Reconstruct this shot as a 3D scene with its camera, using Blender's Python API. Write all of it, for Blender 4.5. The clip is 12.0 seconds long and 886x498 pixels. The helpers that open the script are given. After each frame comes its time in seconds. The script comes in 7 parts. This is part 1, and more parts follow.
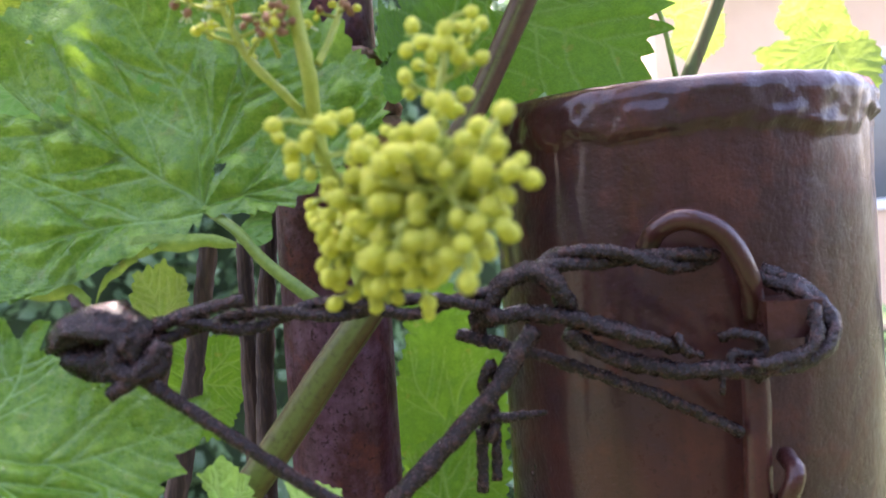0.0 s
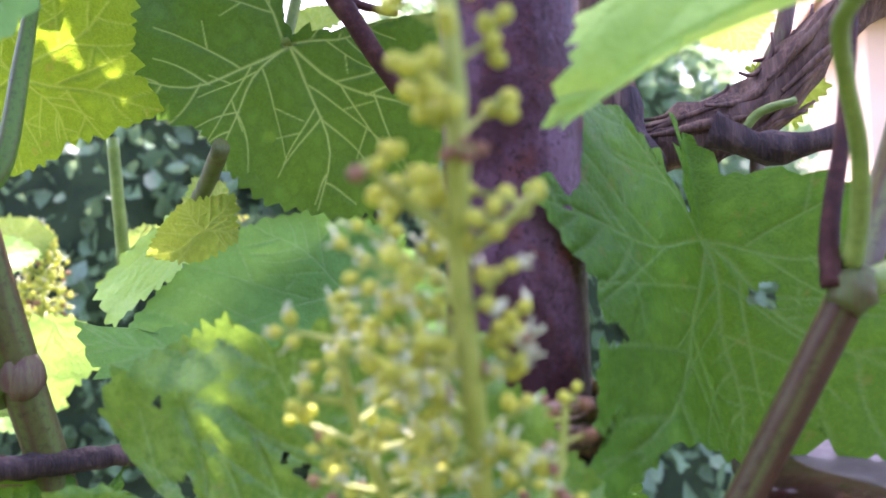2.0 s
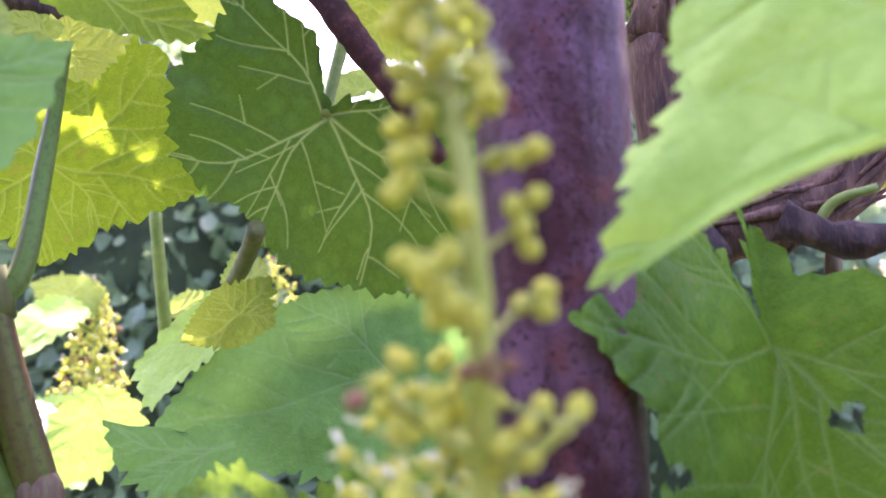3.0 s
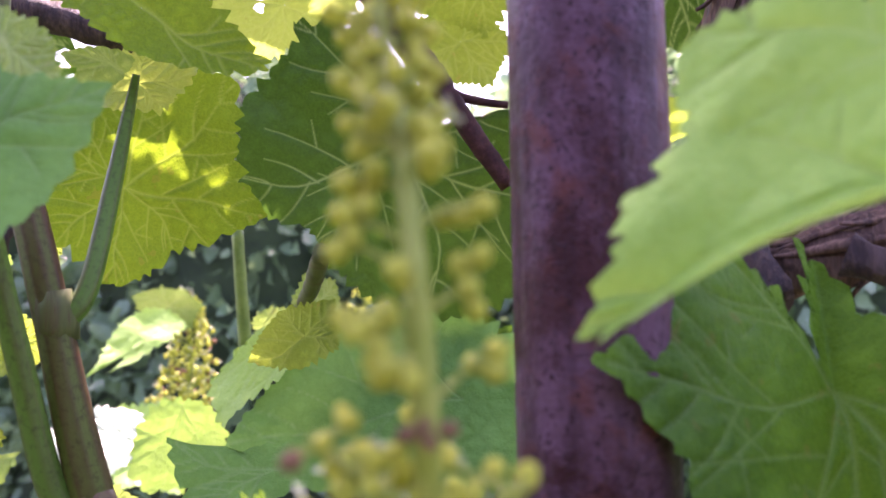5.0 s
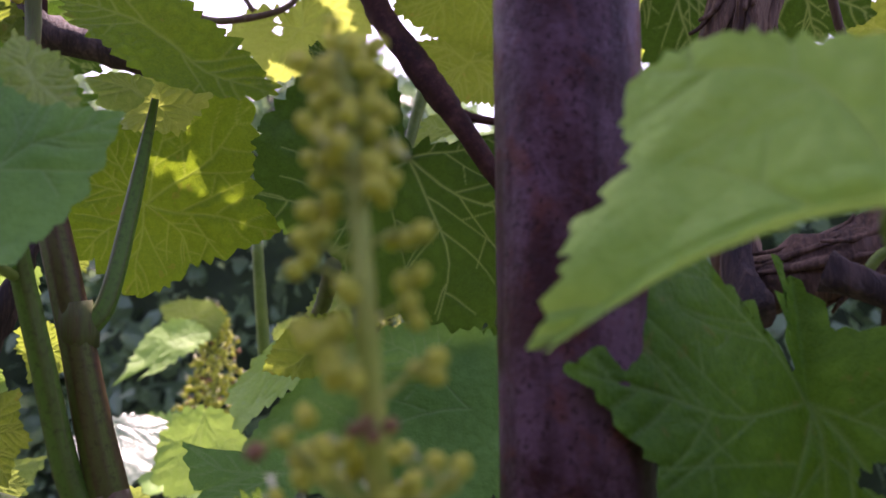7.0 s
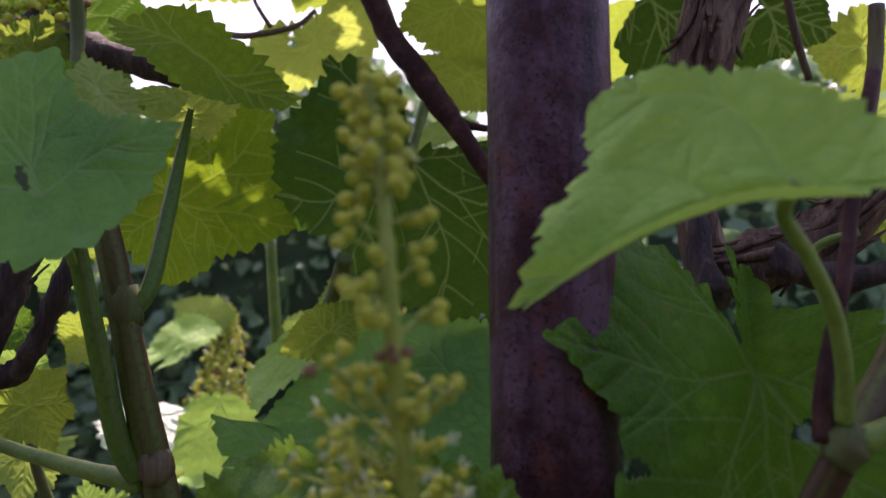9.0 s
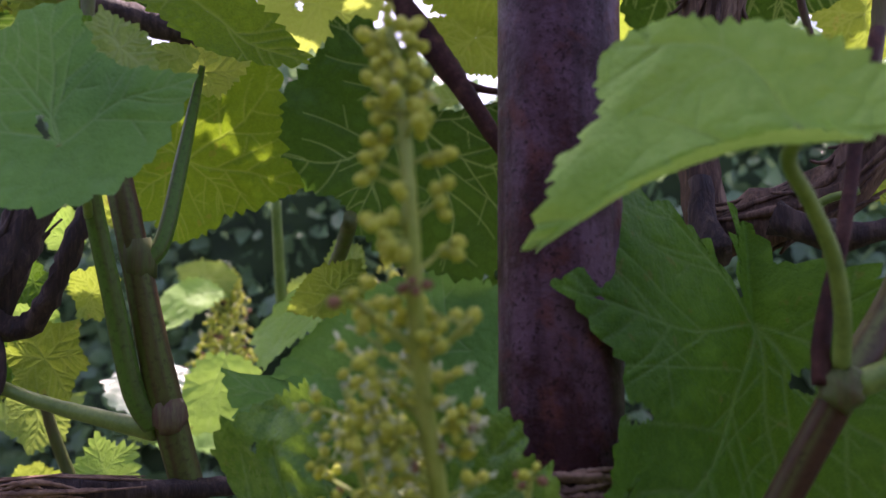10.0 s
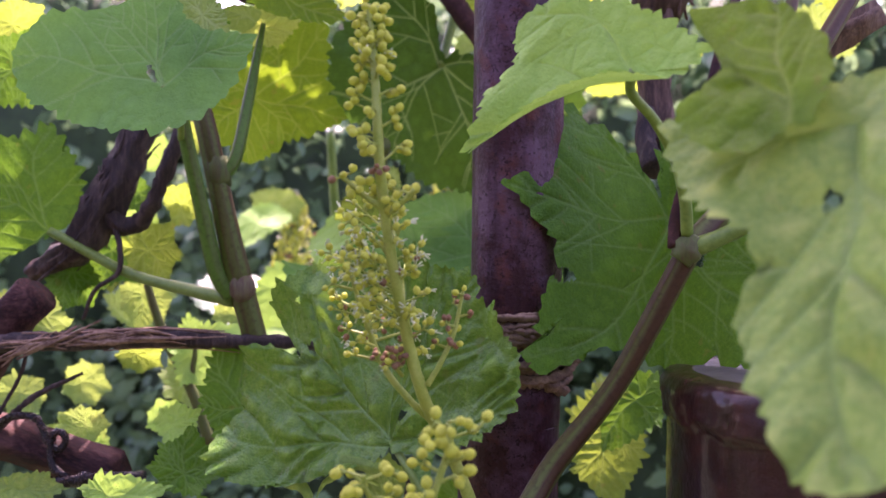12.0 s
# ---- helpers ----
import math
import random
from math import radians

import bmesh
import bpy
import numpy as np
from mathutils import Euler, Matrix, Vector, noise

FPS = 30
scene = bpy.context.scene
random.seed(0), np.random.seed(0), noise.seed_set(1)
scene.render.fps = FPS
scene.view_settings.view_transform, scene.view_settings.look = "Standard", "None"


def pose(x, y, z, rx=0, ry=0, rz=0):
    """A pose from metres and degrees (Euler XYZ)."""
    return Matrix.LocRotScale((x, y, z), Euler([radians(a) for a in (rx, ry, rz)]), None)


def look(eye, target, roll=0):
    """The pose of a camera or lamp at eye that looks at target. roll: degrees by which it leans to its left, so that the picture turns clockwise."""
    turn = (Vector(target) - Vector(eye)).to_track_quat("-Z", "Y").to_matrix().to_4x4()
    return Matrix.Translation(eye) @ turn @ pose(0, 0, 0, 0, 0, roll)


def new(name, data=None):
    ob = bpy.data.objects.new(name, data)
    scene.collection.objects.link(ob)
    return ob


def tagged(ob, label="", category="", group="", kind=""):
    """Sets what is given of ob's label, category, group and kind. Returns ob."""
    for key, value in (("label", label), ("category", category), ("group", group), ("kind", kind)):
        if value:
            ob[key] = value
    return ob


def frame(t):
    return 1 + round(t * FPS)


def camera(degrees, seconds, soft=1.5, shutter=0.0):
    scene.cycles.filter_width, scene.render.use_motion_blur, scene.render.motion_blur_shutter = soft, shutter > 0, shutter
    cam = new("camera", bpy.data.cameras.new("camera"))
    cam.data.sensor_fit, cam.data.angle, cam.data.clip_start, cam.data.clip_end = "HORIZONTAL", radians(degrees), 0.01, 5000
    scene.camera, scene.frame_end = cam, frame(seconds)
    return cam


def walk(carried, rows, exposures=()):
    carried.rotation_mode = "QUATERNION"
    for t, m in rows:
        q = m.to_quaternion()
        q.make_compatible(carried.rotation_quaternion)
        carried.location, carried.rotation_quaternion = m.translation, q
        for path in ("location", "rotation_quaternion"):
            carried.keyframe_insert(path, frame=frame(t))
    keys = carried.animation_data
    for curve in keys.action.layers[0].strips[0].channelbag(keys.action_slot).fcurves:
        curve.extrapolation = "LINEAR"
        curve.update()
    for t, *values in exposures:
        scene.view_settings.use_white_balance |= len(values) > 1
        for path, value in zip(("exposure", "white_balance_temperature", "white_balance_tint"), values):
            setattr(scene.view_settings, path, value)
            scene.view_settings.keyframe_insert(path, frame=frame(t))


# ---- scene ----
cam = camera(55.3, 12.0)
PATH = [
    (0, (0.019, 0.004, 1.206), (-0.01, 2.002, 1.124), -4.0),
    (0.5, (0.025, 0.02, 1.222), (-0.134, 2.014, 1.186), -2.8),
    (1, (0.018, 0.037, 1.245), (-0.265, 2.017, 1.228), -1.7),
    (1.5, (0.0135, 0.0602, 1.2692), (-0.357, 2.025, 1.286), -1.5),
    (2, (0.0092, 0.0785, 1.2973), (-0.441, 2.026, 1.355), -2.1),
    (2.5, (0.0066, 0.0937, 1.3172), (-0.505, 2.025, 1.417), -2.7),
    (3, (0.0093, 0.0996, 1.3207), (-0.563, 2.011, 1.455), -2.5),
    (3.5, (0.0117, 0.1003, 1.3284), (-0.593, 1.999, 1.500), -2.25),
    (5.5, (0.030, 0.1085, 1.3247), (-0.800, 1.919, 1.499), -1.2),
    (6, (0.033, 0.1085, 1.3257), (-0.800, 1.917, 1.511), -1.2),
    (6.5, (0.035, 0.1065, 1.3257), (-0.821, 1.903, 1.521), -1.1),
    (8.5, (0.0588, 0.0673, 1.318), (-0.804, 1.857, 1.542), -0.65),
    (9, (0.058, 0.062, 1.316), (-0.802, 1.855, 1.53), -0.7),
    (9.5, (0.056, 0.058, 1.312), (-0.792, 1.859, 1.503), -0.6),
    (10, (0.057, 0.055, 1.309), (-0.801, 1.855, 1.459), -0.2),
    (10.5, (0.0698, 0.0342, 1.300), (-0.796, 1.833, 1.413), 0.15),
    (11, (0.0917, 0.0017, 1.2933), (-0.800, 1.790, 1.367), 0.1),
    (11.5, (0.114, -0.02, 1.29), (-0.777, 1.77, 1.333), 0.0),
    (12, (0.132, -0.019, 1.289), (-0.880, 1.706, 1.297), 0.3),
]
walk(cam, [(t, look(eye, target, roll)) for t, eye, target, roll in PATH], [(0, 3.15, 6850, 34), (0.5, 2.93, 6600, 28), (1, 2.87, 6400, 38), (1.5, 2.92, 6150, 38), (2, 3.12, 6250, 48), (2.5, 3.20, 6350, 60), (3.5, 3.13, 6500, 60), (6, 2.12, 6700, 58), (6.5, 1.78, 6700, 58), (8.5, 1.16, 6850, 43), (9.5, 1.08, 6750, 42), (10, 1.40, 6650, 45), (10.5, 1.71, 6600, 48), (11, 2.00, 6650, 52), (12, 2.28, 6700, 58)])
cam.data.dof.use_dof = True
cam.data.dof.focus_distance = 0.33
cam.data.dof.aperture_fstop = 13.5

# ---------------------------------------------------------------- world and sun
world = bpy.data.worlds.new("sky")
scene.world = world
world.use_nodes = True
wn = world.node_tree
sky = wn.nodes.new("ShaderNodeTexSky")
sky.sky_type = "NISHITA"
sky.sun_disc = False
SUN_EL, SUN_AZ = radians(60), radians(-30)
sky.sun_elevation, sky.sun_rotation = SUN_EL, SUN_AZ
sky.dust_density = 3.0
wn.links.new(sky.outputs[0], wn.nodes["Background"].inputs[0])
wn.nodes["Background"].inputs[1].default_value = 0.15
sun_dir = Vector((math.sin(SUN_AZ) * math.cos(SUN_EL), math.cos(SUN_AZ) * math.cos(SUN_EL), math.sin(SUN_EL)))
sun = new("sun", bpy.data.lights.new("sun", "SUN"))
sun.data.energy, sun.data.angle, sun.data.color = 4.2, radians(0.6), (1.0, 0.94, 0.84)
sun.matrix_world = look(sun_dir * 20, (0, 0, 0))


# ---------------------------------------------------------------- materials
def material(name):
    m = bpy.data.materials.new(name)
    m.use_nodes = True
    return m, m.node_tree, m.node_tree.nodes["Principled BSDF"], m.node_tree.nodes["Material Output"]


def node(tree, kind, **values):
    n = tree.nodes.new(kind)
    for key, value in values.items():
        n.inputs[key.replace("_", " ")].default_value = value
    return n


def coords(tree):
    return tree.nodes.new("ShaderNodeTexCoord").outputs["Object"]


def noise_of(tree, co, scale, detail=4.0, rough=0.6):
    n = node(tree, "ShaderNodeTexNoise", Scale=scale, Detail=detail, Roughness=rough)
    tree.links.new(co, n.inputs["Vector"])
    return n.outputs["Fac"]


def noise_vector(tree, co, scale):
    n = node(tree, "ShaderNodeTexNoise", Scale=scale, Detail=2.0)
    tree.links.new(co, n.inputs["Vector"])
    return n.outputs["Color"]


def ramp(tree, fac, stops):
    r = tree.nodes.new("ShaderNodeValToRGB")
    while len(r.color_ramp.elements) < len(stops):
        r.color_ramp.elements.new(0.5)
    for e, (p, c) in zip(r.color_ramp.elements, stops):
        e.position, e.color = p, (*c, 1)
    tree.links.new(fac, r.inputs[0])
    return r.outputs[0]


def mix(tree, fac, a, b, how="MIX"):
    m = tree.nodes.new("ShaderNodeMix")
    m.data_type, m.blend_type = "RGBA", how
    for i, v in ((0, fac), (6, a), (7, b)):
        if isinstance(v, (int, float)):
            m.inputs[i].default_value = v
        elif isinstance(v, tuple):
            m.inputs[i].default_value = (*v, 1)
        else:
            tree.links.new(v, m.inputs[i])
    return m.outputs[2]


def bump(tree, height, strength, distance, target, before=None):
    b = node(tree, "ShaderNodeBump", Strength=strength, Distance=distance)
    tree.links.new(height, b.inputs["Height"])
    if before:
        tree.links.new(before, b.inputs["Normal"])
    if target:
        tree.links.new(b.outputs[0], target)
    return b.outputs[0]


def leaf_material(name, dark, light, glow, gloss=0.42, through_part=0.42, spots=0.0, vein=0.6, cells=0.3, vein_tone=None, spec=0.28):
    """Leaf blade: mottled greens, paler between the veins, a fine net of veinlets, light that passes through."""
    m, t, p, out = material(name)
    co = coords(t)
    big, mid, fine = noise_of(t, co, 28, 4), noise_of(t, co, 110, 5), noise_of(t, co, 520, 3)
    cell = t.nodes.new("ShaderNodeAttribute")
    cell.attribute_name = "cell"
    tone = mix(t, cells, mix(t, 0.4, big, mid), cell.outputs["Fac"])
    base = ramp(t, tone, [(0.36, dark), (0.64, light)])
    base = mix(t, 0.25, base, ramp(t, fine, [(0.38, dark), (0.64, light)]))
    net = node(t, "ShaderNodeTexVoronoi", Scale=430.0)
    net.feature = "DISTANCE_TO_EDGE"
    t.links.new(mix(t, 0.012, co, noise_vector(t, co, 160), "ADD"), net.inputs["Vector"])
    lines = ramp(t, net.outputs["Distance"], [(0.0, (1, 1, 1)), (0.09, (0, 0, 0))])
    base = mix(t, mix(t, 0.16, (0, 0, 0), lines), base, tuple(0.35 * q + 0.65 * w for q, w in zip(light, glow)))
    if spots:
        sp = ramp(t, noise_of(t, co, 130, 2), [(0.66, (0, 0, 0)), (0.70, (1, 1, 1))])
        base = mix(t, mix(t, spots, (0, 0, 0), sp), base, (0.16, 0.12, 0.03))
    at = t.nodes.new("ShaderNodeAttribute")
    at.attribute_name = "vein"
    pale = vein_tone or tuple(0.45 * g + 0.20 * w for g, w in zip(glow, (1.0, 1.25, 0.85)))
    base = mix(t, mix(t, vein, (0, 0, 0), at.outputs["Fac"]), base, pale)
    t.links.new(base, p.inputs["Base Color"])
    t.links.new(ramp(t, mid, [(0.35, (gloss * 0.8,) * 3), (0.65, (min(1, gloss * 1.35),) * 3)]), p.inputs["Roughness"])
    p.inputs["Specular IOR Level"].default_value = spec
    h = bump(t, net.outputs["Distance"], 0.35, 0.0008, None)
    n = bump(t, mid, 0.7, 0.0022, p.inputs["Normal"], h)
    tr = t.nodes.new("ShaderNodeBsdfTranslucent")
    t.links.new(mix(t, 0.5, base, glow), tr.inputs["Color"])
    t.links.new(n, tr.inputs["Normal"])
    s = t.nodes.new("ShaderNodeMixShader")
    s.inputs[0].default_value = through_part
    t.links.new(p.outputs[0], s.inputs[1])
    t.links.new(tr.outputs[0], s.inputs[2])
    t.links.new(s.outputs[0], out.inputs[0])
    return m


def plain_material(name, stops, scale, rough=0.5, relief=0.001, scale2=None, metal=0.0, stretch=None, spec=0.5, through_part=0.0):
    """Noise-mottled surface: colour stops over a broad noise, fine grain and relief."""
    m, t, p, out = material(name)
    co = coords(t)
    if stretch:
        mp = node(t, "ShaderNodeMapping")
        mp.inputs["Scale"].default_value = stretch
        t.links.new(co, mp.inputs["Vector"])
        co = mp.outputs[0]
    a, b = noise_of(t, co, scale, 6), noise_of(t, co, scale2 or scale * 7, 4)
    stops = [(0.5 + (q - 0.5) * 0.55, c) for q, c in stops]
    base = mix(t, 0.4, ramp(t, a, stops), ramp(t, b, stops))
    t.links.new(base, p.inputs["Base Color"])
    r = ramp(t, b, [(0.3, (rough * 0.8,) * 3), (0.7, (min(1, rough * 1.25),) * 3)])
    t.links.new(r, p.inputs["Roughness"])
    p.inputs["Metallic"].default_value = metal
    p.inputs["Specular IOR Level"].default_value = spec
    n = bump(t, a, 0.6, relief, None)
    bump(t, b, 0.5, relief * 0.4, p.inputs["Normal"], n)
    if through_part:
        tr = t.nodes.new("ShaderNodeBsdfTranslucent")
        t.links.new(base, tr.inputs["Color"])
        s = t.nodes.new("ShaderNodeMixShader")
        s.inputs[0].default_value = through_part
        t.links.new(p.outputs[0], s.inputs[1])
        t.links.new(tr.outputs[0], s.inputs[2])
        t.links.new(s.outputs[0], out.inputs[0])
    return m


LEAF_MID = leaf_material("leaf_green", (0.032, 0.120, 0.007), (0.090, 0.240, 0.018), (0.22, 0.42, 0.03), 0.45, 0.32, spots=0.4, vein=0.2, cells=0.35, spec=0.15)
LEAF_PALE = leaf_material("leaf_pale_green", (0.21, 0.43, 0.070), (0.35, 0.58, 0.125), (0.44, 0.64, 0.10), 0.5, 0.36, vein=0.22, cells=0.25)
LEAF_BLUE = leaf_material("leaf_blue_green", (0.085, 0.255, 0.045), (0.150, 0.37, 0.085), (0.22, 0.42, 0.08), 0.52, vein=0.32, cells=0.2)
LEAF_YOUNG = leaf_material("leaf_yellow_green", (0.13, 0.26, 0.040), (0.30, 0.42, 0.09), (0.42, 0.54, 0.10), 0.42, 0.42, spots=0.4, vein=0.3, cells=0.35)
# darker copy of the leaf green: shade is put into its colour
LEAF_SHADED = leaf_material("leaf_shaded_green", (0.014, 0.060, 0.007), (0.040, 0.118, 0.016), (0.14, 0.29, 0.025), 0.42, 0.28, vein=0.50, vein_tone=(0.42, 0.52, 0.20), spec=0.15)
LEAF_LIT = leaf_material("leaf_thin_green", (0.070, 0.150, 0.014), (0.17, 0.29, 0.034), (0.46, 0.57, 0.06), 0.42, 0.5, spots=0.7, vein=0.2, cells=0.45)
# brighter yellow copy of the thin leaf: sunlight is put into its colour
LEAF_SUN_TINT = leaf_material("leaf_thin_sun_tint", (0.22, 0.33, 0.04), (0.40, 0.50, 0.09), (0.66, 0.74, 0.14), 0.42, 0.55, spots=0.6, vein=0.4, cells=0.35, vein_tone=(0.34, 0.42, 0.10))
# glossy leaf; the sky's sheen is also painted in as a pale grey-green base
LEAF_SKY_SHEEN = leaf_material("leaf_gloss_sky_sheen", (0.20, 0.30, 0.20), (0.34, 0.44, 0.32), (0.30, 0.44, 0.18), 0.26, 0.20, vein=0.3, spec=0.6)
# greener, darker copy of the thin leaf, with shade put into its tones
LEAF_THIN = leaf_material("leaf_thin_shaded_green", (0.052, 0.140, 0.006), (0.130, 0.270, 0.012), (0.40, 0.55, 0.025), 0.42, 0.44, spots=0.5, vein=0.26, cells=0.4, vein_tone=(0.46, 0.56, 0.16), spec=0.12)
LEAF_BLISTER = leaf_material("leaf_blistered", (0.048, 0.150, 0.012), (0.225, 0.400, 0.050), (0.32, 0.54, 0.07), 0.26, 0.22, spots=0.25, vein=0.30, cells=0.42, vein_tone=(0.30, 0.52, 0.22), spec=0.34)
LEAF_MOTTLED = leaf_material("leaf_mottled_yellow_green", (0.10, 0.24, 0.045), (0.44, 0.54, 0.14), (0.52, 0.62, 0.10), 0.38, 0.42, spots=0.15, vein=0.75, cells=0.68, vein_tone=(0.10, 0.23, 0.07))
PETIOLE = plain_material("petiole", [(0.3, (0.12, 0.215, 0.035)), (0.7, (0.22, 0.33, 0.065))], 90, 0.45, 0.0004, through_part=0.15)
CANE_GREEN = plain_material("cane_green", [(0.25, (0.05, 0.065, 0.020)), (0.55, (0.095, 0.125, 0.036)), (0.8, (0.10, 0.055, 0.035))], 30, 0.5, 0.0006, 260, stretch=(3, 3, 0.25), spec=0.2)
CANE_RED = plain_material("cane_red_brown", [(0.25, (0.08, 0.042, 0.032)), (0.5, (0.13, 0.08, 0.055)), (0.78, (0.16, 0.17, 0.07))], 26, 0.5, 0.0006, 240, stretch=(3, 3, 0.2), spec=0.2)
STEM_PURPLE = plain_material("stem_purple", [(0.3, (0.022, 0.008, 0.008)), (0.55, (0.055, 0.020, 0.018)), (0.75, (0.11, 0.05, 0.042))], 70, 0.7, 0.0016, 380, spec=0.2)


def cane_material(name, green, red):
    """Ribbed shoot: red-brown stripes run along the green, by the stripe value of the mesh."""
    m, t, p, out = material(name)
    co = coords(t)
    at = t.nodes.new("ShaderNodeAttribute")
    at.attribute_name = "vein"
    fine = noise_of(t, co, 500, 4)
    base = mix(t, at.outputs["Fac"], green, red)
    base = mix(t, mix(t, 0.5, (0, 0, 0), ramp(t, fine, [(0.5, (0, 0, 0)), (0.7, (1, 1, 1))])), base, tuple(0.4 * c for c in red))
    t.links.new(base, p.inputs["Base Color"])
    p.inputs["Roughness"].default_value = 0.5
    p.inputs["Specular IOR Level"].default_value = 0.25
    n = bump(t, at.outputs["Fac"], 0.5, 0.0006, None)
    bump(t, fine, 0.4, 0.0004, p.inputs["Normal"], n)
    return m


SHOOT_BARK = cane_material("shoot_bark", (0.095, 0.130, 0.028), (0.070, 0.034, 0.017))
SHOOT_BROWN = cane_material("shoot_brown", (0.085, 0.125, 0.022), (0.078, 0.038, 0.018))
SHOOT_GREEN = cane_material("shoot_green", (0.075, 0.175, 0.022), (0.09, 0.10, 0.034))
BUD = plain_material("bud_yellow_green", [(0.3, (0.52, 0.58, 0.06)), (0.7, (0.72, 0.74, 0.14))], 260, 0.5, 0.0002, through_part=0.36, spec=0.25)
BUD_TIP = plain_material("bud_pedicel", [(0.3, (0.26, 0.36, 0.045)), (0.7, (0.42, 0.48, 0.10))], 200, 0.5, 0.0002, through_part=0.2)
BUD_DRY = plain_material("bud_withered", [(0.3, (0.16, 0.07, 0.035)), (0.7, (0.36, 0.19, 0.09))], 400, 0.8, 0.0004)
STAMEN = plain_material("stamen", [(0.3, (0.55, 0.62, 0.35)), (0.7, (0.75, 0.80, 0.55))], 300, 0.5, 0.0001, through_part=0.3)
BARK = plain_material("bark", [(0.25, (0.030, 0.015, 0.010)), (0.5, (0.10, 0.052, 0.034)), (0.78, (0.26, 0.165, 0.115))], 45, 0.85, 0.003, 300, stretch=(2.5, 2.5, 0.3))
BARK_DARK = plain_material("bark_dark", [(0.25, (0.012, 0.007, 0.007)), (0.5, (0.035, 0.020, 0.018)), (0.78, (0.13, 0.085, 0.07))], 60, 0.85, 0.004, 300, stretch=(2.5, 2.5, 0.3))
FIBRE = plain_material("fibre", [(0.3, (0.11, 0.055, 0.035)), (0.7, (0.34, 0.21, 0.14))], 120, 0.85, 0.0008, 600)
RUST_WIRE = plain_material("rusty_wire", [(0.3, (0.005, 0.0025, 0.0025)), (0.55, (0.012, 0.0055, 0.005)), (0.75, (0.070, 0.030, 0.024))], 330, 0.25, 0.0036, 1000, metal=0.0, spec=0.33)


def painted_steel(name, paint, worn, rust_col, chips, rough, gloss, patch=22):
    """Brown paint over steel: brushed unevenness, worn blue-grey patches, flecks of rust and drips."""
    m, t, p, out = material(name)
    co = coords(t)
    big, mid, fine = noise_of(t, co, patch, 6, 0.7), noise_of(t, co, 85, 6, 0.65), noise_of(t, co, 520, 5, 0.7)
    mp = node(t, "ShaderNodeMapping")
    mp.inputs["Scale"].default_value = (1, 1, 0.10)
    t.links.new(co, mp.inputs["Vector"])
    drip = noise_of(t, mp.outputs[0], 120, 4)
    dark = tuple(0.45 * c for c in paint)
    base = mix(t, ramp(t, big, [(0.42, (0, 0, 0)), (0.60, (1, 1, 1))]), paint, worn)
    base = mix(t, mix(t, 0.6, (0, 0, 0), ramp(t, drip, [(0.48, (0, 0, 0)), (0.66, (1, 1, 1))])), base, dark)
    base = mix(t, mix(t, 0.55, (0, 0, 0), ramp(t, mid, [(0.52, (0, 0, 0)), (0.66, (1, 1, 1))])), base, rust_col)
    flecks = ramp(t, fine, [(chips, (0, 0, 0)), (chips + 0.05, (1, 1, 1))])
    base = mix(t, mix(t, 0.85, (0, 0, 0), flecks), base, dark)
    t.links.new(base, p.inputs["Base Color"])
    t.links.new(ramp(t, mid, [(0.35, (rough,) * 3), (0.65, (rough + 0.28,) * 3)]), p.inputs["Roughness"])
    p.inputs["Specular IOR Level"].default_value = 0.14
    p.inputs["Coat Weight"].default_value = gloss
    p.inputs["Coat Roughness"].default_value = 0.14
    n = bump(t, mid, 0.7, 0.0022, None)
    bump(t, fine, 0.5, 0.0007, p.inputs["Normal"], n)
    return m


STEEL_BROWN = painted_steel("brown_painted_steel", (0.050, 0.0150, 0.0120), (0.034, 0.0155, 0.0185), (0.082, 0.024, 0.0155), 0.61, 0.26, 0.60)
STEEL_PLUM = painted_steel("plum_rusted_steel", (0.048, 0.015, 0.018), (0.11, 0.056, 0.082), (0.12, 0.034, 0.020), 0.56, 0.34, 0.10, 46)
STEEL_RAW = plain_material("dusty_steel", [(0.3, (0.06, 0.05, 0.045)), (0.7, (0.15, 0.13, 0.115))], 60, 0.6, 0.0008, metal=0.0)
HEDGE_LEAF = leaf_material("hedge_leaf", (0.09, 0.20, 0.09), (0.44, 0.58, 0.38), (0.34, 0.50, 0.20), 0.22, 0.38, spec=0.7)
# dark fill for the bushes: colour stands in for shade between the leaves
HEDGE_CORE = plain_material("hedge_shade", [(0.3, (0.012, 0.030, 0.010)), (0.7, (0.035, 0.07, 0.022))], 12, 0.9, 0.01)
GRASS = plain_material("grass_ground", [(0.3, (0.015, 0.03, 0.008)), (0.6, (0.035, 0.05, 0.014)), (0.8, (0.05, 0.042, 0.024))], 3, 0.9, 0.02)
PLASTER = plain_material("peach_plaster", [(0.3, (0.66, 0.44, 0.30)), (0.7, (0.76, 0.54, 0.38))], 2, 0.85, 0.003, 60)
# dark surface of the added wall, so that little light bounces forward
BLOCKER_DARK = plain_material("dark_light_blocker", [(0.3, (0.022, 0.024, 0.016)), (0.7, (0.05, 0.05, 0.035))], 3, 0.9, 0.003, 60)
EAVE = plain_material("eave_timber", [(0.3, (0.25, 0.13, 0.07)), (0.7, (0.38, 0.21, 0.11))], 6, 0.7, 0.003)
WHITE_FRAME = plain_material("white_window_frame", [(0.3, (0.72, 0.74, 0.76)), (0.7, (0.82, 0.83, 0.84))], 8, 0.4, 0.0005)
PANE = plain_material("window_pane", [(0.3, (0.05, 0.07, 0.09)), (0.7, (0.08, 0.10, 0.12))], 2, 0.05, 0.0001, spec=0.8)
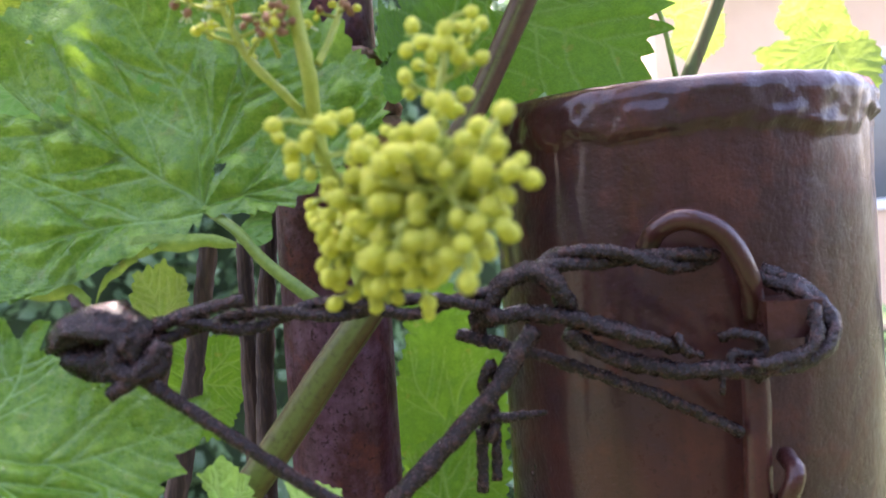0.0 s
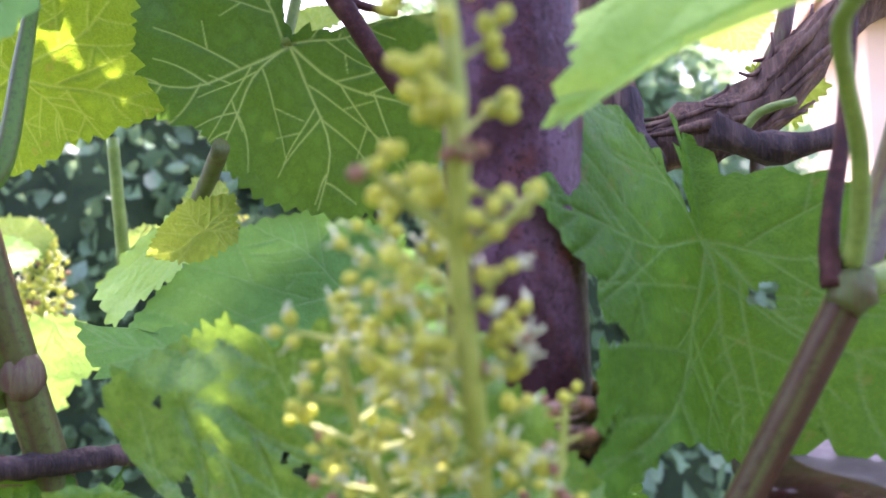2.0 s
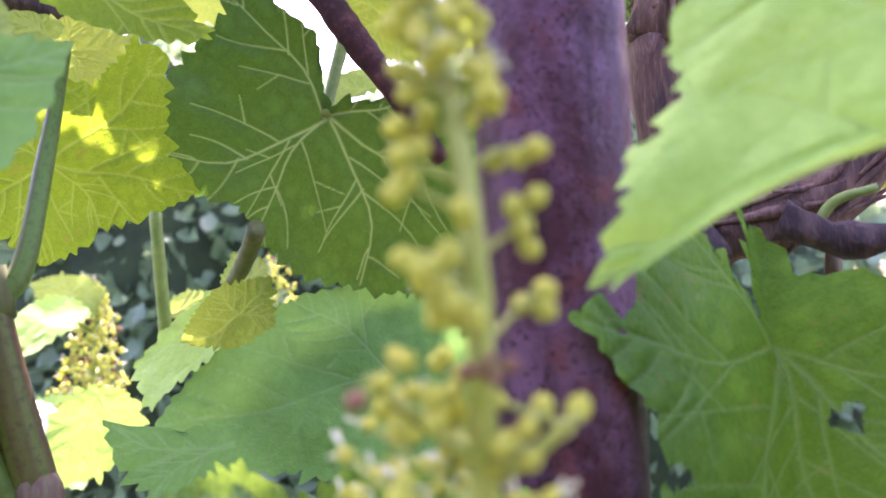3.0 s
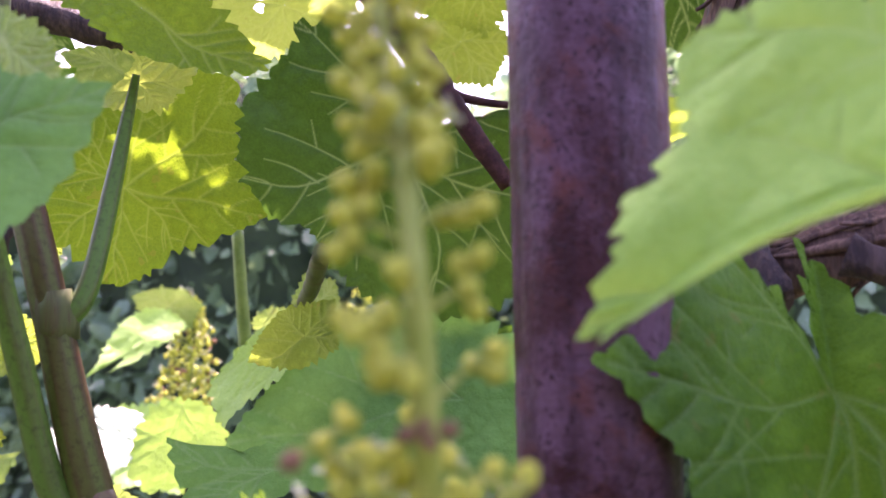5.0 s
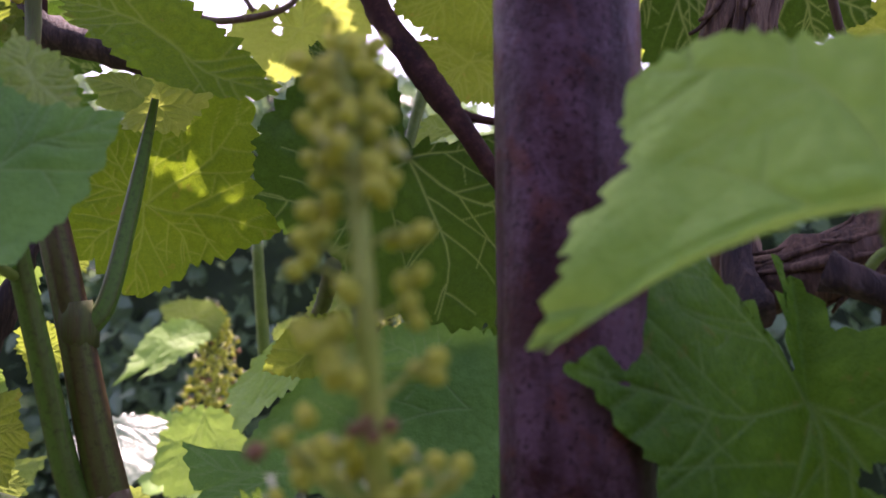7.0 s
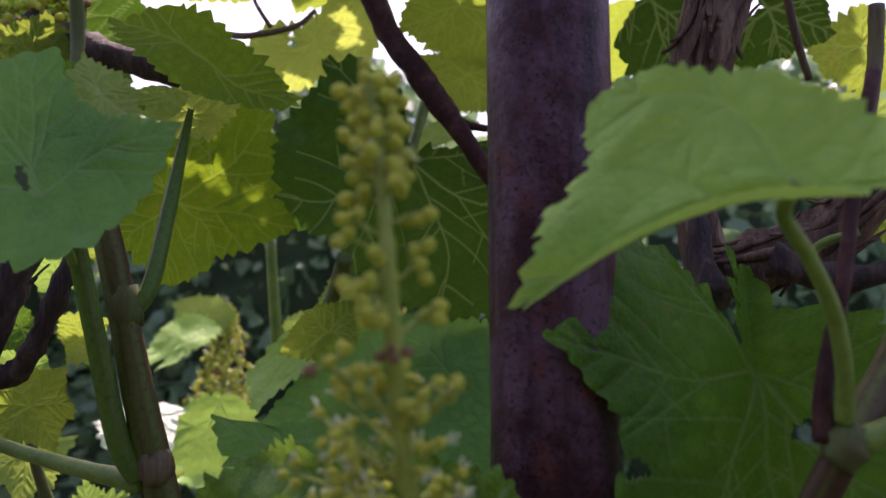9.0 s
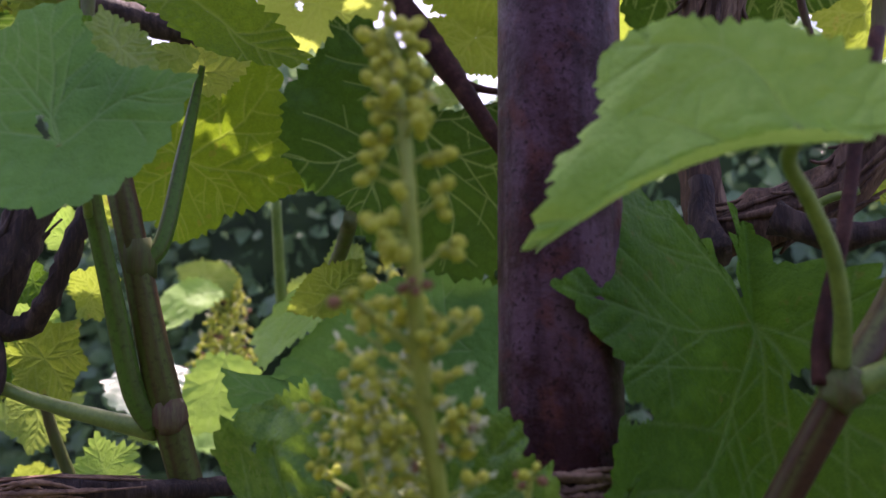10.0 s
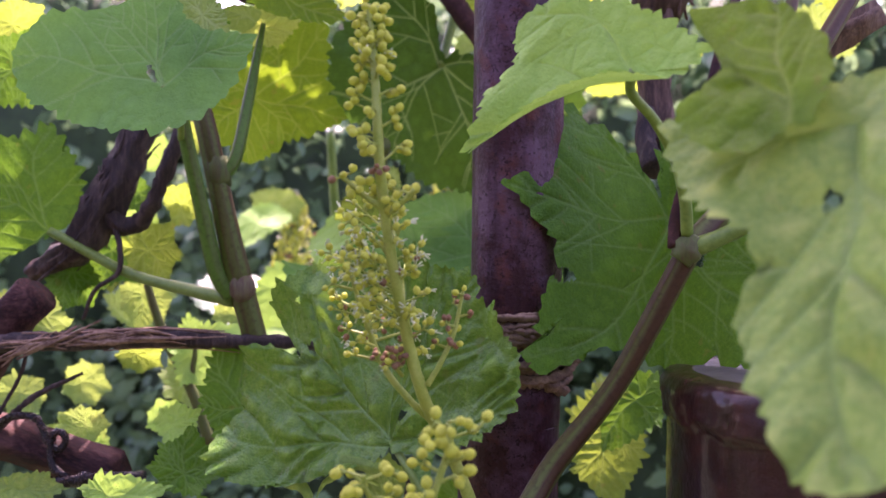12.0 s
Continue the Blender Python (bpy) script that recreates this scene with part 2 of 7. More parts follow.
RED_WOOD = plain_material("red_stained_wood", [(0.3, (0.012, 0.005, 0.005)), (0.52, (0.045, 0.016, 0.015)), (0.7, (0.12, 0.055, 0.045))], 40, 0.8, 0.003, 300, stretch=(0.4, 2, 2), spec=0.2)


# ---------------------------------------------------------------- mesh helpers
def part(name, data, mat, parent=None, label="", smooth=True):
    """One mesh object out of (verts, faces), under a thing or a part."""
    verts, faces = data
    me = bpy.data.meshes.new(name)
    me.from_pydata([tuple(v) for v in verts], [], faces)
    me.materials.append(mat)
    if smooth:
        me.shade_smooth()
    me.update()
    ob = new(name, me)
    if parent:
        ob.parent = parent
    if label:
        ob["label"] = label
    return ob


def sheet(name, pts, quads, mat, parent, label, values, cells=None):
    """A grid mesh from arrays, with one value a vertex (how near it lies to a vein)."""
    me = bpy.data.meshes.new(name)
    me.vertices.add(len(pts))
    me.vertices.foreach_set("co", np.asarray(pts, np.float32).ravel())
    me.loops.add(quads.size)
    me.loops.foreach_set("vertex_index", quads.astype(np.int32).ravel())
    me.polygons.add(len(quads))
    me.polygons.foreach_set("loop_start", np.arange(0, quads.size, 4, dtype=np.int32))
    me.update(calc_edges=True)
    at = me.attributes.new("vein", "FLOAT", "POINT")
    at.data.foreach_set("value", np.asarray(values, np.float32))
    at = me.attributes.new("cell", "FLOAT", "POINT")
    at.data.foreach_set("value", np.asarray(values if cells is None else cells, np.float32))
    me.materials.append(mat)
    me.shade_smooth()
    ob = new(name, me)
    ob.parent = parent
    if label:
        ob["label"] = label
    return ob


def cane(name, pts, radii, mat, parent, seed=0, label="", ends=0.5, sides=28, per=10):
    """A ribbed shoot with stripes along it. ends: how brown it is, from its first to its last point."""
    line = curve(pts, per)
    n = len(line)
    rng = np.random.RandomState(seed)
    r = np.interp(np.linspace(0, 1, n), np.linspace(0, 1, len(radii)), radii)
    tan, u, v = frames(line)
    ang = np.linspace(0, 2 * math.pi, sides, endpoint=False)
    w = rng.uniform(0, 6.3, 4)
    along = np.linspace(0, 1, n)[:, None]
    rib = np.sin(ang * 4 + w[0])[None, :] * 0.5 + np.sin(ang * 9 + w[1])[None, :] * 0.35 + 0.35 * np.sin(ang * 2 + w[2] + along * 2.5) + rng.normal(size=(n, sides)) * 0.10
    b = np.interp(np.linspace(0, 1, n), np.linspace(0, 1, 2), ends if isinstance(ends, tuple) else (ends, ends))[:, None]
    value = np.clip(0.5 + rib * 0.75 + (b - 0.5) * 1.6, 0, 1)
    rr = r[:, None] * (1 + 0.025 * rib)
    ring = line[:, None, :] + rr[:, :, None] * (np.cos(ang)[None, :, None] * u[:, None, :] + np.sin(ang)[None, :, None] * v[:, None, :])
    i, j = np.meshgrid(np.arange(n - 1), np.arange(sides), indexing="ij")
    k = (j + 1) % sides
    quads = np.stack([i * sides + j, i * sides + k, (i + 1) * sides + k, (i + 1) * sides + j], -1).reshape(-1, 4)
    e0, e1 = n * sides, n * sides + 1
    jj = np.arange(0, sides, 2)
    cap0 = np.stack([np.full(len(jj), e0), (jj + 2) % sides, jj + 1, jj], -1)
    cap1 = np.stack([np.full(len(jj), e1), (n - 1) * sides + jj, (n - 1) * sides + jj + 1, (n - 1) * sides + (jj + 2) % sides], -1)
    pts = np.vstack([ring.reshape(-1, 3), line[:1], line[-1:]])
    return sheet(name, pts, np.vstack([quads, cap0, cap1]), mat, parent, label, np.append(value.ravel(), (0.5, 0.5)))


def thing(name, label, category, at=(0, 0, 0), group="", kind=""):
    return tagged(new(name), label, category, group, kind)


def joined(*many):
    verts, faces = [], []
    for v, f in many:
        o = len(verts)
        verts += [tuple(p) for p in v]
        faces += [tuple(i + o for i in q) for q in f]
    return verts, faces


def curve(pts, per=6):
    """Catmull-Rom through the points."""
    p = np.array(pts, float)
    if len(p) == 2:
        s = np.linspace(0, 1, per + 1)[:, None]
        return p[0] * (1 - s) + p[1] * s
    q = np.vstack([2 * p[0] - p[1], p, 2 * p[-1] - p[-2]])
    out = []
    for i in range(1, len(q) - 2):
        a, b, c, d = q[i - 1:i + 3]
        for s in np.arange(per) / per:
            out.append(0.5 * (2 * b + (c - a) * s + (2 * a - 5 * b + 4 * c - d) * s * s + (3 * b - a - 3 * c + d) * s ** 3))
    return np.vstack([out, p[-1]])


def frames(line):
    tan = np.gradient(line, axis=0)
    tan /= np.linalg.norm(tan, axis=1)[:, None] + 1e-12
    a = np.array((0.3, 0.2, 0.93)) if abs(tan[0][2]) < 0.8 else np.array((0.93, 0.3, 0.1))
    us, vs = [], []
    u = np.cross(tan[0], a)
    for g in tan:
        u = u - g * (u @ g)
        u /= np.linalg.norm(u)
        us.append(u)
        vs.append(np.cross(g, u))
    return tan, np.array(us), np.array(vs)


def tube(pts, radii, sides=10, per=6, lump=0.0, seed=0, ridges=0.0):
    """A tapered round stem along a smooth line, closed at both ends. radii: one for each point, or one."""
    line = curve(pts, per)
    if lump > 0.05:
        step = np.concatenate([[0], np.cumsum(np.linalg.norm(np.diff(line, axis=0), axis=1))])
        want = np.linspace(0, step[-1], max(4, int(step[-1] / max(0.9 * np.mean(radii), 0.0012))))
        line = np.stack([np.interp(want, step, line[:, q]) for q in range(3)], 1)
    n = len(line)
    r = np.interp(np.linspace(0, 1, n), np.linspace(0, 1, len(radii)), radii) if isinstance(radii, (list, tuple)) else np.full(n, radii)
    tan, u, v = frames(line)
    rng = np.random.RandomState(seed + 11)
    ang = np.linspace(0, 2 * math.pi, sides, endpoint=False)
    jag = 1 + 1.9 * lump * rng.uniform(-1, 1, (n, sides)) + ridges * np.sin(ang * 5 + seed)[None, :]
    ring = line[:, None, :] + (r[:, None] * jag)[:, :, None] * (np.cos(ang)[None, :, None] * u[:, None, :] + np.sin(ang)[None, :, None] * v[:, None, :])
    verts = [*ring.reshape(-1, 3), line[0], line[-1]]
    faces = []
    for i in range(n - 1):
        for j in range(sides):
            k = (j + 1) % sides
            faces.append((i * sides + j, i * sides + k, (i + 1) * sides + k, (i + 1) * sides + j))
    a, b = n * sides, n * sides + 1
    faces += [(a, (j + 1) % sides, j) for j in range(sides)] + [(b, (n - 1) * sides + j, (n - 1) * sides + (j + 1) % sides) for j in range(sides)]
    return verts, faces


def twist(pts, r, gap, pitch, sides=8, strands=2, seed=0):
    """Wires laid round one another along a line."""
    line = curve(pts, 14)
    tan, u, v = frames(line)
    dist = np.concatenate([[0], np.cumsum(np.linalg.norm(np.diff(line, axis=0), axis=1))])
    out = []
    for s in range(strands):
        a = dist / pitch * 2 * math.pi + s * 2 * math.pi / strands
        out.append(tube(line + gap * (np.cos(a)[:, None] * u + np.sin(a)[:, None] * v), r, sides, 1, 0.10, seed + s))
    return joined(*out)


def loose_bark(parent, pts, r, count, mat, seed):
    """Thin strips of bark that lie along old wood and lift at their ends."""
    rng = np.random.RandomState(seed)
    line = curve(pts, 12)
    tan, u, v = frames(line)
    for _ in range(count):
        a, i0 = rng.uniform(0, 6.3), rng.randint(0, max(1, len(line) - 10))
        i1 = min(len(line) - 1, i0 + rng.randint(8, 22))
        k = np.arange(i0, i1 + 1)
        lift = r * (1.0 + 0.35 * np.abs(np.linspace(-1, 1, len(k))) ** 3 * rng.uniform(0.2, 1.6))
        th = a + np.linspace(0, rng.uniform(-0.5, 0.5), len(k))
        p = line[k] + lift[:, None] * (np.cos(th)[:, None] * u[k] + np.sin(th)[:, None] * v[k])
        part("bark_strip", tube(p, [r * 0.06, r * rng.uniform(0.10, 0.22), r * 0.05], 5, 1, 0.04, seed), mat, parent)


def box(lo, hi):
    (a, b, c), (d, e, f) = lo, hi
    v = [(a, b, c), (d, b, c), (d, e, c), (a, e, c), (a, b, f), (d, b, f), (d, e, f), (a, e, f)]
    return v, [(0, 3, 2, 1), (4, 5, 6, 7), (0, 1, 5, 4), (1, 2, 6, 5), (2, 3, 7, 6), (3, 0, 4, 7)]


# ---------------------------------------------------------------- grape leaf
def leaf(parent, mat, base, normal, mid, lobes, holes=(), fold=0.0, cup=0.0, wave=0.04, blister=0.0024, droop=0.0, roll=0.0, notch=0.16,
         teeth=0.0045, pitch=0.0075, sinus=True, veins=None, stalk=None, curl=None, stalk_r=0.0014, seed=1, res=1.0, label="", side_veins=4, vein_r=0.0005, cell_size=0.009, bow=0.0, crease=0.08):
    """A vine leaf: lobes are (degrees from the midrib, length), its net of veins is raised, its rim is toothed.
    fold: both halves rise from the midrib (crease: how round the fold is); bow: the midrib bends sideways in the blade's plane; cup: the rim rises; roll: the rim at the base's end curls up; droop: the tip sinks."""
    rng = np.random.RandomState(seed)
    base, n, m = np.array(base, float), np.array(normal, float), np.array(mid, float)
    m = m - n * (m @ n)
    m /= np.linalg.norm(m)
    s = np.cross(m, n)
    lobes = sorted(lobes)
    size = max(r for _, r in lobes)
    la, lr = np.array([a for a, _ in lobes]), np.array([r for _, r in lobes])
    teeth, pitch = 1.35 * teeth * min(1.0, size / 0.06), pitch * min(1.0, max(0.45, size / 0.06))
    count, rings = int(400 * res), int(56 * res)
    ang = np.linspace(-180, 180, count, endpoint=False)
    ext_a, ext_r = np.concatenate([la[-1:] - 360, la, la[:1] + 360]), np.concatenate([lr[-1:], lr, lr[:1]])
    gaps = np.diff(ext_a)
    widest = gaps.max()
    rad = np.empty(count)
    for i, a in enumerate(ang):
        k = min(max(np.searchsorted(ext_a, a, "right") - 1, 0), len(gaps) - 1)
        f = (a - ext_a[k]) / max(gaps[k], 1e-6)
        g = min(gaps[k] / 55, 1.3)
        dip = notch * g * math.sin(math.pi * f) ** 0.8
        if gaps[k] > 105:
            dip = 0.88 * math.sin(math.pi * f) ** 0.5
        elif sinus and gaps[k] == widest:
            dip = 0.80 * math.sin(math.pi * f) ** 1.4
        rad[i] = (ext_r[k] * (1 - f) + ext_r[k + 1] * f) * (1 - dip)
    t = np.radians(ang)
    px, py = rad * np.sin(t), rad * np.cos(t)
    arc = np.concatenate([[0], np.cumsum(np.hypot(np.diff(px), np.diff(py)))])
    cuts = np.cumsum(rng.uniform(0.5, 1.6, max(4, int(arc[-1] / pitch))))
    cuts = np.concatenate([[0], cuts * arc[-1] * 1.0001 / cuts[-1]])
    depth = rng.uniform(0.25, 1.25, len(cuts)) * np.where(rng.uniform(size=len(cuts)) < 0.25, 0.4, 1.0)
    at_tooth = np.clip(np.searchsorted(cuts, arc, "right") - 1, 0, len(cuts) - 2)
    wide = np.diff(cuts)[at_tooth]
    ph = (arc - cuts[at_tooth]) / wide
    skew = rng.uniform(0.45, 0.75, len(cuts))[at_tooth]
    tooth = teeth * depth[at_tooth] * np.minimum(1.25, wide / pitch) * (np.where(ph < skew, (ph / skew) ** 0.85, ((1 - ph) / (1 - skew)) ** 1.2) - 0.4)
    frac = 0.004 + 0.996 * (np.arange(rings) / (rings - 1)) ** 0.9
    ox, oy = np.gradient(np.concatenate([py[-2:], py, py[:2]]))[2:-2], -np.gradient(np.concatenate([px[-2:], px, px[:2]]))[2:-2]
    side = np.sign(np.sum(ox * px + oy * py)) / (np.hypot(ox, oy) + 1e-9)
    out_x, out_y = 0.6 * ox * side + 0.4 * np.sin(t), 0.6 * oy * side + 0.4 * np.cos(t)
    rim = frac[:, None] ** 8 * tooth[None, :]
    U, V = frac[:, None] * px[None, :] + rim * out_x[None, :], frac[:, None] * py[None, :] + rim * out_y[None, :]

    # the net of veins, as polylines in the leaf's plane
    lines, chosen = [], [0.0]
    for a, r in sorted(lobes, key=lambda q: -q[1]):
        if r > 0.5 * size and all(abs((a - c + 180) % 360 - 180) > 33 for c in chosen):
            chosen.append(a)
    for a in sorted(chosen):
        r = float(np.interp(a, ang, rad))
        a = math.radians(a)
        d, q = np.array((math.sin(a), math.cos(a))), np.array((math.cos(a), -math.sin(a)))
        bend = rng.uniform(-0.13, 0.13)
        k = np.linspace(0, 0.97, 10)
        main = k[:, None] * r * d + (bend * r * np.sin(k * math.pi) + 0.018 * r * np.sin(k * 9 + bend * 60))[:, None] * q
        w = vein_r * (1.2 if r > 0.75 * size else 0.9)
        lines.append((main, w, 0.2))
        spread = rng.uniform(0.72, 0.95)
        for j in range(side_veins):
            for sg in (-1, 1):
                at = 0.16 + 0.74 * (j + rng.uniform(0.1, 0.9)) / side_veins
                o = np.array([np.interp(at, k, main[:, 0]), np.interp(at, k, main[:, 1])])
                ln = r * (0.52 * (1 - at) + 0.10) * rng.uniform(0.7, 1.15)
                sp = spread * rng.uniform(0.85, 1.15)
                e = d * math.cos(sp) + sg * q * math.sin(sp)
                kk = np.linspace(0, 1, 7)[:, None]
                side = o + kk * ln * e + (kk ** 2) * ln * rng.uniform(0.15, 0.55) * d + np.sin(kk * 5 + at * 9) * ln * 0.03 * sg * q
                lines.append((side, w * 0.5, 0.2))
                if at < 0.45 and j % 2 == 0:
                    o2, e2 = side[3], e * math.cos(0.7) - sg * (q * math.cos(sp) - d * math.sin(sp) * sg) * math.sin(0.7) * -1
                    kk2 = np.linspace(0, 1, 5)[:, None]
                    lines.append((o2 + kk2 * ln * 0.42 * e2, w * 0.32, 0.3))

    seg_a = np.vstack([l[0][:-1] for l in lines])
    seg_b = np.vstack([l[0][1:] for l in lines])
    seg_w = np.concatenate([np.linspace(w, w * tip, len(l) - 1) for l, w, tip in lines])

    def near_vein(u, v, weigh=False):
        best = np.full(u.shape, 9.0)
        for (ax, ay), (bx, by), w in zip(seg_a, seg_b, seg_w):
            if not weigh and w < vein_r * 0.09:
                continue
            dx, dy = bx - ax, by - ay
            h = np.clip(((u - ax) * dx + (v - ay) * dy) / (dx * dx + dy * dy + 1e-12), 0, 1)
            d = np.hypot(u - ax - h * dx, v - ay - h * dy)
            best = np.minimum(best, d / (w + 0.00022) if weigh else d)
        return best

    w1, w2, w3 = rng.uniform(0, 6.3, 3)
    gap = cell_size * min(1.0, max(0.5, size / 0.07))
    half = int(size / gap) + 1
    seeds = np.array([((gx + 0.5 * (gy % 2)) * gap, gy * gap) for gx in range(-half, half + 1) for gy in range(-half, half + 1)]) + rng.normal(size=((2 * half + 1) ** 2, 2)) * gap * 0.30
    seeds = seeds[np.hypot(seeds[:, 0], seeds[:, 1]) < size + gap]
    lift = rng.uniform(0.65, 1.15, len(seeds))

    def cell_value(u, v):
        f1, f2, top = np.full(u.shape, 9.0), np.full(u.shape, 9.0), np.zeros(u.shape)
        for (su, sv), k in zip(seeds, lift):
            d = np.hypot(u - su, v - sv)
            nearer = d < f1
            f2 = np.where(nearer, f1, np.minimum(f2, d))
            top = np.where(nearer, k, top)
            f1 = np.where(nearer, d, f1)
        return np.clip(1.3 * (f2 - f1) / gap, 0, 1) ** 0.9 * top

    def height(u, v, d=None, cv=None):
        r = np.hypot(u, v)
        th = np.arctan2(u, v)
        h = fold * (np.sqrt(u * u + (crease * size) ** 2) - crease * size) + cup * r * r / size
        h = h + wave * size * (r / size) ** 2 * (np.sin(3 * th + w1) + 0.6 * np.sin(7 * th + w2) * (r / size) + 0.3 * np.sin(13 * th + w3) * (r / size) ** 2)
        h = h - droop * np.clip(v, 0, None) ** 2 / size + roll * np.clip(0.10 * size - v, 0, None) ** 1.5 / size ** 0.5
        h = h + 0.009 * size * (np.sin(u * 150 + w1 + v * 60) + np.sin(v * 120 - u * 90 + w2)) * np.minimum(1, r / (0.3 * size))
        if blister:
            d = near_vein(u, v) if d is None else d
            cv = cell_value(u, v) if cv is None else cv
            h = h + blister * (d / (d + 0.0035)) * (0.35 + 0.46 * cv * (0.50 + 0.50 * np.sin(u * 75 + w3) * np.cos(v * 64 + w1)) + 0.55 * np.sin(u * 130 + w2 + v * 60) * np.sin(v * 120 + w3))
        return h

    dv0, cv0 = near_vein(U, V), cell_value(U, V)
    H = height(U, V, dv0, cv0)
    near = near_vein(U, V, True)
    line_value = np.exp(-(near / 1.1) ** 2)
    H = H - 0.00022 * line_value
    cells = cv0 * dv0 / (dv0 + 0.003)
    flat_u, flat_v = U, V
    if curl:
        way, start, bend_r, most = curl
        du, dv = math.sin(math.radians(way)), math.cos(math.radians(way))
        over = np.clip(U * du + V * dv - start, 0, None)
        turn = np.minimum(over / abs(bend_r), math.radians(most))
        rest = np.clip(over - abs(bend_r) * math.radians(most), 0, None)
        along = abs(bend_r) * np.sin(turn) + rest * np.cos(turn)
        rise = abs(bend_r) * (1 - np.cos(turn)) + rest * np.sin(turn)
        U, V = U + (along - over) * du, V + (along - over) * dv
        H = H * np.where(over > 0, 0.6, 1.0) + math.copysign(1, bend_r) * rise
    U = U + bow * np.clip(V, 0, None) ** 2
    pts = base + U[..., None] * s + V[..., None] * m + H[..., None] * n
    keep = np.ones((rings, count), bool)
    for hu, hv, hr in holes:
        a = np.arctan2(flat_v - hv, flat_u - hu)
        keep &= np.hypot(flat_u - hu, flat_v - hv) > hr * (1 + 0.3 * np.sin(3 * a + hu * 900) + 0.15 * np.sin(7 * a))
    i, j = np.meshgrid(np.arange(rings - 1), np.arange(count), indexing="ij")
    k = (j + 1) % count
    whole = keep[i, j] & keep[i + 1, k]
    quads = np.stack([i * count + j, i * count + k, (i + 1) * count + k, (i + 1) * count + j], -1)[whole]
    blade = sheet("leaf", pts.reshape(-1, 3), quads, mat, parent, label, line_value.ravel(), cells.ravel())
    if veins:
        for flat, w, tip in lines:
            if w < vein_r * 0.8:
                continue
            up = height(flat[:, 0], flat[:, 1])
            p3 = base + flat[:, :1] * s + flat[:, 1:] * m + (up + 0.0001)[:, None] * n
            part("vein", tube(p3, [w, w * 0.7, w * tip], 6, 2), veins, blade)
    if stalk:
        b0 = base - 0.0002 * n
        part("petiole", tube([b0, *stalk], [stalk_r * 0.9, stalk_r, stalk_r * 1.25], 10, 6), PETIOLE, blade)
    return blade


# ---------------------------------------------------------------- flower cluster
def bud_mesh():
    bm = bmesh.new()
    bmesh.ops.create_icosphere(bm, subdivisions=2, radius=1.0)
    for v in bm.verts:
        v.co.z *= 1.12
        if v.co.z > 0.6:
            v.co.z += (v.co.z - 0.6) * 0.22
    me = bpy.data.meshes.new("bud")
    bm.to_mesh(me)
    bm.free()
    me.materials.append(BUD)
    me.shade_smooth()
    return me


BUD_MESH = bud_mesh()
BUD_OLD = BUD_MESH.copy()
BUD_OLD.materials[0] = BUD_DRY


def cluster(parent, axis, radii, branches, bud_r, seed, name="rachis", label="", dry=0.03, rays=0.0, limit=400, arm=0.0):
    """A branched flower head: axis points, then branches (place along the axis 0..1, direction, length, buds); arm: their radius."""
    rng = np.random.RandomState(seed)
    line = curve(axis, 8)
    stems = [tube(axis, radii, 10, 8, 0.04, seed)]
    places, threads = [], []

    def spray(o, d, ln, count, r):
        d = np.array(d, float) / np.linalg.norm(d)
        side = np.cross(d, (0.2, 0.3, 0.9))
        side /= np.linalg.norm(side)
        end = o + d * ln
        mid = (o + end) / 2 + side * ln * rng.uniform(-0.10, 0.10)
        stems.append(tube([o, mid, end], [r, r * 0.8, r * 0.5], 7, 4, 0.05, seed))
        for k in range(count):
            f = 0.30 + 0.70 * (k + 0.5) / count if count > 6 else 0.70 + 0.30 * k / max(count - 1, 1)
            root = o + d * ln * f
            off = rng.normal(size=3)
            off -= d * (off @ d) * (0.6 if f < 0.95 else -0.3)
            off /= np.linalg.norm(off)
            off = off * 0.9 + d * 0.45
            tip = root + off * (bud_r * rng.uniform(1.2, 2.2) + 0.10 * ln * rng.uniform(0, 1))
            if all(np.linalg.norm(tip - q) > 1.5 * bud_r for q, *_ in places[-60:]):
                stems.append(tube([root, tip], [bud_r * 0.26, bud_r * 0.34], 5, 1))
                places.append((tip, off, rng.uniform(0.78, 1.12)))
                if rng.uniform() < rays:
                    for _ in range(4):
                        w = rng.normal(size=3)
                        w = off * 0.6 + w * 0.6 / np.linalg.norm(w)
                        threads.append(tube([tip, tip + w * bud_r * 2.4], [bud_r * 0.12, bud_r * 0.22], 4, 1))

    for at, d, ln, count in branches:
        spray(line[int(at * (len(line) - 1))], d, ln, count, arm or radii[0] * 0.55)
    head = part(name, joined(*stems), BUD_TIP, parent, label)
    for p, d, k in places[:limit]:
        z = Vector(d).to_track_quat("Z", "Y").to_matrix().to_4x4()
        b = new("bud", BUD_OLD if rng.uniform() < dry else BUD_MESH)
        b.matrix_world = Matrix.Translation(Vector(p)) @ z @ Matrix.Diagonal((bud_r * k, bud_r * k, bud_r * k, 1))
        b.parent = head
    if threads:
        part("stamen_tuft", joined(*threads), STAMEN, head)["kind"] = "stuff"
    return head


def whorl(axis_len, start, stop, step, length, count, seed, up=0.35, squash=1.0):
    """Branch rows up an axis, turning by the golden angle."""
    rng = np.random.RandomState(seed)
    rows, a, f = [], rng.uniform(0, 6), start
    while f < stop:
        a += 2.4
        k = (f - start) / (stop - start)
        rows.append((f, (math.cos(a), squash * math.sin(a), up), length(k) * rng.uniform(0.75, 1.2), max(2, int(count(k) * rng.uniform(0.8, 1.2)))))
        f += step * rng.uniform(0.8, 1.2)
    return rows


